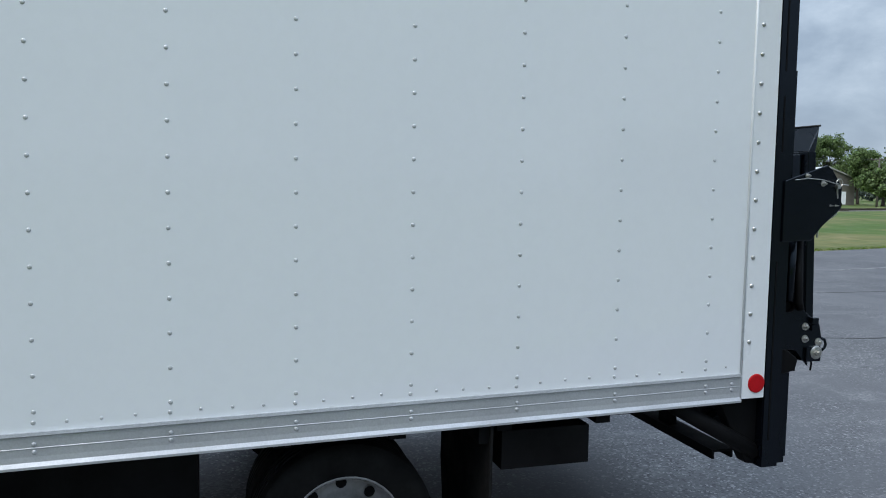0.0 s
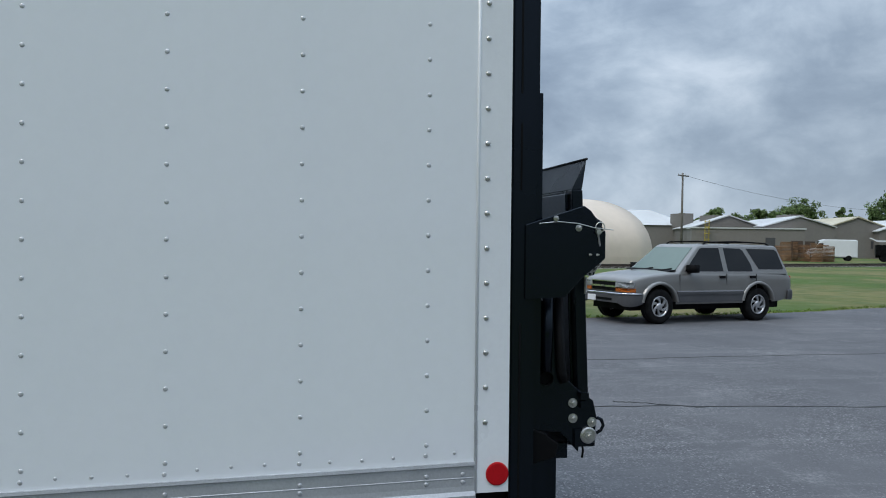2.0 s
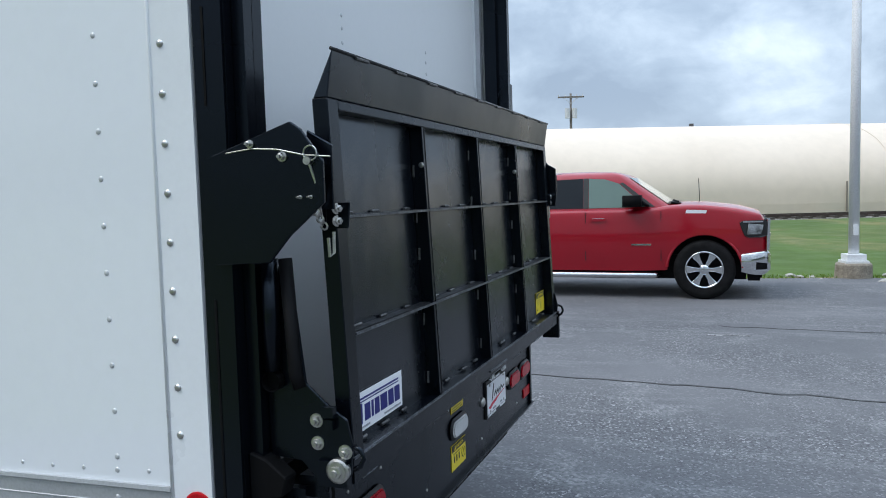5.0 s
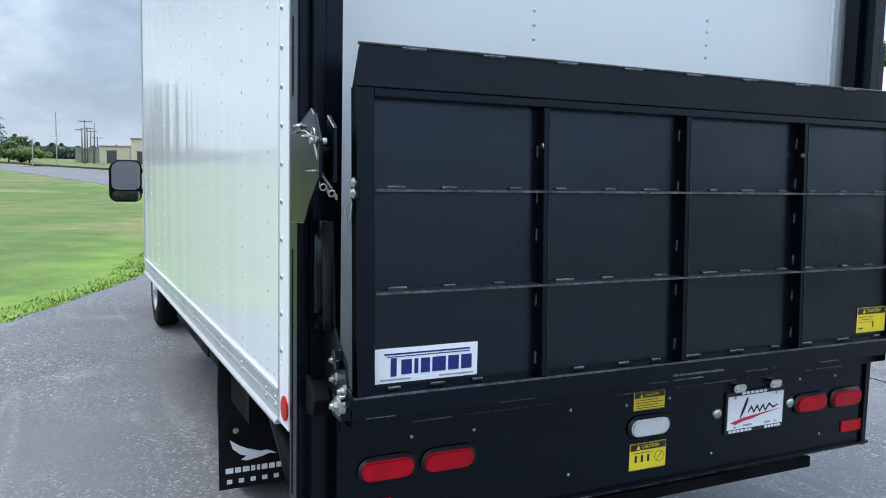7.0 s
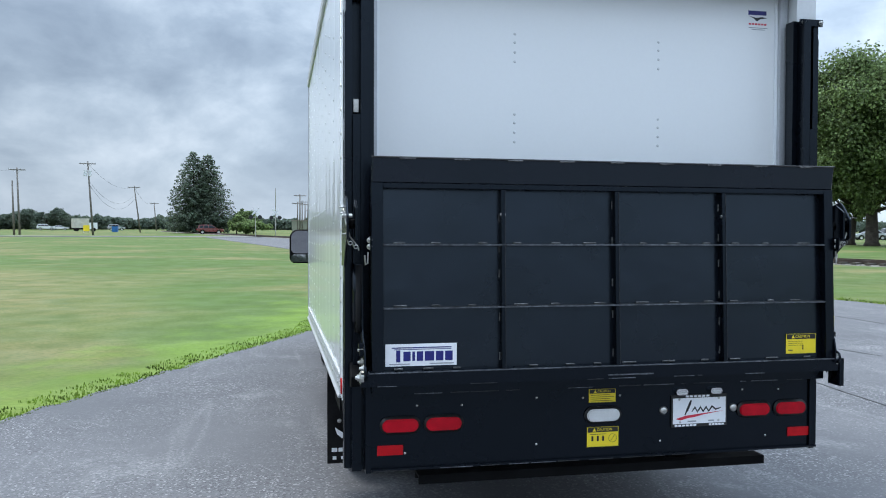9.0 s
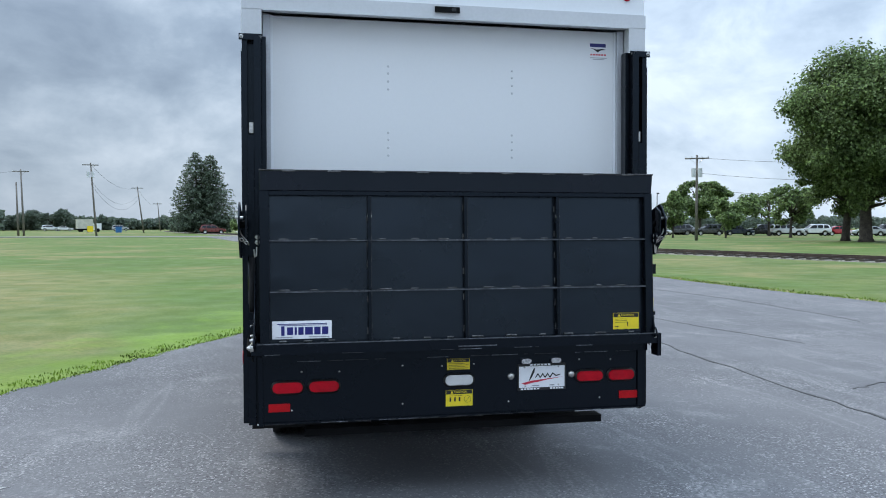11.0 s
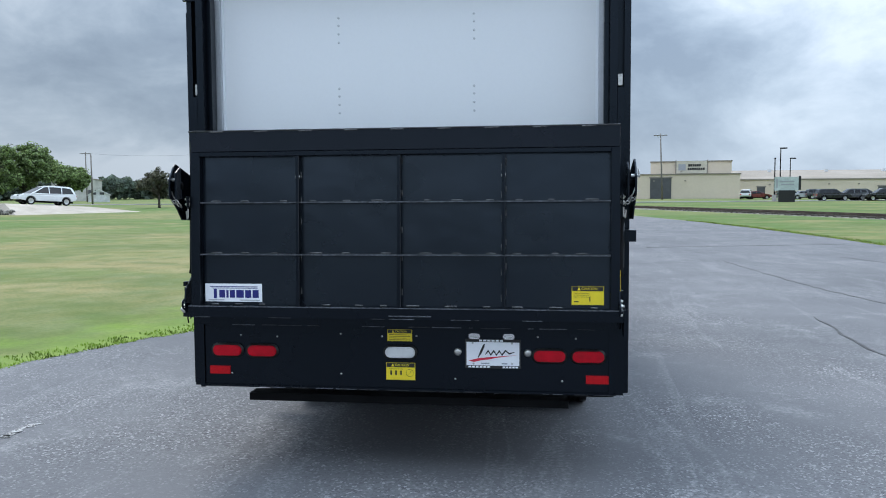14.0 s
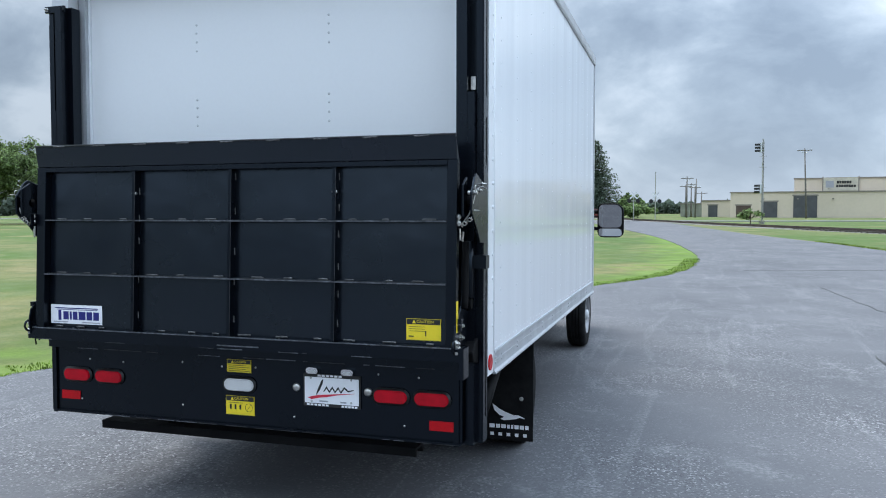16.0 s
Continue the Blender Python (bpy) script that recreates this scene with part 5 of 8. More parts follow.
def leafy_tree(seed, height, spread, trunk_h, trunk_r, leaves, leaf, mat, label, at, group="", clumps=72, squash=1.0, puff=1.0, cone=0.0):
    rn = np.random.default_rng(seed)
    tree = thing("tree", label, "tree", group)
    bm = bmesh.new()
    lean = rn.normal(size=2) * 0.03 * height
    top = height * 0.78
    add_tube(bm, [(0, 0, -0.05), (0, 0, trunk_h * 0.12), (lean[0] * 0.3, lean[1] * 0.3, trunk_h), (lean[0] * 0.7, lean[1] * 0.7, top * 0.7), (lean[0], lean[1], top)],
             [trunk_r * 1.35, trunk_r, trunk_r * 0.8, trunk_r * 0.42, trunk_r * 0.1], 9)
    mid = (trunk_h + height) / 2
    half = (height - trunk_h) / 2
    cc = []
    boughs = rn.normal(size=(max(9, clumps // 8), 3))
    boughs /= np.linalg.norm(boughs, axis=1, keepdims=True)
    boughs *= rn.uniform(0.55, 0.92, len(boughs))[:, None]
    for k in range(clumps * 2):
        u = boughs[k % len(boughs)] + rn.normal(size=3) * 0.19
        u *= min(1.0, 1.02 / np.linalg.norm(u))
        c = np.array([u[0] * spread, u[1] * spread, mid + u[2] * half * squash])
        low = (c[2] - trunk_h) / (2 * half)
        c[:2] *= (0.72 + 0.5 * math.sin(math.pi * min(max(low, 0.05), 0.95))) * (1.0 - cone * max(0.0, low - 0.25))
        cc.append(c)
    cc = np.array(cc)
    for c in cc[::5]:
        z0 = trunk_h * 0.8 + (c[2] - trunk_h) * 0.45
        p0 = Vector((lean[0] * 0.4, lean[1] * 0.4, max(trunk_h * 0.75, z0)))
        p2 = Vector(c)
        p1 = p0.lerp(p2, 0.5) + Vector((0, 0, 0.05 * height * rn.uniform(-0.3, 1)))
        add_tube(bm, [p0, p1, p2], [trunk_r * 0.34, trunk_r * 0.2, trunk_r * 0.05], 6)
    part("trunk", bm, BARK, tree, smooth=True)
    rad = puff * spread * rn.uniform(0.09, 0.23, len(cc))
    leaves = int(leaves * 1.5)
    which = rn.integers(0, len(cc), leaves)
    off = rn.normal(size=(leaves, 3))
    off /= np.linalg.norm(off, axis=1, keepdims=True)
    pts = cc[which] + off * (rad[which] * rn.uniform(0.1, 1.45, leaves) ** 0.6)[:, None] * np.array([1, 1, 0.72])
    nrm = off + rn.normal(size=(leaves, 3)) * 0.6 + np.array([0, 0, 0.5])
    quads_mesh("crown", pts, nrm, leaf * rn.uniform(0.6, 1.3, leaves), mat, tree)
    tree.matrix_world = at
    return tree


def conifer(seed, height, spread, leaves, at, label):
    rn = np.random.default_rng(seed)
    tree = thing("conifer_tree", label, "conifer tree")
    bm = bmesh.new()
    add_tube(bm, [(0, 0, -0.05), (0, 0, height * 0.5), (0, 0, height)], [0.28, 0.16, 0.02], 9)
    cs, ns = [], []
    z = height * 0.05
    while z < height * 0.985:
        u = 1 - z / height
        reach = spread * min(1.0, 1.18 * u ** 0.58) * rn.uniform(0.86, 1.06) * (0.75 + 0.25 * min(1, z / (0.14 * height)))
        m = int(7 + 9 * u)
        a0 = rn.uniform(0, 6.28)
        for k in range(m):
            a = a0 + 6.283 * k / m + rn.normal() * 0.15
            ln = reach * rn.uniform(0.72, 1.12)
            d = np.array([math.cos(a), math.sin(a), 0])
            if k % 3 == 0:
                add_tube(bm, [(0, 0, z), tuple(d * ln * 0.5 + [0, 0, z - 0.02 * ln]), tuple(d * ln * 0.95 + [0, 0, z - 0.10 * ln])], [0.05, 0.03, 0.01], 5)
            q = max(5, int(leaves * ln / 2600))
            t = rn.uniform(0.12, 1.0, q) ** 0.75
            p = d[None] * (t * ln)[:, None] + np.array([0, 0, z])
            p[:, 2] += -0.16 * ln * t ** 2 + 0.06 * ln * (t > 0.9) + rn.normal(size=q) * 0.12
            side = np.array([-d[1], d[0], 0])
            p += side[None] * (rn.normal(size=q) * 0.16 * ln * (1.1 - t))[:, None]
            cs.append(p)
            ns.append(rn.normal(size=(q, 3)) * 0.5 + np.array([0, 0, 0.8]) + d * 0.4)
        z += height * rn.uniform(0.018, 0.032)
    part("trunk", bm, BARK, tree, smooth=True)
    cs, ns = np.concatenate(cs), np.concatenate(ns)
    quads_mesh("crown", cs, ns, rn.uniform(0.10, 0.24, len(cs)), NEEDLES, tree)
    tree.matrix_world = at
    return tree


def polar(az, dist, ox=0.0, oy=-4.0):
    """A place by compass bearing (0: +y, 90: +x) and distance from the lot's middle."""
    return ox + dist * math.sin(radians(az)), oy + dist * math.cos(radians(az))


def at_polar(az, dist, turn=0.0, z=-0.02, ox=0.0, oy=-4.0):
    x, y = polar(az, dist, ox, oy)
    return pose(x, y, z, 0, 0, turn)


# spruce group by the crossing
conifer(3, 16.2, 5.7, 30000, pose(-18.3, 160.5, 0), "tall dark green spruce beside the road")
conifer(8, 16.1, 5.6, 30000, pose(-15.6, 161.5, 0), "tall dark green spruce beside the road")
leafy_tree(21, 3.7, 1.9, 0.5, 0.14, 2600, 0.2, LEAF, "small bright green tree by the crossing", pose(-9.6, 152, 0))
leafy_tree(22, 5.0, 2.2, 0.8, 0.14, 2200, 0.22, LEAF_DARK, "small dark green tree by the crossing", pose(-7.9, 158, 0))
leafy_tree(23, 2.6, 3.0, 0.3, 0.12, 2200, 0.22, LEAF, "low green shrub by the crossing", pose(-6.4, 150, 0))

# large broad-leaved trees beyond the track
leafy_tree(31, 18.6, 6.4, 3.4, 0.60, 46000, 0.15, LEAF_DARK, "large broad-leaved tree with dense green crown", at_polar(39.8, 86, 20, -0.02, -1.3, -4.2), clumps=130, puff=1.35)
leafy_tree(32, 19.8, 7.6, 3.6, 0.65, 46000, 0.15, LEAF_DARK, "large broad-leaved tree with dense green crown", at_polar(43.2, 88, 80, -0.02, -1.3, -4.2), clumps=130, puff=1.35)
leafy_tree(35, 15.0, 4.4, 2.8, 0.42, 26000, 0.15, LEAF_DARK, "slender broad-leaved tree with a low green crown", at_polar(38.6, 90, 200, -0.02, -1.3, -4.2), clumps=90, puff=1.3)
leafy_tree(33, 18.0, 7.0, 3.6, 0.55, 26000, 0.16, LEAF_DARK, "large broad-leaved tree with dense green crown", at_polar(47.5, 86, 140, -0.02, -1.3, -4.2), clumps=80)
leafy_tree(34, 7.0, 3.0, 1.6, 0.2, 2600, 0.2, LEAF_DARK, "mid-sized dark green tree", at_polar(34.8, 110, 0))

# street trees along the far car park
lot_trees = ((24.05, 106, 5.5, 1.95), (27.2, 105, 5.8, 1.9), (30.7, 105, 5.6, 2.0))
for k, (az, d, h, sp) in enumerate(lot_trees):
    leafy_tree(41 + k, h, sp, 1.35, 0.13, 9500, 0.14, LEAF, "round green street tree by the car park", at_polar(az, d, 40 * k), "street trees by the car park", cone=0.95, puff=1.55)
leafy_tree(47, 9.6, 4.4, 2.6, 0.3, 16000, 0.19, LEAF_DARK, "tall dark green tree behind the car park", at_polar(29.1, 150))
leafy_tree(48, 7.5, 4.0, 2.4, 0.2, 1700, 0.24, LEAF_DARK, "thin green tree behind the car park", at_polar(33.5, 125))
leafy_tree(49, 5.6, 1.8, 1.2, 0.2, 2000, 0.2, LEAF_DARK, "small dark tree behind the car park", at_polar(25.4, 165))

# trees left of the display ramp
for k, (az, d, h, sp) in enumerate(((-43.5, 108, 10.2, 5.5), (-40.4, 104, 9.8, 5.0), (-37.6, 106, 8.6, 4.6), (-35.2, 112, 7.8, 4.2), (-33.2, 122, 6.2, 3.4), (-47.5, 110, 11, 5.5))):
    leafy_tree(61 + k, h, sp, 1.8, 0.28, 12000, 0.155, LEAF if k % 3 else LEAF_DARK, "green broad-leaved tree at the field's edge", at_polar(az, d, 33 * k, -0.02, 0.8, -4.3), "trees at the field edge")
# these far trees take the leaf colour with haze painted in
for k, (az, d, h, sp) in enumerate(((-14.4, 268, 6.6, 3.6), (-15.2, 272, 6.0, 3.4), (-16.4, 275, 6.2, 3.8))):
    leafy_tree(71 + k, h, sp, 0.8, 0.16, 3600, 0.22, HAZED_LEAF, "round dark green tree at the road", at_polar(az, d, 33 * k), "trees at the road")

# trees behind the grey sheds
for k, (az, d, h, sp) in enumerate(((132.2, 172, 13.8, 5.6), (134.0, 168, 11.0, 4.6), (126.0, 178, 11.2, 5.6), (123.6, 178, 9.8, 4.0), (121.0, 178, 9.4, 4.2), (128.7, 180, 11.0, 1.9), (130.2, 176, 9.8, 3.6), (135.4, 148, 11.2, 4.8), (137.6, 150, 12.0, 5.2), (118.6, 182, 8.8, 3.6))):
    leafy_tree(81 + k, h, sp, 2.0, 0.3, 10000, 0.20, LEAF, "green tree behind the grey sheds", at_polar(az, d, 51 * k, -0.02, -3.75, 1.1), "trees behind the sheds")
leafy_tree(95, 5.4, 3.0, 0.9, 0.2, 3000, 0.22, LEAF, "low round green tree beside the sheds", at_polar(135.6, 118, 0, -0.02, -3.75, 1.1))
leafy_tree(96, 4.8, 2.1, 1.0, 0.16, 3000, 0.13, leaf_material("copper_leaves", (0.13, 0.13, 0.085), (0.09, 0.11, 0.07)), "round brownish-green tree on the lawn", at_polar(-27.05, 100, 0, -0.02, 0.78, -4.33))


# far woods along the horizon, their leaf colour paled by painted-in haze
def far_woods(name, az0, az1, dist, h0, h1, count, seed):
    rn = np.random.default_rng(seed)
    az = np.radians(rn.uniform(az0, az1, count))
    env = np.array([h0 + (h1 - h0) * (0.5 + 0.5 * noise.noise(Vector((a * 26.0, seed, 0)))) + 1.6 * noise.noise(Vector((a * 120.0, seed, 3))) for a in az])
    d = dist + rn.uniform(0, 28, count)
    zz = np.maximum(env, 1.5) * rn.uniform(0.02, 1.0, count) ** 0.62
    p = np.stack([d * np.sin(az), d * np.cos(az) - 4, zz], 1)
    nr = rn.normal(size=(count, 3)) + np.stack([-np.sin(az), -np.cos(az), 0 * az + 0.6], 1)
    ob = quads_mesh(name, p, nr, rn.uniform(0.5, 1.15, count), HAZED_LEAF, kind="stuff")
    return tagged(ob, "belt of green woods along the horizon, partly added out of view", "woods", kind="stuff")


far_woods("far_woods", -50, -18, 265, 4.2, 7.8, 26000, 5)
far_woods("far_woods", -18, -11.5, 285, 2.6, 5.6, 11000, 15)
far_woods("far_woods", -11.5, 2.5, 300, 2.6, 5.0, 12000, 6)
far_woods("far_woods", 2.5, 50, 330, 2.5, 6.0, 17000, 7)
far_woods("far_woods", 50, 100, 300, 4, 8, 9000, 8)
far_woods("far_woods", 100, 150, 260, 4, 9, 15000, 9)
# unseen belts added behind the camera; the near, tall one darkens panel reflections
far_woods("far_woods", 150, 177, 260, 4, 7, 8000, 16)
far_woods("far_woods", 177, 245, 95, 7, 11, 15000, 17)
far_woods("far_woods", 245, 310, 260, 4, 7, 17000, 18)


# grass tufts along the edges of the asphalt
def tufts(name, line, seed, inward, reach, per_m, tall, ymin, ymax):
    rn = np.random.default_rng(seed)
    verts, faces = [], []
    for (xa, ya), (xb, yb) in zip(line, line[1:]):
        if min(ya, yb) < ymin or max(ya, yb) > ymax:
            continue
        ln = math.hypot(xb - xa, yb - ya)
        nx, ny = (yb - ya) / ln * inward, -(xb - xa) / ln * inward
        for _ in range(int(ln * per_m)):
            t, o = rn.uniform(), -0.05 + reach * rn.uniform() ** 2.2
            x, y = xa + (xb - xa) * t + nx * o, ya + (yb - ya) * t + ny * o
            h = tall * rn.uniform(0.5, 1.3)
            a = rn.uniform(0, 6.28)
            w = rn.uniform(0.004, 0.010)
            lx, ly = rn.normal(size=2) * h * 0.7
            i = len(verts)
            dx, dy = math.cos(a) * w, math.sin(a) * w
            verts += [(x - dx, y - dy, -0.02), (x + dx, y + dy, -0.02), (x + lx * 0.4 + dx * 0.7, y + ly * 0.4 + dy * 0.7, h * 0.6), (x + lx, y + ly, h)]
            faces += [(i, i + 1, i + 2), (i, i + 2, i + 3)]
    me = bpy.data.meshes.new(name)
    me.from_pydata(verts, [], faces)
    me.materials.append(BLADE)
    return tagged(new(name, me), "bright green grass blades along the asphalt edge", "grass", kind="stuff")


tufts("grass", left_line, 11, 1, 0.5, 450, 0.008, 1.5, 24)
tufts("grass", right_line, 12, 1, 0.5, 120, 0.045, -20, 40)

# ---- far road, track ----
FAR_ASPHALT = material("far_road_asphalt", (0.16, 0.16, 0.16), rough=0.85, vary=0.1, scale=0.2)
BALLAST = material("ballast_stone", (0.30, 0.275, 0.23), rough=0.95, vary=0.3, scale=1.5, fine=0.3, fine_scale=9, bump=1.0, bump_scale=9)
RUST = material("rusty_rail", (0.07, 0.045, 0.032), rough=0.7, vary=0.25, scale=1.0)
SHED_GREY = material("grey_shed_cladding", (0.225, 0.208, 0.19), rough=0.8, vary=0.08, scale=0.1, fine=0.015, fine_scale=2)
SHED_ROOF = material("white_metal_roof", (0.66, 0.67, 0.66), rough=0.5, vary=0.08, scale=0.1)
CREAM_ROOF = material("cream_metal_roof", (0.62, 0.56, 0.40), rough=0.5, vary=0.08, scale=0.1)
TAN = material("tan_wall", (0.66, 0.555, 0.43), rough=0.85, vary=0.05, scale=0.1, fine=0.01, fine_scale=2)
TAN_ROOF = material("tan_grey_roof", (0.30, 0.265, 0.225), rough=0.85, vary=0.08, scale=0.1, spec=0.1)
DARK_DOOR = material("dark_shutter", (0.085, 0.085, 0.09), rough=0.6, vary=0.1, scale=0.8)
BROWN_DOOR = material("brown_shutter", (0.10, 0.065, 0.05), rough=0.7, vary=0.1)
CREAM_SKIN = material("cream_vault_skin", (0.69, 0.585, 0.475), rough=0.7, vary=0.03, scale=0.12, fine=0.012, fine_scale=1.5, wave=0.06, wave_scale=0.5)
FENCE_YELLOW = material("yellow_steel", (0.55, 0.42, 0.03), rough=0.5, vary=0.1)
PALLET = material("pallet_wood", (0.30, 0.16, 0.08), rough=0.85, vary=0.3, scale=1.5, per_object=0.3)


def ribbon(name, pts, width, z0, z1, mat, foot=0.0):
    """A raised strip along a line on the ground."""
    bm = bmesh.new()
    rows = []
    for i, (x, y) in enumerate(pts):
        a, b = pts[max(i - 1, 0)], pts[min(i + 1, len(pts) - 1)]
        d = Vector((b[0] - a[0], b[1] - a[1])).normalized()
        n = Vector((-d.y, d.x))
        rows.append([bm.verts.new((x + n.x * w, y + n.y * w, z)) for w, z in ((-width / 2 - foot, z0), (-width / 2, z1), (width / 2, z1), (width / 2 + foot, z0))])
    for r, q in zip(rows, rows[1:]):
        for k in range(4):
            bm.faces.new((r[k], r[(k + 1) % 4], q[(k + 1) % 4], q[k]))
    bm.faces.new(rows[0][::-1])
    bm.faces.new(rows[-1])
    return part(name, bm, mat)


tagged(ribbon("road", [(-300, 128), (-120, 119), (-40, 114), (-12, 112), (10, 110), (60, 122)], 7.0, -0.03, 0.03, FAR_ASPHALT), "pale grey public road beyond the lawn", "road", kind="structure")
TRACK = smooth_line([(210, -330), (130, -200), (82, -100), (60, -52), (48, -22), (40, -4), (31, 14), (25.2, 26), (19.8, 41), (14.5, 56), (8.2, 73), (3.0, 89), (-2.4, 107), (-12, 140), (-30, 205)], 4)
track = thing("railway_track", "railway track on a low ballast bank", "railway", kind="structure")
ob = ribbon("ballast", TRACK, 2.4, -0.05, 0.03, BALLAST, 0.4)
ob.parent = track
for off in (-0.72, 0.72):
    line = []
    for i, (x, y) in enumerate(TRACK):
        a, b = TRACK[max(i - 1, 0)], TRACK[min(i + 1, len(TRACK) - 1)]
        d = Vector((b[0] - a[0], b[1] - a[1])).normalized()
        line.append((x - d.y * off, y + d.x * off))
    ob = ribbon("rail", line, 0.08, 0.06, 0.21, RUST)
    ob.parent = track
SLEEPER = bpy.data.meshes.new("sleeper")
bm = box(-1.3, 1.3, -0.12, 0.12, 0.0, 0.11)
bm.to_mesh(SLEEPER)
bm.free()
SLEEPER.materials.append(material("creosoted_sleeper", (0.10, 0.085, 0.07), rough=0.9, vary=0.2, scale=3.0))
count = 0
for (xa, ya), (xb, yb) in zip(TRACK, TRACK[1:]):
    if ya > 62 or yb < -60:
        continue
    ln = math.hypot(xb - xa, yb - ya)
    for k in range(int(ln / 0.62)):
        t = (k + 0.5) / int(ln / 0.62)
        if count < 260:
            sl = new("sleeper", SLEEPER)
            sl.parent = track
            sl.matrix_basis = pose(xa + (xb - xa) * t, ya + (yb - ya) * t, 0, 0, 0, math.degrees(math.atan2(yb - ya, xb - xa)) - 90)
            count += 1


# ---- buildings ----
def vault_building():
    """Long cream barrel-vaulted shed beside the track."""
    hall = thing("vaulted_hall", "long cream barrel-vaulted storage building beyond the track", "building")
    length, half, high = 54.0, 9.0, 5.85
    bm = bmesh.new()
    rings = []
    for i in range(29):
        s = -length / 2 + length * i / 28
        rings.append([bm.verts.new((s, -half * math.cos(a), 0.5 + (high - 0.5) * math.sin(a) ** 0.85)) for a in [math.pi * k / 28 for k in range(29)]])
    for r, q in zip(rings, rings[1:]):
        for k in range(28):
            bm.faces.new((r[k], r[k + 1], q[k + 1], q[k]))
    for r in (rings[0], rings[-1]):
        bm.faces.new(r)
    part("vault", bm, CREAM_SKIN, hall, smooth=False)
    for k, p in enumerate(hall.children[0].data.polygons):
        p.use_smooth = len(p.vertices) == 4
    part("base_wall", box(-length / 2, length / 2, -half - 0.02, half + 0.02, -0.1, 0.55), CREAM_SKIN, hall)
    for s in (-17.0, 5.0):
        arc = [(s + 0.5 * math.sin(a), -half * math.cos(a) - 0.03 * math.cos(a), 0.53 + (high - 0.5) * math.sin(a) ** 0.85) for a in [math.pi * k / 20 for k in range(2, 11)]]
        part("skin_seam", add_tube(bmesh.new(), arc, 0.014, 5), CREAM_SKIN, hall)
    for s in (-22, -4, 12):
        part("roof_vent", cyl((s, 0, high - 0.05), (s, 0, high + 0.24), 0.16, n=10), DARK_DOOR, hall)
    for s, y in ((-10, -9.08), (2, -9.08)):
        part("stand_pipe", cyl((s, y, 0), (s, y, 1.8), 0.05, n=8), TAN_ROOF, hall)
    return hall


hall = vault_building()
na = radians(67)
cx, cy = -3.4 + 55 * math.sin(na), -0.3 + 55 * math.cos(na)
da = radians(157)
hall.matrix_world = pose(cx + 25.6 * math.sin(da), cy + 25.6 * math.cos(da), 0, 0, 0, 90 - 157)


def shed(name, label, w, d, eave, ridge, wall, roof, at, doors=(), overhang=0.25, ridge_x=0.0, group=""):
    """Gabled shed: the gable looks to local -y, width w along x. doors: (x, width, height, material)."""
    b = thing(name, label, "building", group)
    pts = [(-w / 2, 0, -0.1), (w / 2, 0, -0.1), (w / 2, 0, eave), (ridge_x, 0, ridge), (-w / 2, 0, eave)]
    part("wall", prism(pts, (0, d, 0)), wall, b)
    t = 0.18
    for s in (-1, 1):
        x1 = s * (w / 2 + overhang)
        k = (ridge - eave) / (w / 2 - s * ridge_x)
        z1 = eave - k * overhang
        part("roof", prism([(ridge_x, -overhang, ridge + 0.02), (x1, -overhang, z1 + 0.02), (x1, -overhang, z1 + t), (ridge_x, -overhang, ridge + t + 0.05)], (0, d + 2 * overhang, 0)), roof, b)
    for x, dw, dh, m in doors:
        dz = 0.0 if dh > 0 else 1.6
        dr = part("door" if dz == 0 else "window", box(x - dw / 2, x + dw / 2, -0.06, -0.002, dz, dz + abs(dh)), m, b)
        for k in range(1, 5):
            if dz == 0 and dw > 2:
                part("shutter_slat", box(x - dw / 2, x + dw / 2, -0.075, -0.061, dh * k / 5 - 0.03, dh * k / 5 + 0.03), m, dr)
    b.matrix_world = at
    return b


def facing_cam(az, dist, extra=0.0):
    """A pose on the ground whose local -y looks back to the lot."""
    x, y = polar(az, dist)
    return pose(x, y, 0, 0, 0, -az + extra)


# grey sheds in the south-east
ft = material("flat_white_roof", (0.62, 0.62, 0.62), rough=0.6, vary=0.06, scale=0.2)
def from_side(az, d, extra=0.0):
    """The same, by bearings taken beside the truck."""
    x, y = polar(az, d, -3.75, 1.1)
    return pose(x, y, 0, 0, 0, -az + extra)


shed("shed", "long grey industrial shed with a pale roof", 11.5, 20, 4.7, 6.7, SHED_GREY, SHED_ROOF, from_side(121.6, 142, 14), ((-2, 1.0, -1.2, DARK_DOOR), (3.5, 1.0, -1.2, DARK_DOOR)), group="grey sheds")
shed("shed", "grey industrial shed with a white gabled roof", 11, 24, 4.9, 6.5, SHED_GREY, SHED_ROOF, from_side(126.0, 140, 20), ((-3, 1.0, -1.3, DARK_DOOR), (1.0, 2.8, 2.6, BROWN_DOOR)), group="grey sheds")
shed("shed", "grey industrial shed with a cream gabled roof", 10, 26, 4.9, 6.6, SHED_GREY, CREAM_ROOF, from_side(129.4, 146, 26), ((-2, 2.8, 2.8, DARK_DOOR), (2.6, 1.0, -1.2, DARK_DOOR)), group="grey sheds")
shed("shed", "grey industrial shed with a white gabled roof", 9.5, 24, 4.4, 6.2, SHED_GREY, SHED_ROOF, from_side(132.2, 148, 30), ((0, 1.2, -1.2, DARK_DOOR),), group="grey sheds")
hip = thing("shed", "grey shed with a long white hipped roof", "building", "grey sheds")
part("wall", box(-11, 10.2, 0, 16, -0.1, 5.5), SHED_GREY, hip)
bm = bmesh.new()
foot = [bm.verts.new(q) for q in ((-11.3, -0.3, 5.45), (10.5, -0.3, 5.45), (10.5, 16.3, 5.45), (-11.3, 16.3, 5.45))]
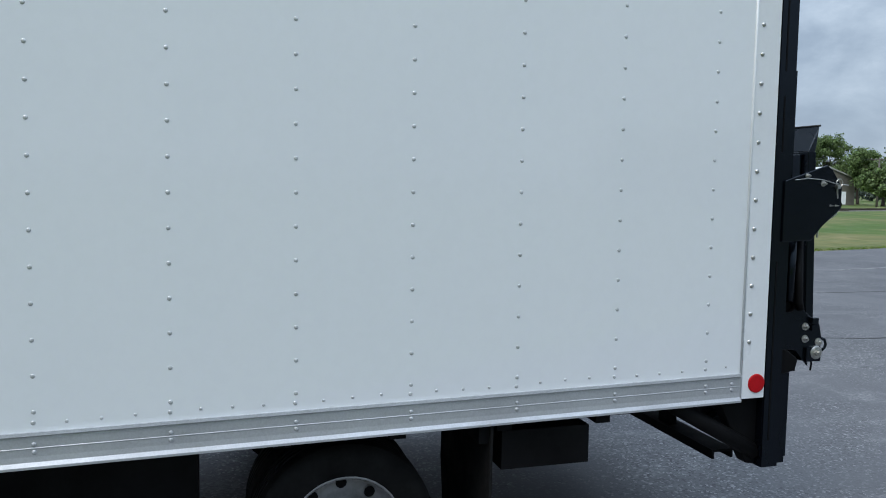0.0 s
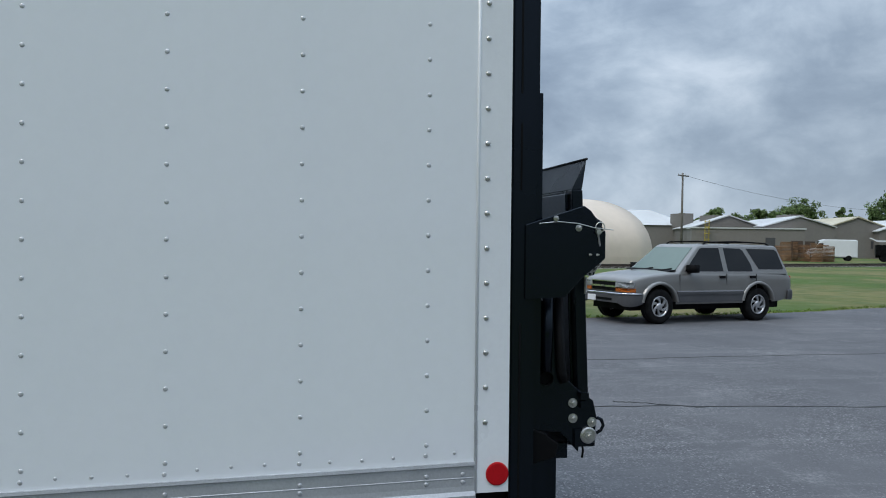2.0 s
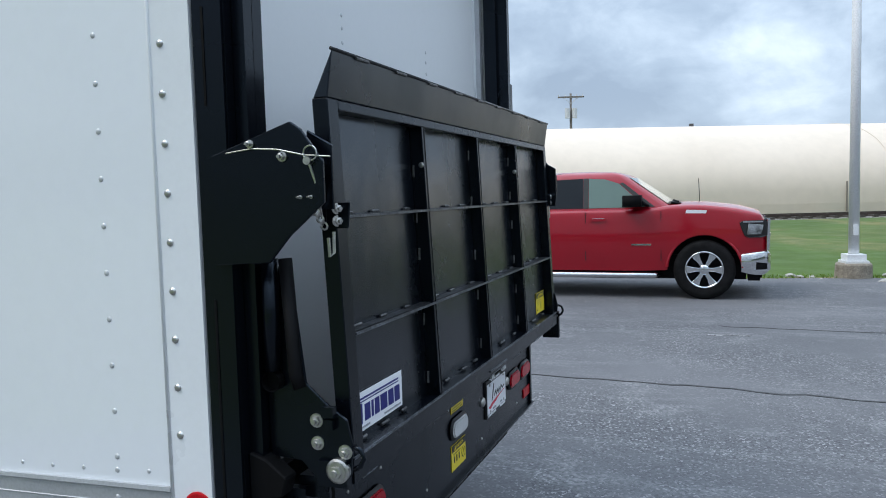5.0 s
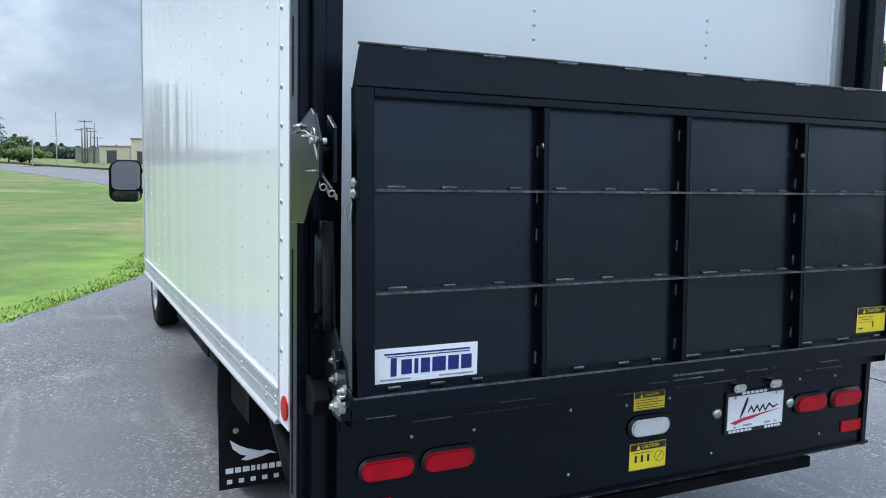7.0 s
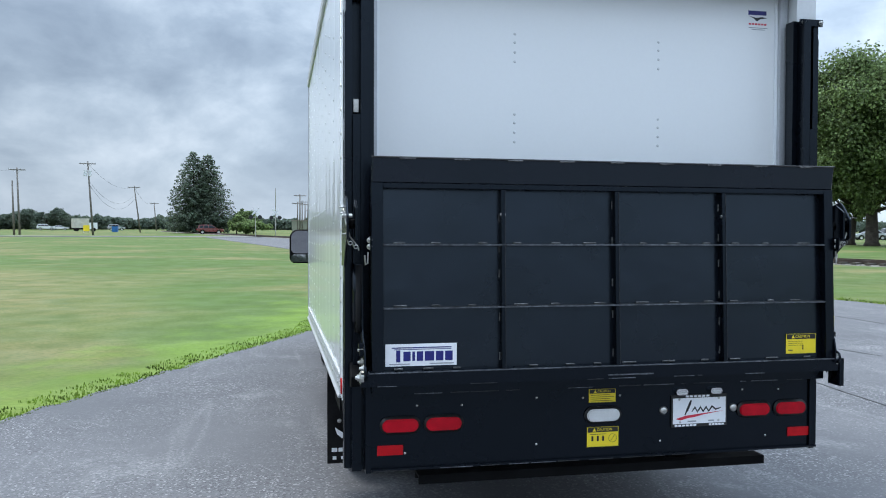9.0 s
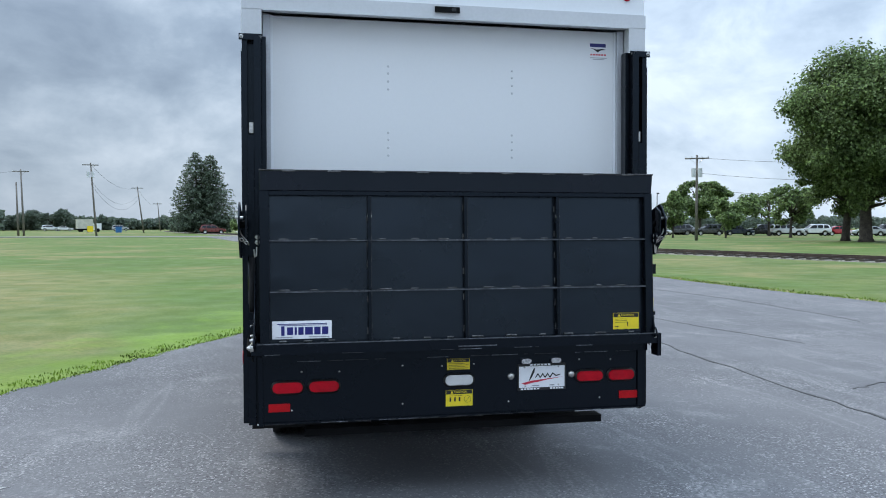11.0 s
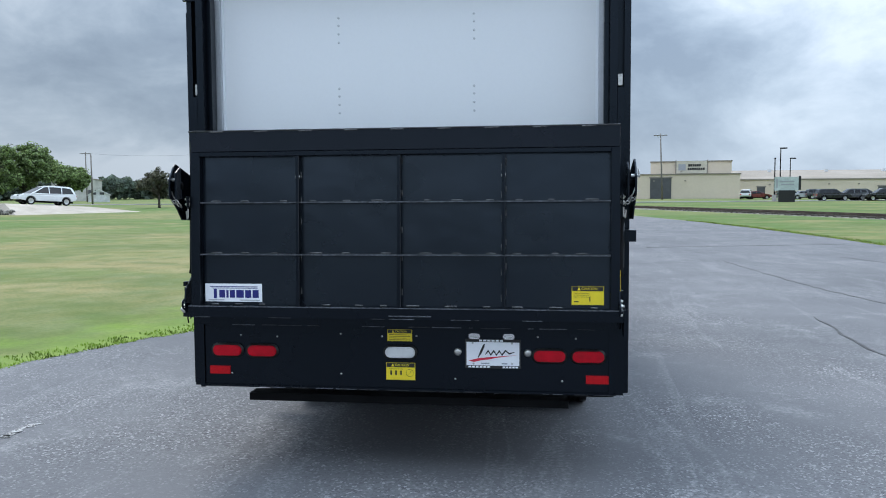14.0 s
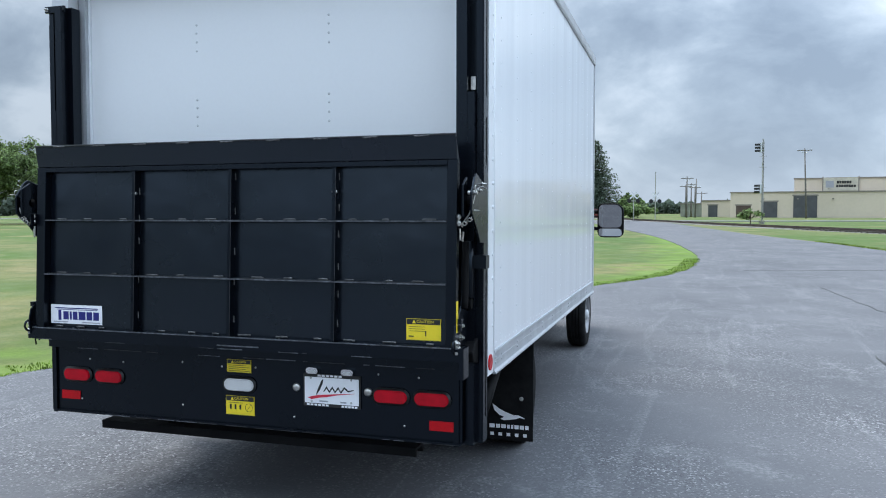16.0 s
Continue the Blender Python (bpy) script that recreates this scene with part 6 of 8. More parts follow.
crest = [bm.verts.new(q) for q in ((-6, 8, 8.7), (3.2, 8, 8.7))]
for f in ((foot[0], foot[1], crest[1], crest[0]), (foot[1], foot[2], crest[1]), (foot[2], foot[3], crest[0], crest[1]), (foot[3], foot[0], crest[0]), foot[::-1]):
    bm.faces.new(f)
part("roof", bm, SHED_ROOF, hip)
part("window", box(7.2, 8.3, -0.06, -0.002, 2.0, 3.4), DARK_DOOR, hip)
hip.matrix_world = from_side(115.5, 158, 6)
low = thing("shed_annex", "low flat-roofed grey annex before the sheds", "building", "grey sheds")
part("wall", box(-8.2, 8.2, 0, 9, -0.1, 4.3), SHED_GREY, low)
part("parapet", box(-8.35, 8.35, -0.15, 9.1, 4.302, 4.5), SHED_ROOF, low)
part("door", box(2.6, 4.0, -0.06, -0.002, 1.2, 3.0), DARK_DOOR, low)
part("door", box(6.2, 7.9, -0.06, -0.002, 0.9, 2.6), BROWN_DOOR, low)
low.matrix_world = from_side(122.8, 130, 8)
for az, d, zz in ((118.5, 158, 7.2), (120.5, 150, 6.6), (125.4, 152, 6.8)):
    x, y = polar(az, d, -3.75, 1.1)
    tagged(part("roof_unit", box(x - 2.2, x + 2.2, y - 1.2, y + 1.2, zz - 2.2, zz + 0.45, 0.05), SHED_GREY), "grey ventilation unit on a shed roof", "roof unit", "roof units")

lad = thing("caged_ladder", "yellow steel caged ladder on a shed wall", "ladder")
for dx in (-0.3, 0.3):
    part("rail", box(dx - 0.05, dx + 0.05, -0.05, 0.05, 0.3, 5.6), FENCE_YELLOW, lad)
for k in range(14):
    part("rung", box(-0.3, 0.3, -0.03, 0.03, 0.6 + 0.36 * k, 0.66 + 0.36 * k), FENCE_YELLOW, lad)
for k in range(4):
    ringp = [(0.42 * math.cos(a), -0.42 + 0.42 * math.sin(a), 2.6 + 0.9 * k) for a in [2 * math.pi * j / 12 for j in range(13)]]
    part("hoop", add_tube(bmesh.new(), ringp, 0.04, 5), FENCE_YELLOW, lad)
lad.matrix_world = from_side(120.2, 128.6, 8)

# pallet stacks by the sheds
SLAT = bpy.data.meshes.new("board")
bm = box(-0.6, 0.6, -0.05, 0.05, -0.011, 0.011)
bm.to_mesh(SLAT)
bm.free()
SLAT.materials.append(PALLET)


def pallet_stack(n, at):
    st = thing("pallet_stack", "stack of weathered wooden pallets on the ground", "pallets", "pallet stacks")
    for k in range(n):
        z = 0.15 * k
        pl = part("pallet", box(-0.6, 0.6, -0.5, 0.5, z + 0.02, z + 0.11), PALLET, st)
        for j in range(3):
            b = new("board", SLAT)
            b.parent = pl
            b.matrix_basis = pose(0, -0.45 + 0.45 * j, z + 0.128)
    st.matrix_world = at


rn = random.Random(12)
for k in range(9):
    az = 124.9 + 0.36 * k
    pallet_stack(rn.choice((13, 14, 15, 12)), from_side(az, 100 + rn.uniform(-1, 3), rn.uniform(-8, 8)))

# tan warehouses in the north
def wall_block(name, label, p0, p1, depth, high, wall, roof, doors=(), group=""):
    """A flat-roofed block whose front runs from p0 to p1. doors: (place along 0..1, width, height, material)."""
    b = thing(name, label, "building", group)
    v = Vector((p1[0] - p0[0], p1[1] - p0[1]))
    ln = v.length
    part("wall", box(0, ln, 0, depth, -0.2, high), wall, b)
    part("parapet", box(-0.15, ln + 0.15, -0.15, depth + 0.15, high + 0.002, high + 0.22), roof, b)
    for u, dw, dh, m in doors:
        x = u * ln
        dr = part("door", box(x - dw / 2, x + dw / 2, -0.08, -0.003, 0, dh), m, b)
        part("door_frame", box(x - dw / 2 - 0.2, x + dw / 2 + 0.2, -0.12, -0.085, dh, dh + 0.25), TAN_ROOF, dr)
    for k in range(1, int(ln / 6)):
        part("wall_lamp", box(6 * k - 0.15, 6 * k + 0.15, -0.25, -0.003, high * 0.72, high * 0.72 + 0.25), TAN_ROOF, b)
    b.matrix_world = pose(p0[0], p0[1], 0, 0, 0, math.degrees(math.atan2(v.y, v.x)))
    return b


def px(az, d):
    return polar(az, d, 1.456, -3.92)


wall_block("warehouse", "long tan warehouse with dark shutters", px(3.16, 165), px(13.0, 165), 30, 4.75, TAN, TAN_ROOF, ((0.085, 2.7, 2.3, BROWN_DOOR), (0.25, 2.8, 3.0, DARK_DOOR), (0.47, 4.1, 4.1, DARK_DOOR)), "tan warehouses")
up = wall_block("warehouse_upper", "raised tan upper storey with a pale sign panel", px(7.1, 169), px(12.44, 169), 20, 7.4, TAN, TAN_ROOF, (), "tan warehouses")
part("sign_panel", box(5.1, 11.0, -0.25, -0.01, 5.1, 7.55), material("sign_panel", (0.62, 0.57, 0.45), rough=0.7), up)
bars(up, "sign_mark", INK_BLACK, [(7.4 + 0.42 * k, 7.75 + 0.42 * k, 6.45, 6.95) for k in range(6)] + [(7.3 + 0.42 * k, 7.65 + 0.42 * k, 5.75, 6.2) for k in range(8)], -0.26, 0.02)
bars(up, "sign_mark", INK_GREY, [(5.5, 6.9, 5.7, 7.0)], -0.26, 0.02)
for u in (5.0, 11.1):
    part("corner_line", box(u - 0.1, u + 0.1, -0.28, -0.01, 4.9, 7.8), TAN_ROOF, up)
wall_block("warehouse", "long low tan warehouse behind parked cars", px(13.0, 178), px(26.6, 196), 6, 3.7, TAN, TAN_ROOF, ((0.09, 1.6, 2.2, DARK_DOOR), (0.60, 1.6, 2.2, DARK_DOOR)), "tan warehouses")
rf = thing("warehouse_roof", "low sloped grey-tan warehouse roof", "building", "tan warehouses")
ra, rb = Vector(px(13.0, 181)), Vector(px(26.4, 199))
part("roof", prism([(0, 0, 3.6), (0, 1.0, 4.1), (0, 26, 6.4), (0, 50, 4.2), (0, 50, -0.1), (0, 0, -0.1)], ((rb - ra).length, 0, 0)), TAN_ROOF, rf)
for k in range(3):
    part("roof_vent", box(12 + 13 * k, 12.7 + 13 * k, 20, 20.8, 5.5, 6.5, 0.05), GREY_FRAME, rf)
rf.matrix_world = pose(ra.x, ra.y, 0, 0, 0, math.degrees(math.atan2(rb.y - ra.y, rb.x - ra.x)))
wall_block("warehouse", "low tan shed at the end of the row", px(1.3, 176), px(3.16, 172), 20, 3.3, TAN, TAN_ROOF, ((0.4, 2.2, 2.4, DARK_DOOR),), "tan warehouses")
wall_block("warehouse", "low grey-green shed at the end of the row", px(-0.1, 182), px(1.3, 180), 16, 2.7, material("sage_wall", (0.30, 0.31, 0.25), rough=0.8), TAN_ROOF, (), "tan warehouses")
def from_tail(az, d, extra=0.0):
    x, y = polar(az, d, 0.78, -4.33)
    return pose(x, y, 0, 0, 0, -az + extra)


shed("house", "small white gabled house beyond the field", 4.4, 5, 1.5, 2.6, material("white_siding", (0.68, 0.68, 0.66), rough=0.7), SHED_ROOF, from_tail(-30.8, 190), ((-1.0, 0.9, -0.5, DARK_DOOR), (0.6, 0.9, -0.5, DARK_DOOR)))
shed("barn", "large cream barn beyond the field", 11.5, 12, 5.2, 5.9, material("cream_siding", (0.55, 0.53, 0.48), rough=0.7), TAN_ROOF, from_tail(-32.1, 220), ((3, 1, -1.2, DARK_DOOR), (4.6, 1, -1.2, DARK_DOOR)))


# ---- poles, masts, signals ----
def utility_pole(x, y, h, label, arms=1, transformer=False, turn=0.0, lean=(0, 0), light=False):
    p = thing("utility_pole", label, "utility pole", "utility poles")
    part("pole", add_tube(bmesh.new(), [(0, 0, -0.1), (lean[0] * 0.5, lean[1] * 0.5, h * 0.5), (lean[0], lean[1], h)], [0.17, 0.14, 0.10], 10), POLE_WOOD, p, smooth=True)
    for k in range(arms):
        z = h - 0.35 - 0.9 * k
        arm = part("crossarm", box(lean[0] - 1.2, lean[0] + 1.2, lean[1] - 0.15, lean[1] - 0.06, z - 0.07, z + 0.07), POLE_WOOD, p)
        for dx in (-1.1, -0.5, 0.5, 1.1):
            part("insulator", cyl((lean[0] + dx, lean[1] - 0.1, z + 0.07), (lean[0] + dx, lean[1] - 0.1, z + 0.24), 0.05, 0.035, 8), GREY_FRAME, arm)
        for s in (-1, 1):
            part("arm_brace", add_tube(bmesh.new(), [(lean[0] + s * 0.65, lean[1] - 0.1, z - 0.07), (lean[0], lean[1] - 0.12, z - 0.6)], 0.02, 5), STEEL, p)
    if transformer:
        for dx in (-0.32, 0.32):
            part("transformer", cyl((lean[0] + dx, lean[1] - 0.3, h - 2.3), (lean[0] + dx, lean[1] - 0.3, h - 1.4), 0.24, n=14), GREY_FRAME, p, "grey pole transformer", smooth=False)
    if light:
        part("lamp_arm", add_tube(bmesh.new(), [(0, 0, h - 0.6), (1.4, 0, h - 0.1), (2.6, 0, h)], 0.06, 7), WHITE_POLE, p)
        part("lamp_head", box(2.3, 3.2, -0.18, 0.18, h - 0.12, h + 0.06, 0.04), WHITE_POLE, p)
    p.matrix_world = pose(x, y, 0, 0, 0, turn)
    return Vector((x + lean[0], y + lean[1], h - 0.25))


def wire(a, b, sag, r=0.018):
    pts = []
    for k in range(13):
        t = k / 12
        q = a.lerp(b, t)
        pts.append((q.x, q.y, q.z - sag * 4 * t * (1 - t)))
    tagged(part("overhead_wire", add_tube(bmesh.new(), pts, r, 4), INK_BLACK), "thin dark overhead wire between poles", "wire", "overhead wires")


tops = []
for x, y, h, arms, tr, lean in ((-30.0, 128.0, 11.4, 1, True, (-0.7, 0)), (-41.1, 130.0, 10.4, 1, False, (-0.3, 0)), (-41.9, 130.0, 8.4, 0, False, (-0.2, 0)), (-30.2, 172, 9.8, 1, False, (-1.2, 0)), (-36.0, 234, 8.1, 1, False, (-0.6, 0)), (-100, 160, 11, 1, False, (0, 0)), (2.4, 155.8, 7.9, 1, False, (0, 0)), (4.0, 160, 7.6, 0, False, (0.2, 0))):
    tops.append(utility_pole(x, y, h, "weathered wooden utility pole beside the road", arms, tr, 8, lean))
wire(tops[0], tops[3], 1.6)
wire(tops[3], tops[4], 1.6)
wire(tops[1], tops[5], 1.2)
wire(tops[0] - Vector((0, 0, 2.5)), tops[3] - Vector((0, 0, 1.8)), 2.6)
wire(tops[0] - Vector((0, 0, 3.0)), tops[3] - Vector((0, 0, 2.6)), 3.0)
e1 = utility_pole(*polar(28.7, 86), 8.9, "wooden utility pole with transformer by the car park", 1, True, -30)
e2 = utility_pole(*polar(52, 90), 9.4, "wooden utility pole beyond the track", 1, False, -40)
utility_pole(*polar(7.88, 150, 1.456, -3.92), 12.0, "leaning wooden utility pole by the warehouse", 1, False, -8, (-0.45, 0))
wire(e1, e2, 1.2)
wire(e1 - Vector((0, 0, 1.6)), e2 - Vector((0, 0, 1.8)), 1.3)
wire(e1 - Vector((0, 0, 3.2)), e2 - Vector((0, 0, 3.4)), 1.4)
s1 = utility_pole(84.4, -46.9, 10.4, "wooden utility pole by the grey sheds", 1, False, -60)
utility_pole(71, 12.6, 10.6, "wooden utility pole with two transformers behind the hall", 1, True, -75)
s3 = utility_pole(*polar(134.6, 128), 7.4, "wooden utility pole beside the sheds", 1, False, 40)
wire(s1, s3, 1.6)
for az, d, h in ((0.25, 172, 6.7), (0.6, 178, 7.2), (0.84, 185, 6.8), (1.27, 190, 5.6), (2.36, 200, 3.9)):
    utility_pole(*polar(az, d, 1.456, -3.92), h, "distant wooden utility pole", 1 if h < 9.5 else 0, False, 5)
utility_pole(*polar(-40.2, 92, 0.8, -4.3), 5.4, "grey street lamp pole at the field's edge", 0, False, 0, (0, 0), True)
utility_pole(*polar(-31.2, 150, 0.78, -4.33), 8.6, "thin wooden pole by the white house", 0)


def lamp_mast(az, d, h, head=0.9):
    p = thing("street_lamp", "tall dark car park lamp mast", "street lamp", "car park lamps")
    part("mast", cyl((0, 0, 0), (0, 0, h), 0.10, 0.07, 10), BLACK_MATTE, p)
    part("foot", cyl((0, 0, 0), (0, 0, 0.9), 0.32, n=12), CONCRETE, p)
    part("lamp_head", box(-0.1, head, -0.2, 0.2, h - 0.05, h + 0.14, 0.03), BLACK_MATTE, p)
    p.matrix_world = at_polar(az, d, -az, 0, 1.5)


lamp_mast(15.4, 128.5, 7.75)
lamp_mast(16.04, 150, 7.0)
lamp_mast(15.05, 124, 6.1, 0.15)
lamp_mast(25.7, 150, 7.4, 0.4)

# lit sign board by the car park, its message only as bars
sg = thing("sign_board", "pale sign board on a dark plinth", "sign")
part("plinth", box(-1.0, 1.0, -0.35, 0.35, 0, 1.55, 0.03), INK_BLACK, sg)
pn = part("panel", box(-1.5, 1.4, -0.25, 0.25, 1.5, 3.3, 0.03), material("sign_face", (0.55, 0.62, 0.60), rough=0.4), sg)
bars(pn, "sign_bar", INK_GREY, [(-0.9, 0.9, 2.6, 2.8), (-0.7, 0.9, 2.2, 2.4), (-1.3, -1.1, 1.9, 3.0)], -0.25, 0.01)
part("side_box", box(1.4, 1.7, -0.25, 0.25, 1.6, 3.4, 0.03), INK_BLACK, sg)
sg.matrix_world = pose(32.3, 105, 0, 0, 0, -14)

# railway signal mast
sm = thing("railway_signal", "slender grey railway signal mast with two lamp heads", "railway signal")
part("mast", cyl((0, 0, 0), (0, 0, 9.3), 0.10, 0.08, 10), STEEL, sm)
part("foot", cyl((0, 0, 0), (0, 0, 0.35), 0.28, n=12), CONCRETE, sm)
for z in (8.35, 3.85):
    hd = part("signal_head", box(-0.26, -0.08, -0.22, 0.22, z - 0.52, z + 0.52, 0.05), GREY_FRAME, sm, "black three-lamp signal head")
    for k in range(3):
        part("hood", cyl((-0.24, 0, z - 0.34 + 0.34 * k), (-0.85, 0, z - 0.34 + 0.34 * k), 0.13, 0.12, 14), INK_BLACK, hd)
for z in (6.2, 7.4, 4.0):
    part("step_bar", box(-0.4, 0.4, -0.04, 0.04, z - 0.03, z + 0.03), STEEL, sm)
part("ladder", box(0.1, 0.14, -0.2, 0.2, 0.5, 9.2), STEEL, sm)
sm.matrix_world = pose(10.2, 90, 0, 0, 0, -5)
leafy_tree(77, 1.6, 1.1, 0.2, 0.05, 900, 0.09, LEAF, "small green bush at the signal's foot", pose(9.0, 89.6, -0.02))

# level-crossing flashers
for x, y in ((-2.14, 118.2), (-4.9, 112.0)):
    cf = thing("crossing_signal", "level-crossing mast with crossed boards and two dark lamps", "crossing signal", "crossing signals")
    part("mast", cyl((0, 0, 0), (0, 0, 7.2 if y > 115 else 3.6), 0.07, n=8), STEEL, cf)
    for a in (45, -45):
        bd = part("crossed_board", box(-0.7, 0.7, -0.05, -0.02, -0.1, 0.1), WHITE_POLE, cf)
        bd.matrix_basis = pose(0, -0.05 if a > 0 else -0.09, 3.6, 0, a, 0)
    part("lamp_bar", box(-0.75, 0.75, -0.05, 0.05, 2.75, 2.85), STEEL, cf)
    for s in (-1, 1):
        part("lamp_disc", cyl((s * 0.6, -0.06, 2.8), (s * 0.6, -0.30, 2.8), 0.30, n=16), INK_BLACK, cf)
    cf.matrix_world = pose(x, y, 0)

# white lamp standard at the edge of the lot
lp = thing("lamp_standard", "white steel lamp standard on a round concrete base", "lamp post")
part("base", add_lathe(bmesh.new(), [(0, 0), (0.30, 0), (0.29, 0.24), (0.27, 0.27), (0, 0.27)], Matrix(), 28), material("tan_concrete", (0.40, 0.345, 0.27), rough=0.9, vary=0.2, scale=6, fine=0.15, fine_scale=60, bump=0.3), lp)
part("base_plate", box(-0.19, 0.19, -0.19, 0.19, 0.271, 0.31, 0.008), WHITE_POLE, lp)
part("base_cover", box(-0.155, 0.155, -0.155, 0.155, 0.311, 0.42, 0.03), WHITE_POLE, lp)
part("shaft", cyl((0, 0, 0.42), (0, 0, 6.75), 0.088, 0.066, 20), WHITE_POLE, lp, smooth=True)
part("hand_hole", box(-0.10, -0.078, -0.04, 0.04, 0.75, 0.92, 0.004), WHITE_POLE, lp)
part("bracket", box(-0.04, 0.04, -0.45, 0.45, 6.42, 6.50), WHITE_POLE, lp)
for s in (-1, 1):
    hd = part("lamp_head", box(-0.25, 0.25, min(s * 0.18, s * 0.92), max(s * 0.18, s * 0.92), 6.32, 6.62, 0.02), WHITE_POLE, lp, "box-shaped white lamp head")
    part("lens", box(-0.20, 0.20, min(s * 0.24, s * 0.86), max(s * 0.24, s * 0.86), 6.30, 6.319), CLEAR_LENS, hd)
lp.matrix_world = pose(12.42, -3.14, -0.02, 0, 0, 12)
rn = random.Random(7)
for k in range(9):
    a, d = rn.uniform(0, 6.28), rn.uniform(0.4, 0.75)
    bm = bmesh.new()
    bmesh.ops.create_icosphere(bm, subdivisions=1, radius=rn.uniform(0.04, 0.10))
    for v in bm.verts:
        v.co *= rn.uniform(0.7, 1.2)
        v.co.z *= 0.5
    st = part("stone", bm, CONCRETE)
    tagged(st, "loose broken stone at the lamp's base", "stone", "stones at the lamp base")
    st.matrix_world = pose(12.42 + d * math.cos(a), -3.14 + d * math.sin(a) * 1.6, 0.0)

# ---- vehicles ----
def arch(cx, cz, r, z0, n=10):
    """Points over a wheel, from its front foot to its rear foot, at the sill's height z0."""
    a0 = math.asin((z0 - cz) / r)
    return [(cx + r * math.cos(a), cz + r * math.sin(a)) for a in [a0 + (math.pi - 2 * a0) * k / n for k in range(n + 1)]]


def curve_at(pts):
    """A smooth height by place from a few (x, z) stations."""
    xs, zs = [p[0] for p in pts], [p[1] for p in pts]

    def f(x):
        if x <= xs[0]:
            return zs[0]
        for i in range(len(xs) - 1):
            if x <= xs[i + 1]:
                u = (x - xs[i]) / (xs[i + 1] - xs[i])
                h = xs[i + 1] - xs[i]
                m0 = (zs[i + 1] - zs[i - 1]) / (xs[i + 1] - xs[i - 1]) if i > 0 else (zs[i + 1] - zs[i]) / h
                m1 = (zs[i + 2] - zs[i]) / (xs[i + 2] - xs[i]) if i + 2 < len(xs) else (zs[i + 1] - zs[i]) / h
                return (2 * u ** 3 - 3 * u * u + 1) * zs[i] + (u ** 3 - 2 * u * u + u) * h * m0 + (3 * u * u - 2 * u ** 3) * zs[i + 1] + (u ** 3 - u * u) * h * m1
        return zs[-1]
    return f


def grid_body(parent, name, mat, label, top, sill, plan, wheels, wheel_r, wheel_z, bulge=0.03, waist=0.55, shoulder=0.07, crown=0.03):
    """A car's lower body: top, sill and half width as smooth curves along its length, open wheel arches, swelling flanks and a crowned top."""
    ft, fs, fp = curve_at(top), curve_at(sill), curve_at(plan)
    x0, x1 = top[0][0], top[-1][0]
    xs = {round(x0 + (x1 - x0) * k / 70, 4) for k in range(71)}
    for c in wheels:
        xs |= {round(c + wheel_r * math.cos(math.pi * k / 18), 4) for k in range(19)} | {round(c + s * (wheel_r + 0.004), 4) for s in (-1, 1)}
    xs = sorted(x for x in xs if x0 <= x <= x1)
    rows = [0.0, 0.12, 0.26, 0.4, 0.54, 0.68, 0.8, 0.88, 0.94, 0.98, 1.0]
    bm = bmesh.new()
    grid = []
    for x in xs:
        zt, zb, w = ft(x), fs(x), fp(x)
        for c in wheels:
            if abs(x - c) <= wheel_r:
                zb = max(zb, wheel_z + math.sqrt(max(0.0, wheel_r ** 2 - (x - c) ** 2)))
        zb = min(zb, zt - 0.03)
        base = fs(x)
        line = []
        for f in rows:
            z = zb + (zt - zb) * f
            g = (z - base) / max(0.05, zt - base)
            y = w - bulge * ((g - waist) / 0.55) ** 2
            if z > zt - shoulder:
                q = (z - (zt - shoulder)) / shoulder
                y -= shoulder * 0.9 * (1 - math.sqrt(max(0.0, 1 - q * q)))
            line.append((y, z))
        y1 = line[-1][0]
        full = [(-y, z) for y, z in line] + [(-y1 + 2 * y1 * k / 8, zt + crown * (1 - (2 * k / 8 - 1) ** 2)) for k in range(1, 8)] + [(y, z) for y, z in line[::-1]]
        grid.append([bm.verts.new((x, y, z)) for y, z in full])
    for a, b in zip(grid, grid[1:]):
        for k in range(len(a) - 1):
            bm.faces.new((a[k], a[k + 1], b[k + 1], b[k]))
    bm.faces.new(grid[0])
    bm.faces.new(grid[-1][::-1])
    ob = part(name, bm, mat, parent, label)
    for p in ob.data.polygons:
        p.use_smooth = len(p.vertices) == 4
    return ob


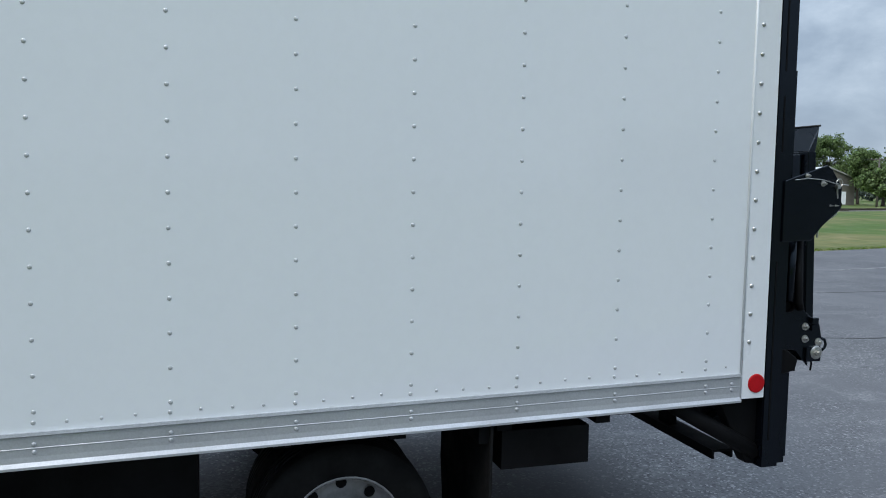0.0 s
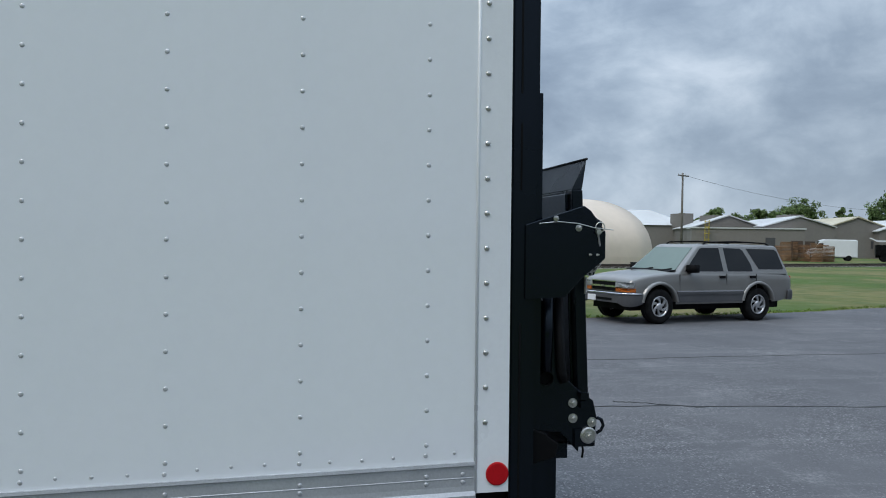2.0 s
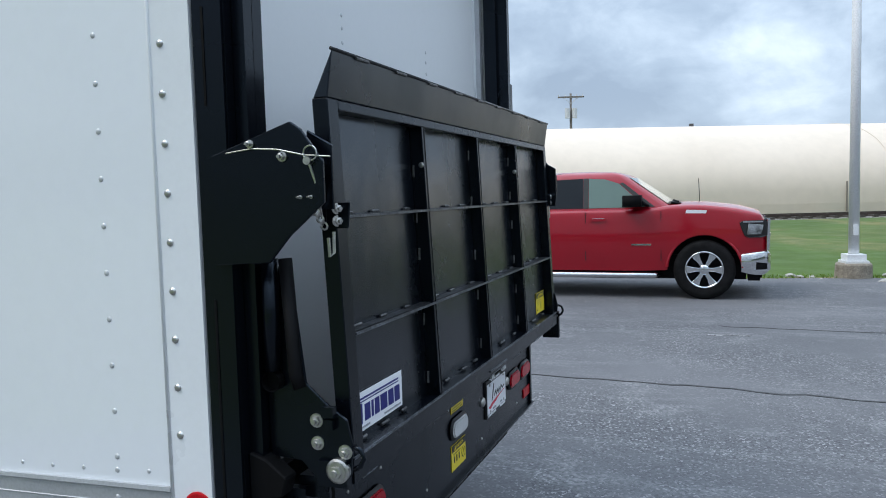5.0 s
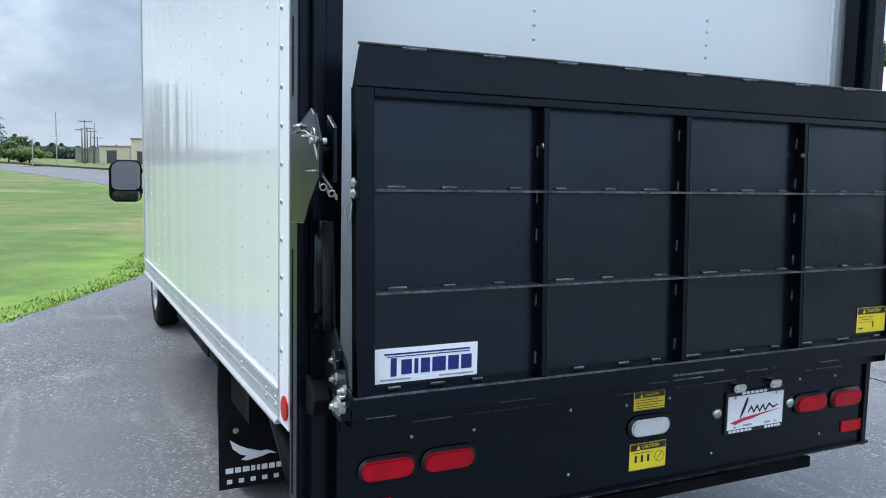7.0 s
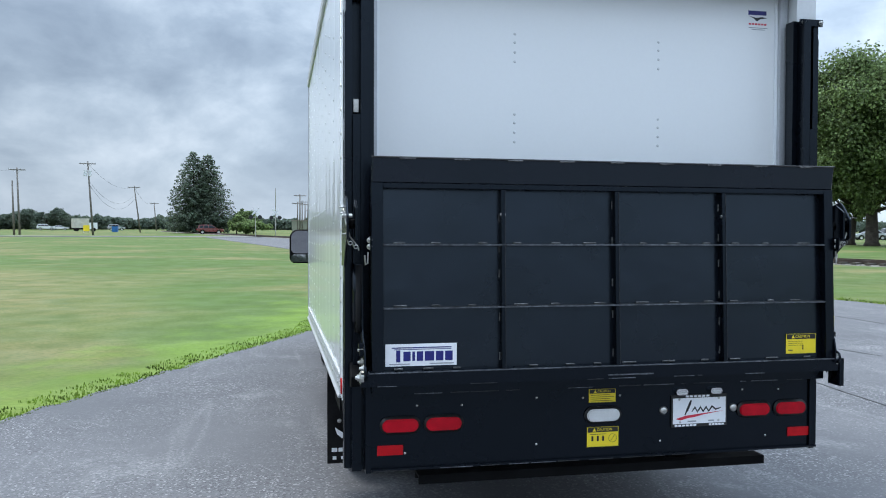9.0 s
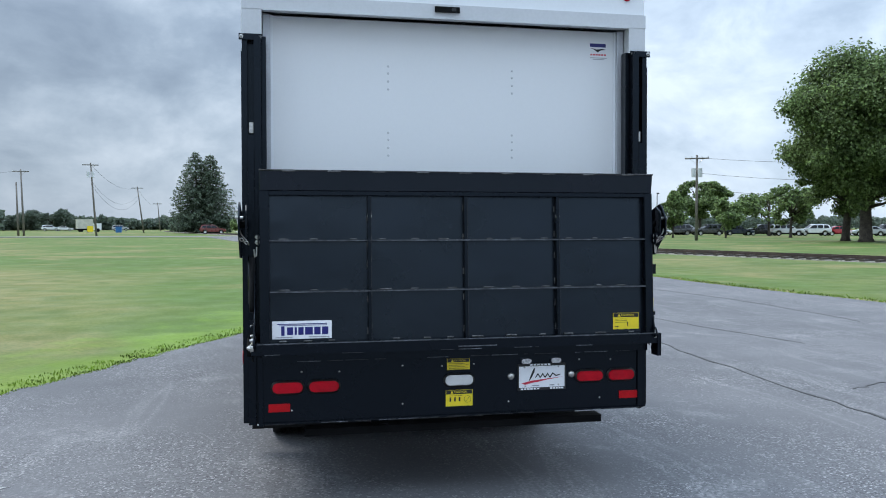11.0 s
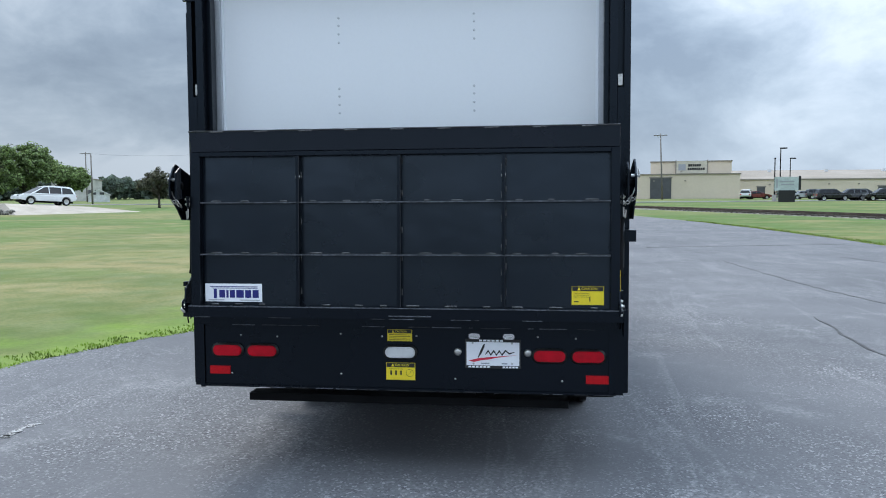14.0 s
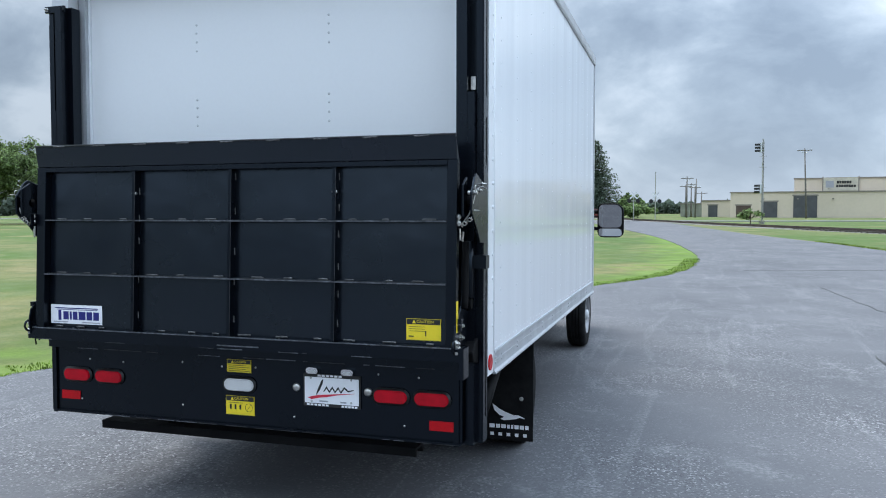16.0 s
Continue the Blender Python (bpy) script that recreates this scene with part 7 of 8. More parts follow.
def round_cabin(parent, name, mat, back, front, half, z0, z1, radius=0.16, roof_drop=0.06, crown=0.03):
    """The upper cabin: a rounded plan that leans in with height and closes in a crowned roof."""
    bm = bmesh.new()
    levels = [(z0 + (z1 - roof_drop - z0) * k / 7, 0.0) for k in range(8)]
    levels += [(z1 - roof_drop + roof_drop * math.sin(a), roof_drop * 1.5 * (1 - math.cos(a))) for a in (0.35, 0.7, 1.05, 1.4)]
    rings = []
    for z, inset in levels:
        xb, xf, h = back(z) + inset, front(z) - inset, half(z) - inset
        r = radius
        ring = []
        for cx, cy, a0 in ((xf - r, h - r, 0), (xb + r, h - r, 90), (xb + r, -h + r, 180), (xf - r, -h + r, 270)):
            for k in range(6):
                a = radians(a0 + 18 * k)
                ring.append(bm.verts.new((cx + r * math.cos(a), cy + r * math.sin(a), z)))
        rings.append(ring)
    n = len(rings[0])
    for a, b in zip(rings, rings[1:]):
        for k in range(n):
            bm.faces.new((a[k], a[(k + 1) % n], b[(k + 1) % n], b[k]))
    c = bm.verts.new(((back(z1) + front(z1)) / 2, 0, z1 + crown))
    for k in range(n):
        bm.faces.new((rings[-1][k], rings[-1][(k + 1) % n], c))
    ob = part(name, bm, mat, parent)
    for p in ob.data.polygons:
        p.use_smooth = True
    return ob


def shell(profile, half, mat, parent, name, label="", taper=None, bevel=0.045, segments=3, tuck=0.0):
    """A body from its side outline (x, z), drawn across the width and rounded; taper narrows it by place."""
    bm = bmesh.new()
    a = [bm.verts.new((x, -half, z)) for x, z in profile]
    b = [bm.verts.new((x, half, z)) for x, z in profile]
    n = len(a)
    fa, fb = bm.faces.new(a), bm.faces.new(b[::-1])
    for i in range(n):
        bm.faces.new((a[i], b[i], b[(i + 1) % n], a[(i + 1) % n]))
    bmesh.ops.recalc_face_normals(bm, faces=bm.faces)
    rim_edges = list(set(fa.edges) | set(fb.edges))
    bmesh.ops.bevel(bm, geom=rim_edges, offset=bevel, segments=segments, affect="EDGES", clamp_overlap=True)
    if taper:
        for v in bm.verts:
            v.co.y *= taper(v.co.x, v.co.z)
    ob = part(name, bm, mat, parent, label)
    for p in ob.data.polygons:
        p.use_smooth = p.area < 0.05
    return ob


def road_wheel(x, y, r, s, parent, rim_mat, spokes=6, width=0.24, rim=0.66, swirl=0.0):
    m = facing((x, y, r), (0, s, 0))
    w = width
    prof = [(r * rim, -w / 2 + 0.02), (r * 0.8, -w / 2), (r * 0.93, -w / 2 + 0.01), (r, -w / 2 + 0.045), (r, -0.03), (r - 0.008, -0.025), (r - 0.008, 0.025), (r, 0.03), (r, w / 2 - 0.045), (r * 0.93, w / 2 - 0.01), (r * 0.8, w / 2), (r * rim, w / 2 - 0.015)]
    tyre = part("wheel", add_lathe(bmesh.new(), prof, m, 36), RUBBER, parent, "black tyre on a bright alloy rim", smooth=True)
    R = r * rim
    part("rim", add_lathe(bmesh.new(), [(R + 0.004, w / 2 - 0.02), (R, w / 2 - 0.006), (R - 0.018, w / 2 - 0.012), (R - 0.03, w / 2 - 0.06), (R - 0.03, -0.02)], m, 36), rim_mat, tyre, smooth=True)
    part("brake_disc", add_lathe(bmesh.new(), [(R - 0.03, 0.0), (0.05, 0.0), (0, 0.0)], m, 24), BLACK_MATTE, tyre)
    zf = w / 2 - 0.03
    for k in range(spokes):
        a = 2 * math.pi * k / spokes
        da = 0.21
        pts = []
        for rr, ang in ((0.055, a - 0.45), (R * 0.55, a - da + swirl * 0.5), (R - 0.012, a - da * 1.1 + swirl), (R - 0.012, a + da * 1.1 + swirl), (R * 0.55, a + da + swirl * 0.5), (0.055, a + 0.45)):
            pts.append(m @ Vector((rr * math.cos(ang), rr * math.sin(ang), zf)))
        part("spoke", prism(pts, (m.to_3x3() @ Vector((0, 0, -0.035))), 0.004), rim_mat, tyre)
    part("hub_cap", add_lathe(bmesh.new(), [(0.075, zf - 0.02), (0.072, zf + 0.006), (0.04, zf + 0.014), (0, zf + 0.015)], m, 18), rim_mat, tyre, smooth=True)
    return tyre


def side_panel(points, y, s, mat, parent, name, lean=None, thick=0.006, label=""):
    """A pane or panel on the car's flank: outline (x, z); lean(z) gives the flank's half width."""
    pts = [(x, s * (lean(z) if lean else y), z) for x, z in points]
    return part(name, prism(pts, (0, s * thick, 0)), mat, parent, label)


SILVER = car_paint("silver_pewter_paint", (0.215, 0.21, 0.20), rough=0.34, metal=0.4)
RED_PAINT = material("red_paint", (0.31, 0.002, 0.012), rough=0.35, vary=0.03, scale=2.0, fine=0.01, spec=0.25, coat=0.75)
GREY_PLASTIC = material("grey_plastic", (0.085, 0.085, 0.09), rough=0.6, vary=0.08)
LAMP_GLASS = material("headlamp_glass", (0.40, 0.42, 0.43), rough=0.1, vary=0.35, scale=9, coat=0.8)
AMBER = material("amber_lens", (0.50, 0.13, 0.02), rough=0.25, vary=0.1)
ALLOY = material("alloy_wheel", (0.62, 0.62, 0.63), rough=0.3, metal=0.85, vary=0.05)


def flare(parent, cx, cz, r0, r1, z0, half, s, mat, name, thick=0.045):
    """A moulded lip over a wheel arch."""
    bm = bmesh.new()
    outer, inner = arch(cx, cz, r1, z0, 18), arch(cx, cz, r0, z0, 18)
    rows = []
    for (xo, zo), (xi, zi) in zip(outer, inner):
        rows.append([bm.verts.new(p) for p in ((xo, s * (half - 0.03), zo), (xo * 0.75 + xi * 0.25, s * (half + thick * 0.75), zo * 0.75 + zi * 0.25), (xo * 0.25 + xi * 0.75, s * (half + thick), zo * 0.25 + zi * 0.75), (xi, s * (half + thick * 0.8), zi), (xi, s * (half - 0.10), zi))])
    for a, b in zip(rows, rows[1:]):
        for k in range(4):
            bm.faces.new((a[k], a[k + 1], b[k + 1], b[k]))
    ob = part(name, bm, mat, parent, smooth=True)
    return ob


def flare_liner(cx, cz, r, z0, half, s):
    """The dark curved lining inside a wheel arch."""
    bm = bmesh.new()
    rows = [[bm.verts.new((x, s * y, z)) for y in (0.55, half - 0.04)] for x, z in arch(cx, cz, r, z0, 18)]
    for a, b in zip(rows, rows[1:]):
        bm.faces.new((a[0], a[1], b[1], b[0]))
    return bm


def suv():
    car = thing("suv_car", "silver older four-door SUV parked at the asphalt edge", "car")
    wb, r, half = 1.36, 0.36, 0.855
    grid_body(car, "body", SILVER, "pewter silver body with grey lower edge",
              [(-2.40, 0.98), (-2.30, 1.03), (-1.5, 1.05), (0.0, 1.055), (0.86, 1.065), (1.3, 1.03), (1.75, 0.975), (1.98, 0.92), (2.06, 0.875), (2.085, 0.83)],
              [(-2.40, 0.50), (-1.9, 0.42), (0, 0.40), (1.9, 0.42), (2.085, 0.48)],
              [(-2.40, 0.80), (-2.2, 0.84), (-1.0, half), (0.9, half), (1.5, 0.845), (1.85, 0.82), (2.02, 0.775), (2.085, 0.73)],
              (wb, -wb), 0.43, 0.385, bulge=0.035, waist=0.5, shoulder=0.06, crown=0.03)
    half_at = lambda z: 0.825 - (z - 1.03) * 0.30
    round_cabin(car, "cabin", SILVER, lambda z: -2.33 + (z - 1.03) * 0.34, lambda z: 0.93 - (z - 1.03) * 1.16, half_at, 1.03, 1.655, 0.09, 0.05, 0.02)
    lean = lambda z: half_at(z) + 0.001
    for s in (-1, 1):
        side_panel([(0.68, 1.085), (0.17, 1.56), (0.10, 1.58), (-0.36, 1.58), (-0.38, 1.085)], 0, s, TINTED_GLASS, car, "window", lean, label="tinted front door glass")
        side_panel([(-0.50, 1.085), (-0.48, 1.58), (-0.96, 1.575), (-1.04, 1.53), (-1.20, 1.24), (-1.22, 1.085)], 0, s, TINTED_GLASS, car, "window", lean)
        side_panel([(-1.42, 1.13), (-1.16, 1.575), (-1.98, 1.565), (-2.06, 1.52), (-2.16, 1.16), (-2.14, 1.13)], 0, s, TINTED_GLASS, car, "window", lean, label="tinted cargo window")
        side_panel([(-0.375, 1.07), (-0.355, 1.595), (-0.485, 1.595), (-0.505, 1.07)], 0, s, SILVER, car, "door_post", lambda z: lean(z) + 0.002, thick=0.006)
        for x in (-0.44, -1.30):
            side_panel([(x - 0.005, 0.50), (x - 0.005, 1.03), (x + 0.005, 1.03), (x + 0.005, 0.50)], half - 0.012, s, INK_BLACK, car, "door_gap", thick=0.012)
        side_panel([(0.84, 0.50), (0.84, 1.02), (0.85, 1.02), (0.85, 0.50)], half - 0.012, s, INK_BLACK, car, "door_gap", thick=0.012)
        side_panel([(-0.92, 0.44), (0.92, 0.44), (0.92, 0.60), (-0.92, 0.60)], half - 0.012, s, GREY_PLASTIC, car, "sill_cladding", thick=0.02)
        side_panel([(-0.92, 0.600), (0.92, 0.600), (0.92, 0.655), (-0.92, 0.655)], half - 0.003, s, GREY_PLASTIC, car, "side_moulding", thick=0.024)
        side_panel([(-0.92, 0.656), (0.92, 0.656), (0.92, 0.680), (-0.92, 0.680)], half - 0.003, s, CHROME, car, "moulding_strip", thick=0.024)
        for x in (-0.30, -1.17):
            side_panel([(x - 0.09, 0.935), (x + 0.06, 0.935), (x + 0.06, 0.99), (x - 0.09, 0.99)], half - 0.012, s, BLACK_MATTE, car, "door_handle", thick=0.03)
        for cx in (wb, -wb):
            flare(car, cx, 0.385, 0.425, 0.50, 0.45, half - 0.012, s, SILVER, "arch_flare", 0.05)
            part("wheel_well", box(cx - 0.42, cx + 0.42, min(s * 0.45, s * 0.60), max(s * 0.45, s * 0.60), 0.30, 0.85), BLACK_MATTE, car)
        bm = box(0.50, 0.64, min(s * 0.80, s * 1.04), max(s * 0.80, s * 1.04), 1.06, 1.22, 0.05, 4)
        part("door_mirror", bm, BLACK_MATTE, car, smooth=True)
        part("roof_rail", add_tube(bmesh.new(), [(0.0, s * 0.58, 1.655), (-0.10, s * 0.58, 1.70), (-0.9, s * 0.58, 1.725), (-1.8, s * 0.57, 1.70), (-1.95, s * 0.57, 1.65)], 0.017, 6), BLACK_MATTE, car)
        part("headlamp", prism([(2.135, s * 0.40, 0.745), (2.135, s * 0.40, 0.855), (2.10, s * 0.72, 0.855), (1.97, s * 0.80, 0.85), (1.97, s * 0.80, 0.755), (2.10, s * 0.73, 0.745)], (0.022, s * 0.006, 0), 0.004), LAMP_GLASS, car, "clear headlamp")
        part("turn_lamp", prism([(2.145, s * 0.42, 0.655), (2.145, s * 0.42, 0.728), (2.11, s * 0.735, 0.728), (1.95, s * 0.82, 0.728), (1.95, s * 0.82, 0.655), (2.11, s * 0.745, 0.655)], (0.02, s * 0.006, 0), 0.004), AMBER, car, "amber turn lamp")
        part("tail_lamp", box(-2.415, -2.36, min(s * 0.64, s * 0.77), max(s * 0.64, s * 0.77), 0.78, 0.98, 0.01), RED_LENS, car)
        for cx in (wb, -wb):
            road_wheel(cx, s * (half - 0.105), r, s, car, ALLOY, 6, 0.235, 0.58, 0.75)
        part("wiper", add_tube(bmesh.new(), [(0.93, s * 0.30 - 0.1, 1.075), (0.84, s * 0.30 + 0.28, 1.135)], 0.012, 5), BLACK_MATTE, car)
    zz = lambda z: 0.93 - (z - 1.03) * 1.16 + 0.004
    part("windscreen", prism([(zz(1.10), -0.70, 1.10), (zz(1.10), 0.70, 1.10), (zz(1.58), 0.58, 1.58), (zz(1.58), -0.58, 1.58)], (0.006, 0, 0.005)), REFLECTION_GLASS, car, "pale reflecting windscreen")
    part("cowl", prism([(1.0, -0.72, 1.075), (1.0, 0.72, 1.075), (0.86, 0.74, 1.10), (0.86, -0.74, 1.10)], (0, 0, 0.012)), BLACK_MATTE, car)
    part("rear_glass", prism([(-2.275, -0.66, 1.16), (-2.275, 0.66, 1.16), (-2.15, 0.58, 1.54), (-2.15, -0.58, 1.54)], (-0.016, 0, 0.004)), TINTED_GLASS, car)
    grid_body(car, "front_bumper", GREY_PLASTIC, "grey front bumper with chrome top", [(1.80, 0.61), (2.0, 0.625), (2.17, 0.62), (2.22, 0.60), (2.235, 0.57)], [(1.80, 0.42), (2.0, 0.37), (2.17, 0.37), (2.235, 0.43)],
              [(1.80, 0.875), (1.95, 0.865), (2.10, 0.80), (2.19, 0.70), (2.235, 0.60)], (), 0.1, 0, bulge=0.02, shoulder=0.02, crown=0.0)
    strip = [(1.82, 0.88), (1.97, 0.87), (2.11, 0.80), (2.20, 0.70), (2.245, 0.58)]
    line = [(x, -y, 0.622) for x, y in strip] + [(x, y, 0.622) for x, y in strip[::-1]]
    part("bumper_strip", add_tube(bmesh.new(), line, 0.016, 6), CHROME, car, "chrome bumper strip", smooth=True)
    part("air_slot", box(2.20, 2.243, -0.34, 0.40, 0.47, 0.52, 0.01), BLACK_MATTE, car)
    grid_body(car, "rear_bumper", GREY_PLASTIC, "", [(-2.50, 0.62), (-2.46, 0.67), (-2.25, 0.68)], [(-2.50, 0.52), (-2.46, 0.46), (-2.25, 0.45)], [(-2.50, 0.72), (-2.44, 0.82), (-2.25, 0.86)], (), 0.1, 0, bulge=0.02, shoulder=0.03, crown=0.0)
    part("grille", box(2.08, 2.142, -0.40, 0.40, 0.665, 0.85, 0.01), BLACK_MATTE, car)
    part("grille_bar", box(2.13, 2.165, -0.80 + 0.39, 0.41, 0.735, 0.772, 0.008), CHROME, car, "chrome grille bar")
    part("grille_bar", box(2.11, 2.155, -0.41, 0.41, 0.848, 0.868, 0.006), CHROME, car, "chrome grille bar")
    part("grille_emblem", box(2.16, 2.172, -0.06, 0.06, 0.738, 0.769, 0.006), STEEL, car)
    part("plate", box(2.236, 2.248, -0.42, -0.14, 0.44, 0.56), STICKER_WHITE, car)
    part("underside", box(-2.2, 1.95, -0.62, 0.62, 0.27, 0.55), BLACK_MATTE, car)
    for x in (-0.15, -1.1):
        part("roof_bar", box(x - 0.02, x + 0.02, -0.58, 0.58, 1.695, 1.718), BLACK_MATTE, car)
    return car


v = suv()
hd = Vector((-0.23, 0.973)).normalized()
mid = Vector((11.26, -6.85)) - hd * 1.36 + Vector((hd.y, -hd.x)) * 0.82
v.matrix_world = pose(mid.x, mid.y, 0, 0, 0, math.degrees(math.atan2(hd.y, hd.x)))


def pickup():
    car = thing("pickup_truck", "red crew-cab pickup with chrome bumper parked on asphalt", "pickup truck")
    wb, r, half = 1.835, 0.425, 0.985
    grid_body(car, "body", RED_PAINT, "glossy red pickup body",
              [(-3.05, 1.30), (-2.9, 1.345), (-0.96, 1.35), (-0.90, 1.30), (0.0, 1.30), (1.0, 1.31), (1.35, 1.345), (1.75, 1.35), (2.2, 1.305), (2.48, 1.24), (2.61, 1.19), (2.66, 1.09)],
              [(-3.05, 0.62), (-2.5, 0.50), (-1.2, 0.41), (0, 0.40), (1.2, 0.41), (2.3, 0.50), (2.66, 0.56)],
              [(-3.05, 0.93), (-2.8, 0.97), (-1, half), (1.2, half), (2.0, 0.985), (2.35, 0.965), (2.55, 0.91), (2.66, 0.83)],
              (wb, -wb), 0.51, 0.42, bulge=0.05, waist=0.55, shoulder=0.055, crown=0.04)
    half_at = lambda z: 0.90 - (z - 1.295) * 0.36
    front = lambda z: 1.43 - (z - 1.295) * 1.42
    round_cabin(car, "cab", RED_PAINT, lambda z: -0.99 + (z - 1.295) * 0.26, front, half_at, 1.265, 1.86, 0.12, 0.08, 0.03)
    lean = lambda z: half_at(z) + 0.001
    for s in (-1, 1):
        side_panel([(1.02, 1.335), (0.62, 1.685), (0.42, 1.75), (0.17, 1.77), (0.19, 1.322)], 0, s, REFLECTION_GLASS, car, "window", lean, label="pale reflecting front door glass")
        side_panel([(1.15, 1.335), (1.03, 1.335), (0.63, 1.685), (0.68, 1.70)], 0, s, INK_BLACK, car, "window_post", lean)
        side_panel([(0.185, 1.322), (0.165, 1.77), (0.09, 1.77), (0.11, 1.322)], 0, s, INK_BLACK, car, "window_post", lambda z: lean(z) + 0.001)
        side_panel([(0.105, 1.322), (0.085, 1.77), (-0.52, 1.75), (-0.68, 1.645), (-0.76, 1.322)], 0, s, TINTED_GLASS, car, "window", lean, label="dark rear door glass")
        for x in (0.15, -0.86, 1.24):
            side_panel([(x - 0.004, 0.55), (x - 0.004, 1.27), (x + 0.004, 1.27), (x + 0.004, 0.55)], half - 0.022, s, INK_BLACK, car, "door_gap", thick=0.014)
        for x in (0.36, -0.66):
            side_panel([(x - 0.13, 1.13), (x + 0.10, 1.13), (x + 0.10, 1.165), (x - 0.13, 1.165)], half - 0.04, s, RED_PAINT, car, "door_handle", thick=0.055)
            side_panel([(x - 0.11, 1.166), (x + 0.08, 1.166), (x + 0.08, 1.175), (x - 0.11, 1.175)], half - 0.04, s, CHROME, car, "handle_strip", thick=0.05)
        side_panel([(1.58, 1.235), (1.86, 1.23), (1.87, 1.275), (1.59, 1.285)], half - 0.055, s, WHITE_TRIM, car, "hood_badge", thick=0.04)
        side_panel([(0.82, 0.775), (1.10, 0.775), (1.10, 0.80), (0.82, 0.80)], half - 0.012, s, CHROME, car, "door_badge", thick=0.018)
        part("step_bar", add_tube(bmesh.new(), [(1.22, s * 0.84, 0.36), (1.15, s * 0.98, 0.335), (-1.15, s * 0.98, 0.335), (-1.22, s * 0.84, 0.36)], 0.042, 8), CHROME, car, "chrome side step", smooth=True)
        mir = part("door_mirror", box(0.72, 0.98, min(s * 0.95, s * 1.20), max(s * 0.95, s * 1.20), 1.34, 1.505, 0.055, 4), BLACK_MATTE, car, "black door mirror", smooth=True)
        part("mirror_arm", prism([(0.80, s * 0.86, 1.355), (1.08, s * 0.86, 1.355), (0.95, s * 0.86, 1.45)], (0, s * 0.14, 0), 0.01), BLACK_MATTE, mir)
        hl = part("headlamp", prism([(2.34, s * 0.968, 1.12), (2.30, s * 0.972, 1.09), (2.36, s * 0.966, 0.92), (2.42, s * 0.955, 0.885), (2.60, s * 0.885, 0.885), (2.665, s * 0.84, 0.91), (2.67, s * 0.835, 1.10), (2.62, s * 0.875, 1.125)], (0.010, s * 0.016, 0), 0.003), INK_BLACK, car, "dark headlamp with a bright lens")
        part("lamp_lens", prism([(2.40, s * 0.978, 0.93), (2.58, s * 0.917, 0.93), (2.61, s * 0.90, 1.06), (2.42, s * 0.975, 1.08)], (0.012, s * 0.016, 0), 0.003), LAMP_GLASS, hl)
        part("lamp_strip", prism([(2.34, s * 0.972, 1.095), (2.60, s * 0.895, 1.095), (2.60, s * 0.895, 1.115), (2.34, s * 0.972, 1.115)], (0.012, s * 0.018, 0.0)), CHROME, hl)
        part("grille_edge", prism([(2.655, s * 0.85, 0.70), (2.695, s * 0.80, 0.70), (2.705, s * 0.79, 1.14), (2.665, s * 0.84, 1.14)], (0.010, s * 0.012, 0), 0.003), CHROME, car)
        for cx in (wb, -wb):
            flare(car, cx, 0.42, 0.500, 0.545, 0.46, half - 0.03, s, RED_PAINT, "arch_lip", 0.025)
            part("wheel_well", box(cx - 0.50, cx + 0.50, min(s * 0.50, s * 0.66), max(s * 0.50, s * 0.66), 0.30, 0.98), BLACK_MATTE, car)
            part("well_liner", flare_liner(cx, 0.42, 0.505, 0.46, half, s), BLACK_MATTE, car)
            road_wheel(cx, s * (half - 0.135), r, s, car, CHROME, 6, 0.275, 0.62)
        part("tail_lamp", box(-3.075, -2.98, min(s * 0.80, s * 0.92), max(s * 0.80, s * 0.92), 0.95, 1.30, 0.01), RED_LENS, car)
        part("lower_scoop", prism([(2.52, s * 0.955, 0.42), (2.66, s * 0.87, 0.44), (2.66, s * 0.87, 0.52), (2.52, s * 0.955, 0.54)], (0.014, s * 0.016, 0), 0.003), BLACK_MATTE, car)
        part("scoop_trim", prism([(2.50, s * 0.965, 0.415), (2.67, s * 0.865, 0.415), (2.67, s * 0.865, 0.435), (2.50, s * 0.965, 0.435)], (0.016, s * 0.02, 0)), CHROME, car)
    part("windscreen", prism([(front(1.375) + 0.003, -0.78, 1.375), (front(1.375) + 0.003, 0.78, 1.375), (front(1.765) + 0.003, 0.64, 1.765), (front(1.765) + 0.003, -0.64, 1.765)], (0.006, 0, 0.005)), REFLECTION_GLASS, car, "pale reflecting windscreen")
    grid_body(car, "front_bumper", CHROME, "bright chrome front bumper", [(2.33, 0.655), (2.45, 0.675), (2.62, 0.69), (2.69, 0.68), (2.72, 0.64)], [(2.33, 0.40), (2.45, 0.37), (2.62, 0.36), (2.72, 0.42)],
              [(2.33, 0.985), (2.45, 0.98), (2.58, 0.935), (2.67, 0.86), (2.72, 0.76)], (), 0.1, 0, bulge=0.03, shoulder=0.03, crown=0.0)
    part("bumper_step", box(-3.22, -3.0, -0.92, 0.92, 0.60, 0.80, 0.02), CHROME, car)
    part("grille", box(2.60, 2.695, -0.80, 0.80, 0.70, 1.13, 0.01), BLACK_MATTE, car)
    part("grille_bar", box(2.66, 2.72, -0.80, 0.80, 0.90, 0.94, 0.006), CHROME, car)
    for y in (0.43, -0.43):
        part("tow_hook", box(2.50, 2.62, y - 0.03, y + 0.03, 0.27, 0.38, 0.01), BLACK_MATTE, car)
    part("air_dam", box(2.42, 2.58, -0.86, 0.86, 0.27, 0.39, 0.02), BLACK_MATTE, car)
    part("underside", box(-2.8, 2.4, -0.72, 0.72, 0.27, 0.62), BLACK_MATTE, car)
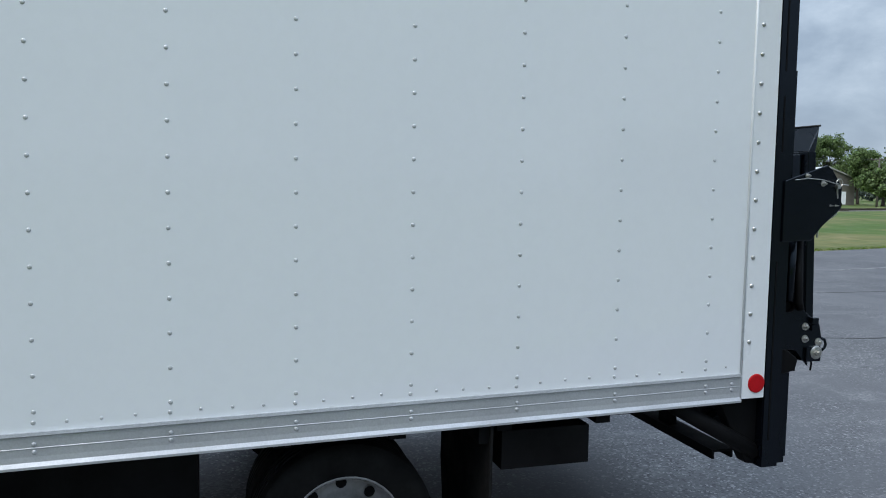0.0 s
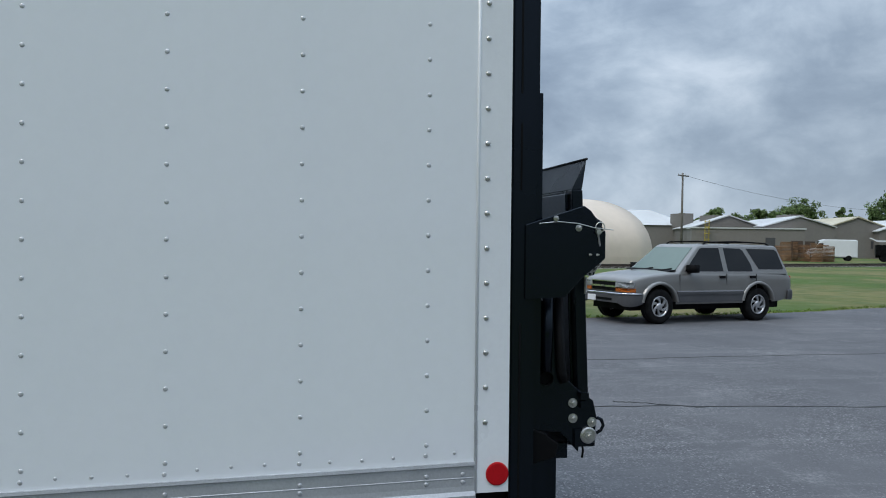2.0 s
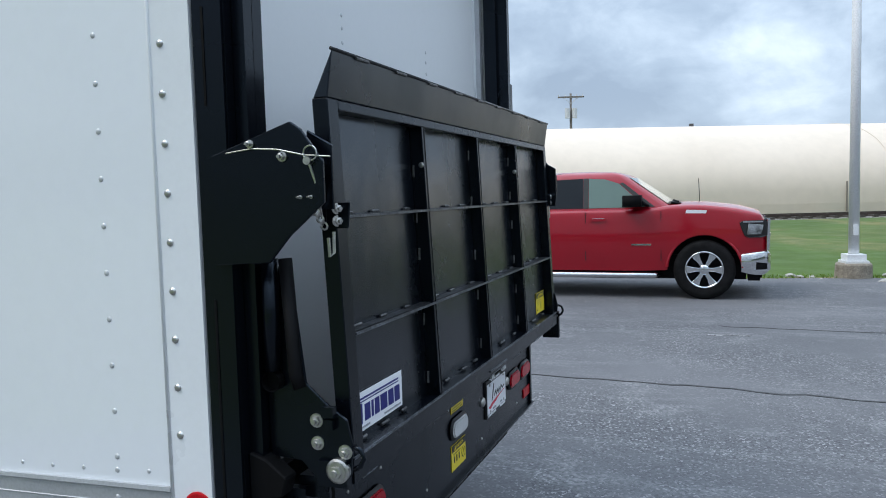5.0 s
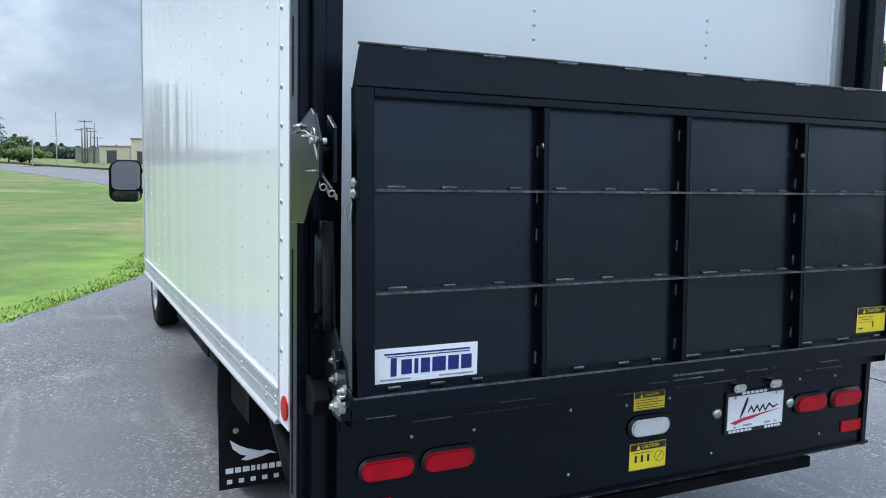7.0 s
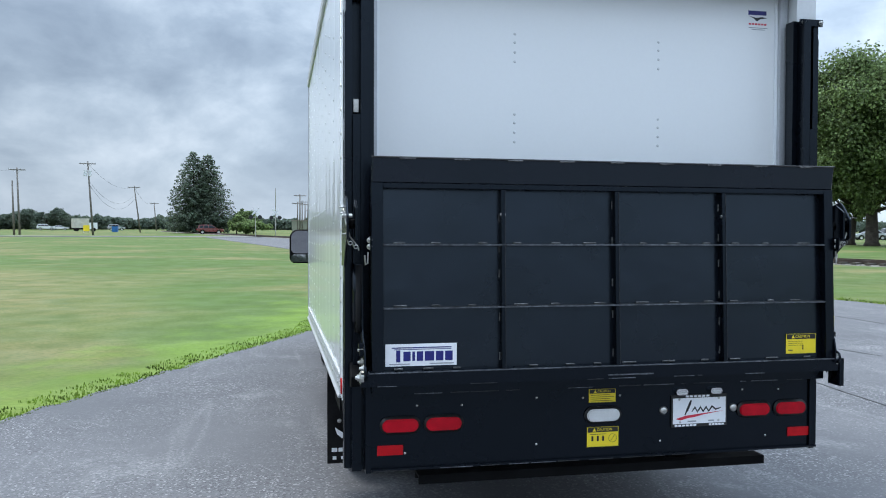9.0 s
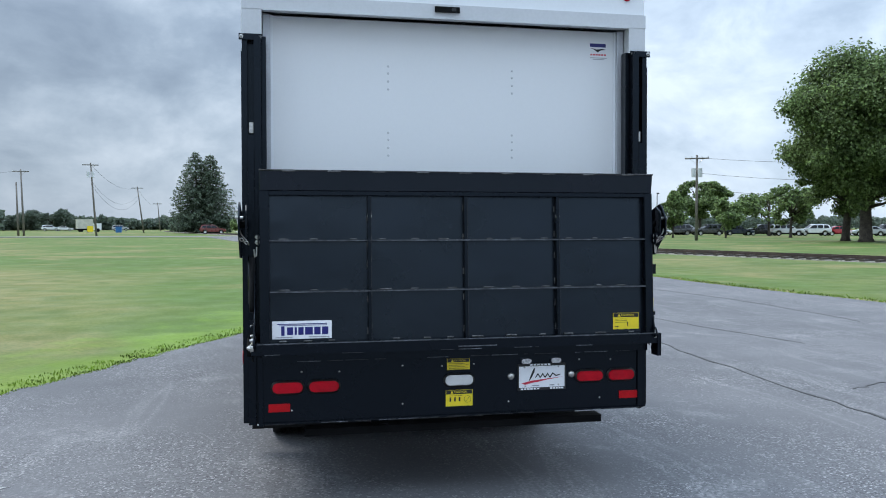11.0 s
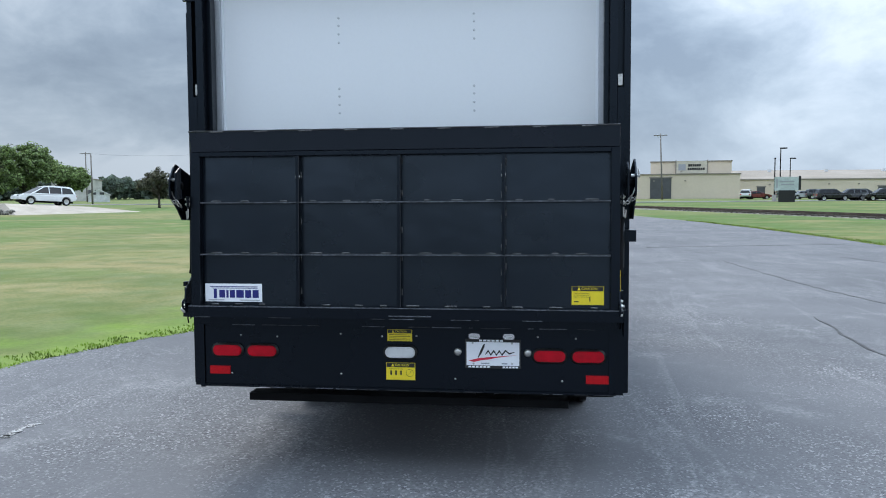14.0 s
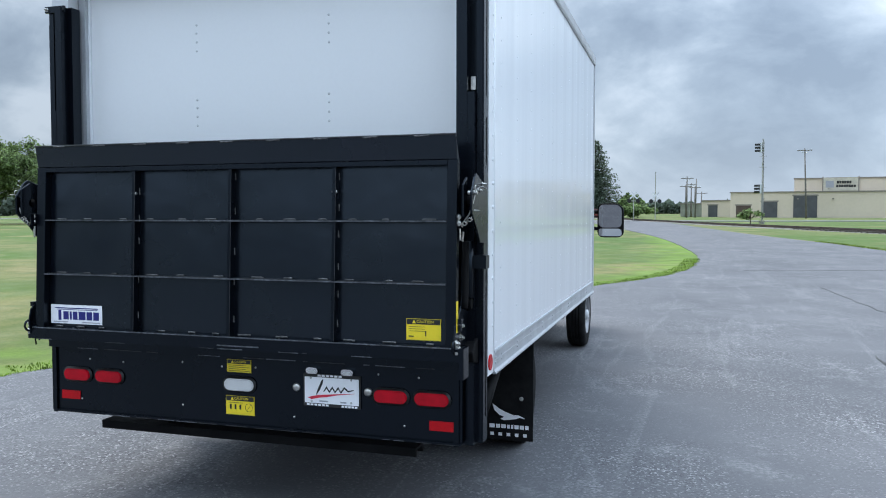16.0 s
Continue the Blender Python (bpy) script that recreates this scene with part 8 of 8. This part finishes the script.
    part("cowl", prism([(1.50, -0.72, 1.37), (1.50, 0.72, 1.37), (1.33, 0.76, 1.39), (1.33, -0.76, 1.39)], (0, 0, 0.012)), BLACK_MATTE, car)
    part("wiper", add_tube(bmesh.new(), [(1.46, -0.55, 1.395), (1.36, -0.05, 1.415)], 0.016, 5), BLACK_MATTE, car)
    part("aerial", add_tube(bmesh.new(), [(1.72, 0.80, 1.36), (1.70, 0.80, 1.75)], 0.006, 5), BLACK_MATTE, car)
    return car


v = pickup()
v.matrix_world = pose(10.05, 1.05, 0, 0, 0, -90)

# plainer cars far off: one outline for each kind of body
BODIES = {
    "sedan": dict(wb=1.40, r=0.33, half=0.90, low=0.34, body=[(-2.40, 0.46), (-2.45, 0.62), (-2.35, 0.96), (-1.55, 0.99), (0.95, 0.96), (2.0, 0.80), (2.35, 0.66), (2.38, 0.44)],
                  cabin=[(-1.75, 0.97), (-0.95, 1.38), (-0.55, 1.44), (0.05, 1.43), (1.15, 0.95)], panes=[[(0.85, 1.0), (0.05, 1.37), (-0.30, 1.38), (-0.30, 1.0)], [(-0.38, 1.0), (-0.38, 1.38), (-0.85, 1.33), (-1.35, 1.02)]]),
    "suv": dict(wb=1.42, r=0.37, half=0.94, low=0.42, body=[(-2.30, 0.52), (-2.38, 0.70), (-2.33, 1.05), (0.95, 1.06), (2.05, 0.98), (2.30, 0.84), (2.34, 0.50)],
                cabin=[(-2.28, 1.04), (-2.02, 1.62), (-1.75, 1.70), (0.05, 1.72), (0.30, 1.66), (1.10, 1.05)], panes=[[(0.85, 1.10), (0.28, 1.58), (-0.30, 1.61), (-0.30, 1.10)], [(-0.38, 1.10), (-0.38, 1.61), (-1.15, 1.60), (-1.15, 1.10)], [(-1.25, 1.12), (-1.25, 1.58), (-1.85, 1.55), (-2.05, 1.14)]]),
    "van": dict(wb=1.54, r=0.36, half=0.97, low=0.36, body=[(-2.42, 0.48), (-2.50, 0.66), (-2.44, 1.02), (0.9, 1.00), (2.2, 0.90), (2.55, 0.74), (2.60, 0.46)],
                cabin=[(-2.42, 1.0), (-2.15, 1.62), (-1.8, 1.73), (-0.1, 1.76), (0.35, 1.66), (1.65, 0.95)], panes=[[(1.25, 1.05), (0.42, 1.58), (0.0, 1.63), (0.0, 1.05)], [(-0.08, 1.05), (-0.08, 1.63), (-1.10, 1.62), (-1.10, 1.06)], [(-1.18, 1.06), (-1.18, 1.62), (-1.95, 1.56), (-2.2, 1.08)]]),
    "jeep": dict(wb=1.40, r=0.42, half=0.86, low=0.52, body=[(-2.05, 0.60), (-2.10, 0.80), (-2.08, 1.14), (0.75, 1.14), (1.95, 1.10), (2.10, 1.02), (2.12, 0.60)],
                 cabin=[(-2.06, 1.13), (-2.0, 1.80), (-1.9, 1.84), (0.38, 1.84), (0.48, 1.78), (0.74, 1.13)], panes=[[(0.55, 1.20), (0.36, 1.74), (-0.25, 1.74), (-0.25, 1.20)], [(-0.35, 1.20), (-0.35, 1.74), (-1.05, 1.74), (-1.05, 1.20)], [(-1.15, 1.20), (-1.15, 1.74), (-1.9, 1.74), (-1.95, 1.20)]]),
}
MADE = {}


def far_car(kind, colour, at, label, group="far parked cars", roof=None):
    key = (kind, colour)
    if key in MADE:
        c = copy_thing(MADE[key], at)
        c["label"] = label
        return c
    q = BODIES[kind]
    paint = car_paint("car_paint_" + colour[0], colour[1])
    top = car_paint("car_roof_" + colour[0], roof) if roof else paint
    car = thing("parked_car", label, "car", group)
    prof = list(q["body"]) + arch(q["wb"], q["r"], q["r"] + 0.06, q["low"], 8) + arch(-q["wb"], q["r"], q["r"] + 0.06, q["low"], 8)
    shell(prof, q["half"], paint, car, "body", taper=lambda x, z: 1 - 0.05 * max(0, abs(x) - 1.6), bevel=0.05, segments=2)
    zb = q["cabin"][0][1]
    ha = lambda z: q["half"] - 0.03 - (z - zb) * 0.33
    bm = bmesh.new()
    a = [bm.verts.new((x, -ha(z), z)) for x, z in q["cabin"]]
    b = [bm.verts.new((x, ha(z), z)) for x, z in q["cabin"]]
    bm.faces.new(a)
    bm.faces.new(b[::-1])
    for i in range(len(a)):
        bm.faces.new((a[i], b[i], b[(i + 1) % len(a)], a[(i + 1) % len(a)]))
    bmesh.ops.recalc_face_normals(bm, faces=bm.faces)
    soften(bm, 0.04, 2)
    part("cabin", bm, top, car)
    for s in (-1, 1):
        for pane in q["panes"]:
            side_panel(pane, 0, s, TINTED_GLASS, car, "window", lambda z: ha(z) + 0.003)
        part("headlamp", box(q["body"][-2][0] - 0.12, q["body"][-2][0] + 0.02, min(s * 0.5, s * 0.78), max(s * 0.5, s * 0.78), q["body"][-2][1] - 0.02, q["body"][-2][1] + 0.10, 0.01), LAMP_GLASS, car)
        part("tail_lamp", box(q["body"][1][0] - 0.01, q["body"][1][0] + 0.10, min(s * 0.6, s * 0.84), max(s * 0.6, s * 0.84), 0.74, 0.92, 0.01), RED_LENS, car)
        for cx in (q["wb"], -q["wb"]):
            m = facing((cx, s * (q["half"] - 0.11), q["r"]), (0, s, 0))
            w = part("wheel", add_lathe(bmesh.new(), [(q["r"] * 0.62, -0.1), (q["r"], -0.08), (q["r"], 0.08), (q["r"] * 0.93, 0.105), (q["r"] * 0.64, 0.095)], m, 20), RUBBER, car, smooth=True)
            part("rim", add_lathe(bmesh.new(), [(q["r"] * 0.64, 0.09), (q["r"] * 0.55, 0.07), (0.08, 0.08), (0, 0.08)], m, 20), ALLOY, w, smooth=True)
    c = q["cabin"]
    for (x0, z0), (x1, z1), nm in ((c[-1], c[-2], "windscreen"), (c[0], c[1], "rear_glass")):
        p0 = Vector((x0, 0, z0)).lerp(Vector((x1, 0, z1)), 0.08)
        p1 = Vector((x0, 0, z0)).lerp(Vector((x1, 0, z1)), 0.92)
        d = (p1 - p0).cross(Vector((0, 1, 0))).normalized() * 0.012
        if d.z < 0:
            d = -d
        part(nm, prism([(p0.x, -ha(p0.z) + 0.08, p0.z), (p0.x, ha(p0.z) - 0.08, p0.z), (p1.x, ha(p1.z) - 0.08, p1.z), (p1.x, -ha(p1.z) + 0.08, p1.z)], d), TINTED_GLASS, car)
    part("underside", box(q["cabin"][0][0] + 0.2, q["body"][-1][0] - 0.4, -q["half"] + 0.25, q["half"] - 0.25, 0.22, 0.5), BLACK_MATTE, car)
    car.matrix_world = at
    MADE[key] = car
    return car


PAINTS = {"white": (0.72, 0.73, 0.74), "black": (0.015, 0.016, 0.018), "dark_grey": (0.06, 0.062, 0.066), "silver": (0.42, 0.43, 0.44), "red": (0.42, 0.02, 0.03), "blue": (0.03, 0.05, 0.24), "navy": (0.02, 0.03, 0.07), "green": (0.03, 0.06, 0.05), "maroon": (0.16, 0.03, 0.025)}


def paint(n):
    return (n, PAINTS[n])


def polar_pose(az, d, turn):
    return at_polar(az, d, turn, 0, 1.456, -3.92)


row = ((19.2, "suv", "black"), (20.2, "suv", "dark_grey"), (21.0, "suv", "black"), (22.0, "suv", "black"), (23.0, "suv", "dark_grey"), (24.25, "sedan", "red"), (26.1, "sedan", "white"), (27.5, "suv", "dark_grey"), (28.2, "suv", "silver"),
       (29.6, "suv", "dark_grey"), (31.5, "sedan", "navy"), (33.0, "suv", "black"), (34.6, "suv", "white"), (36.2, "suv", "white"), (37.8, "sedan", "red"), (39.4, "sedan", "silver"), (41.0, "suv", "dark_grey"))
for k, (az, kind, col) in enumerate(row):
    far_car(kind, paint(col), at_polar(az, 128 + 1.5 * (k % 3), -az + (180 if k % 2 else 0) + 18, 0), col.replace("_", " ") + " car parked in the far car park")
for az, kind, col in ((14.6, "sedan", "maroon"), (16.6, "suv", "green"), (17.5, "sedan", "silver"), (18.4, "suv", "dark_grey")):
    far_car(kind, paint(col), at_polar(az, 150, -az + 15, 0), col.replace("_", " ") + " car parked before the tan warehouse")
far_car("suv", paint("white"), polar_pose(13.4, 150, 70), "white car parked before the tan warehouse")

# display ramp with the white van
ramp_t = thing("display_ramp", "pale concrete display ramp with rocks at its high end", "ramp")
PALE_SLAB = material("pale_concrete", (0.34, 0.30, 0.25), rough=0.85, vary=0.08, scale=0.8, fine=0.05, fine_scale=20)
bm = bmesh.new()
low = [bm.verts.new(q) for q in ((-5.4, -6.6, -0.05), (6.4, -5.2, -0.05), (6.2, 3.4, -0.05), (-5.3, 3.4, -0.05))]
high = [bm.verts.new(q) for q in ((-4.6, -2.0, 0.90), (2.6, -2.0, 0.50), (2.6, 1.9, 0.50), (-4.6, 1.9, 0.90))]
bm.faces.new(high)
bm.faces.new(low[::-1])
for k in range(4):
    bm.faces.new((low[k], low[(k + 1) % 4], high[(k + 1) % 4], high[k]))
part("slab", bm, PALE_SLAB, ramp_t)
rn = random.Random(31)
for k in range(12):
    bm = bmesh.new()
    bmesh.ops.create_icosphere(bm, subdivisions=2, radius=rn.uniform(0.22, 0.42))
    for q in bm.verts:
        q.co += q.co.normalized() * (noise.noise(q.co * 2 + Vector((k, 0, 0))) * 0.2)
    rk = part("rock", bm, BALLAST, ramp_t)
    rk.matrix_basis = pose(-5.2 - rn.uniform(0, 0.5), -5.2 + 0.66 * k, rn.uniform(0.05, 0.5))
rx, ry = -43.95, 62.7
ang = math.degrees(math.atan2(7.3, 4.9))
ramp_t.matrix_world = pose(rx, ry, 0, 0, 0, ang)
far_car("van", paint("white"), pose(rx, ry, 0, 0, 0, ang) @ pose(-0.5, 0, 0.68, 0, -3.0, 180), "white minivan displayed on a concrete ramp", "display cars")
far_car("suv", paint("white"), at_polar(-42.9, 125, 55, 0, 1.3), "white car parked behind the display ramp", "display cars")

# low mound with the blue off-roader
bm = bmesh.new()
add_lathe(bm, [(4.9, -0.05), (4.5, 0.04), (3.0, 0.40), (2.5, 0.50), (0, 0.54)], Matrix.Diagonal((1.0, 0.7, 1, 1)), 40)
mound = tagged(part("display_mound", bm, PALE_SLAB, smooth=True), "low pale concrete mound on the lawn", "mound")
mxy = polar(-21.4, 95, -0.3, -4.87)
mound.matrix_world = pose(*mxy, 0, 0, 0, 20)
far_car("jeep", paint("blue"), pose(*mxy, 0.52, 0, 0, 200), "blue off-road car displayed on a mound", "display cars", (0.015, 0.015, 0.017))
far_car("suv", paint("white"), at_polar(-24.3, 110, 20, 0), "white car on the road beyond the lawn", "cars on the road")
for az, d, kind, col in ((-15.3, 246, "suv", "white"), (-14.5, 250, "sedan", "white"), (-11.1, 246, "suv", "silver"), (-5.3, 152, "suv", "maroon")):
    far_car(kind, paint(col), at_polar(az, d, 10, 0), col + " car on the road beyond the lawn", "cars on the road")

# lorries and bins
def box_lorry(label, body_mat, at, l=5.5, h=2.9):
    t = thing("delivery_lorry", label, "lorry")
    part("cargo_box", box(-l / 2, l / 2, -1.15, 1.15, 0.8, h, 0.04), body_mat, t)
    part("cab", box(l / 2 + 0.05, l / 2 + 1.9, -1.0, 1.0, 0.5, 2.1, 0.25, 3), WHITE_TRIM, t)
    part("windscreen", box(l / 2 + 1.5, l / 2 + 1.94, -0.85, 0.85, 1.4, 1.95, 0.05), TINTED_GLASS, t)
    part("frame", box(-l / 2, l / 2 + 1.8, -0.5, 0.5, 0.5, 0.79), BLACK_MATTE, t)
    for x in (-l / 2 + 0.9, l / 2 + 1.1):
        for s in (-1, 1):
            part("wheel", add_lathe(bmesh.new(), [(0, -0.12), (0.42, -0.12), (0.45, 0), (0.42, 0.12), (0, 0.12)], facing((x, s * 0.9, 0.45), (0, s, 0)), 18), RUBBER, t)
    t.matrix_world = at
    return t


def panel_van(at):
    """High-roofed white delivery van."""
    t = thing("delivery_van", "white high-roofed delivery van parked by the sheds", "van")
    shell([(-2.9, 0.45), (-2.9, 2.55), (-2.7, 2.68), (0.9, 2.70), (1.35, 2.55), (2.05, 1.55), (2.75, 1.25), (2.9, 0.95), (2.9, 0.45)], 0.98, WHITE_TRIM, t, "body", bevel=0.10)
    for s in (-1, 1):
        side_panel([(1.05, 1.55), (1.0, 2.2), (1.45, 2.2), (1.95, 1.55)], 0.985, s, TINTED_GLASS, t, "window", thick=0.01)
        for x in (-1.9, 1.95):
            part("wheel", add_lathe(bmesh.new(), [(0, -0.12), (0.34, -0.12), (0.36, 0), (0.34, 0.12), (0, 0.12)], facing((x, s * 0.88, 0.36), (0, s, 0)), 18), RUBBER, t)
    part("windscreen", prism([(1.42, -0.85, 2.46), (1.42, 0.85, 2.46), (2.06, 0.9, 1.58), (2.06, -0.9, 1.58)], (0.03, 0, 0.02)), TINTED_GLASS, t)
    part("load_door", box(-2.93, -2.905, -0.85, -0.05, 0.6, 2.4, 0.01), DARK_DOOR, t)
    t.matrix_world = at


panel_van(from_side(127.9, 112, -172))
box_lorry("cream box lorry parked by the road", material("cream_box", (0.62, 0.60, 0.52), rough=0.6), facing_cam(-13.35, 212, 10), 3.6, 3.1)
box_lorry("dark dump lorry parked by the sheds", BLACK_MATTE, from_side(131.3, 112, 5), 3.4, 2.1)
bo = thing("crane_boom", "white folding crane boom on a parked lorry", "crane")
part("boom", box(-1.6, 1.0, -0.12, 0.12, 2.45, 2.65, 0.02), WHITE_TRIM, bo)
part("boom_arm", prism([(-1.5, -0.1, 2.45), (-1.2, -0.1, 2.45), (-2.2, -0.1, 3.0), (-2.4, -0.1, 2.9)], (0, 0.2, 0), 0.01), WHITE_TRIM, bo)
part("basket", box(0.9, 1.7, -0.4, 0.4, 2.5, 3.25, 0.03), WHITE_TRIM, bo)
part("boom_post", box(-0.15, 0.15, -0.15, 0.15, 2.05, 2.46), WHITE_TRIM, bo)
bo.matrix_world = from_side(131.3, 112, 5)
bn = thing("waste_bin", "blue plastic waste bin at the roadside", "bin")
part("bin_body", box(-0.6, 0.6, -0.5, 0.5, 0, 1.2, 0.05), material("blue_plastic", (0.02, 0.15, 0.42), rough=0.5), bn)
part("lid", box(-0.65, 0.65, -0.55, 0.55, 1.2, 1.32, 0.03), material("blue_lid", (0.02, 0.12, 0.36), rough=0.5), bn)
bn.matrix_world = pose(-37.5, 184, 0)
yb_ = thing("roadside_banner", "yellow banner board standing by the road", "banner")
part("board", box(-0.6, 0.6, -0.03, 0.03, 0.3, 1.5), STICKER_YELLOW, yb_)
part("leg", box(-0.6, -0.5, -0.05, 0.05, 0, 0.4), STEEL, yb_)
part("leg", box(0.5, 0.6, -0.05, 0.05, 0, 0.4), STEEL, yb_)
yb_.matrix_world = at_polar(-12.75, 176, 0, 0, -1)
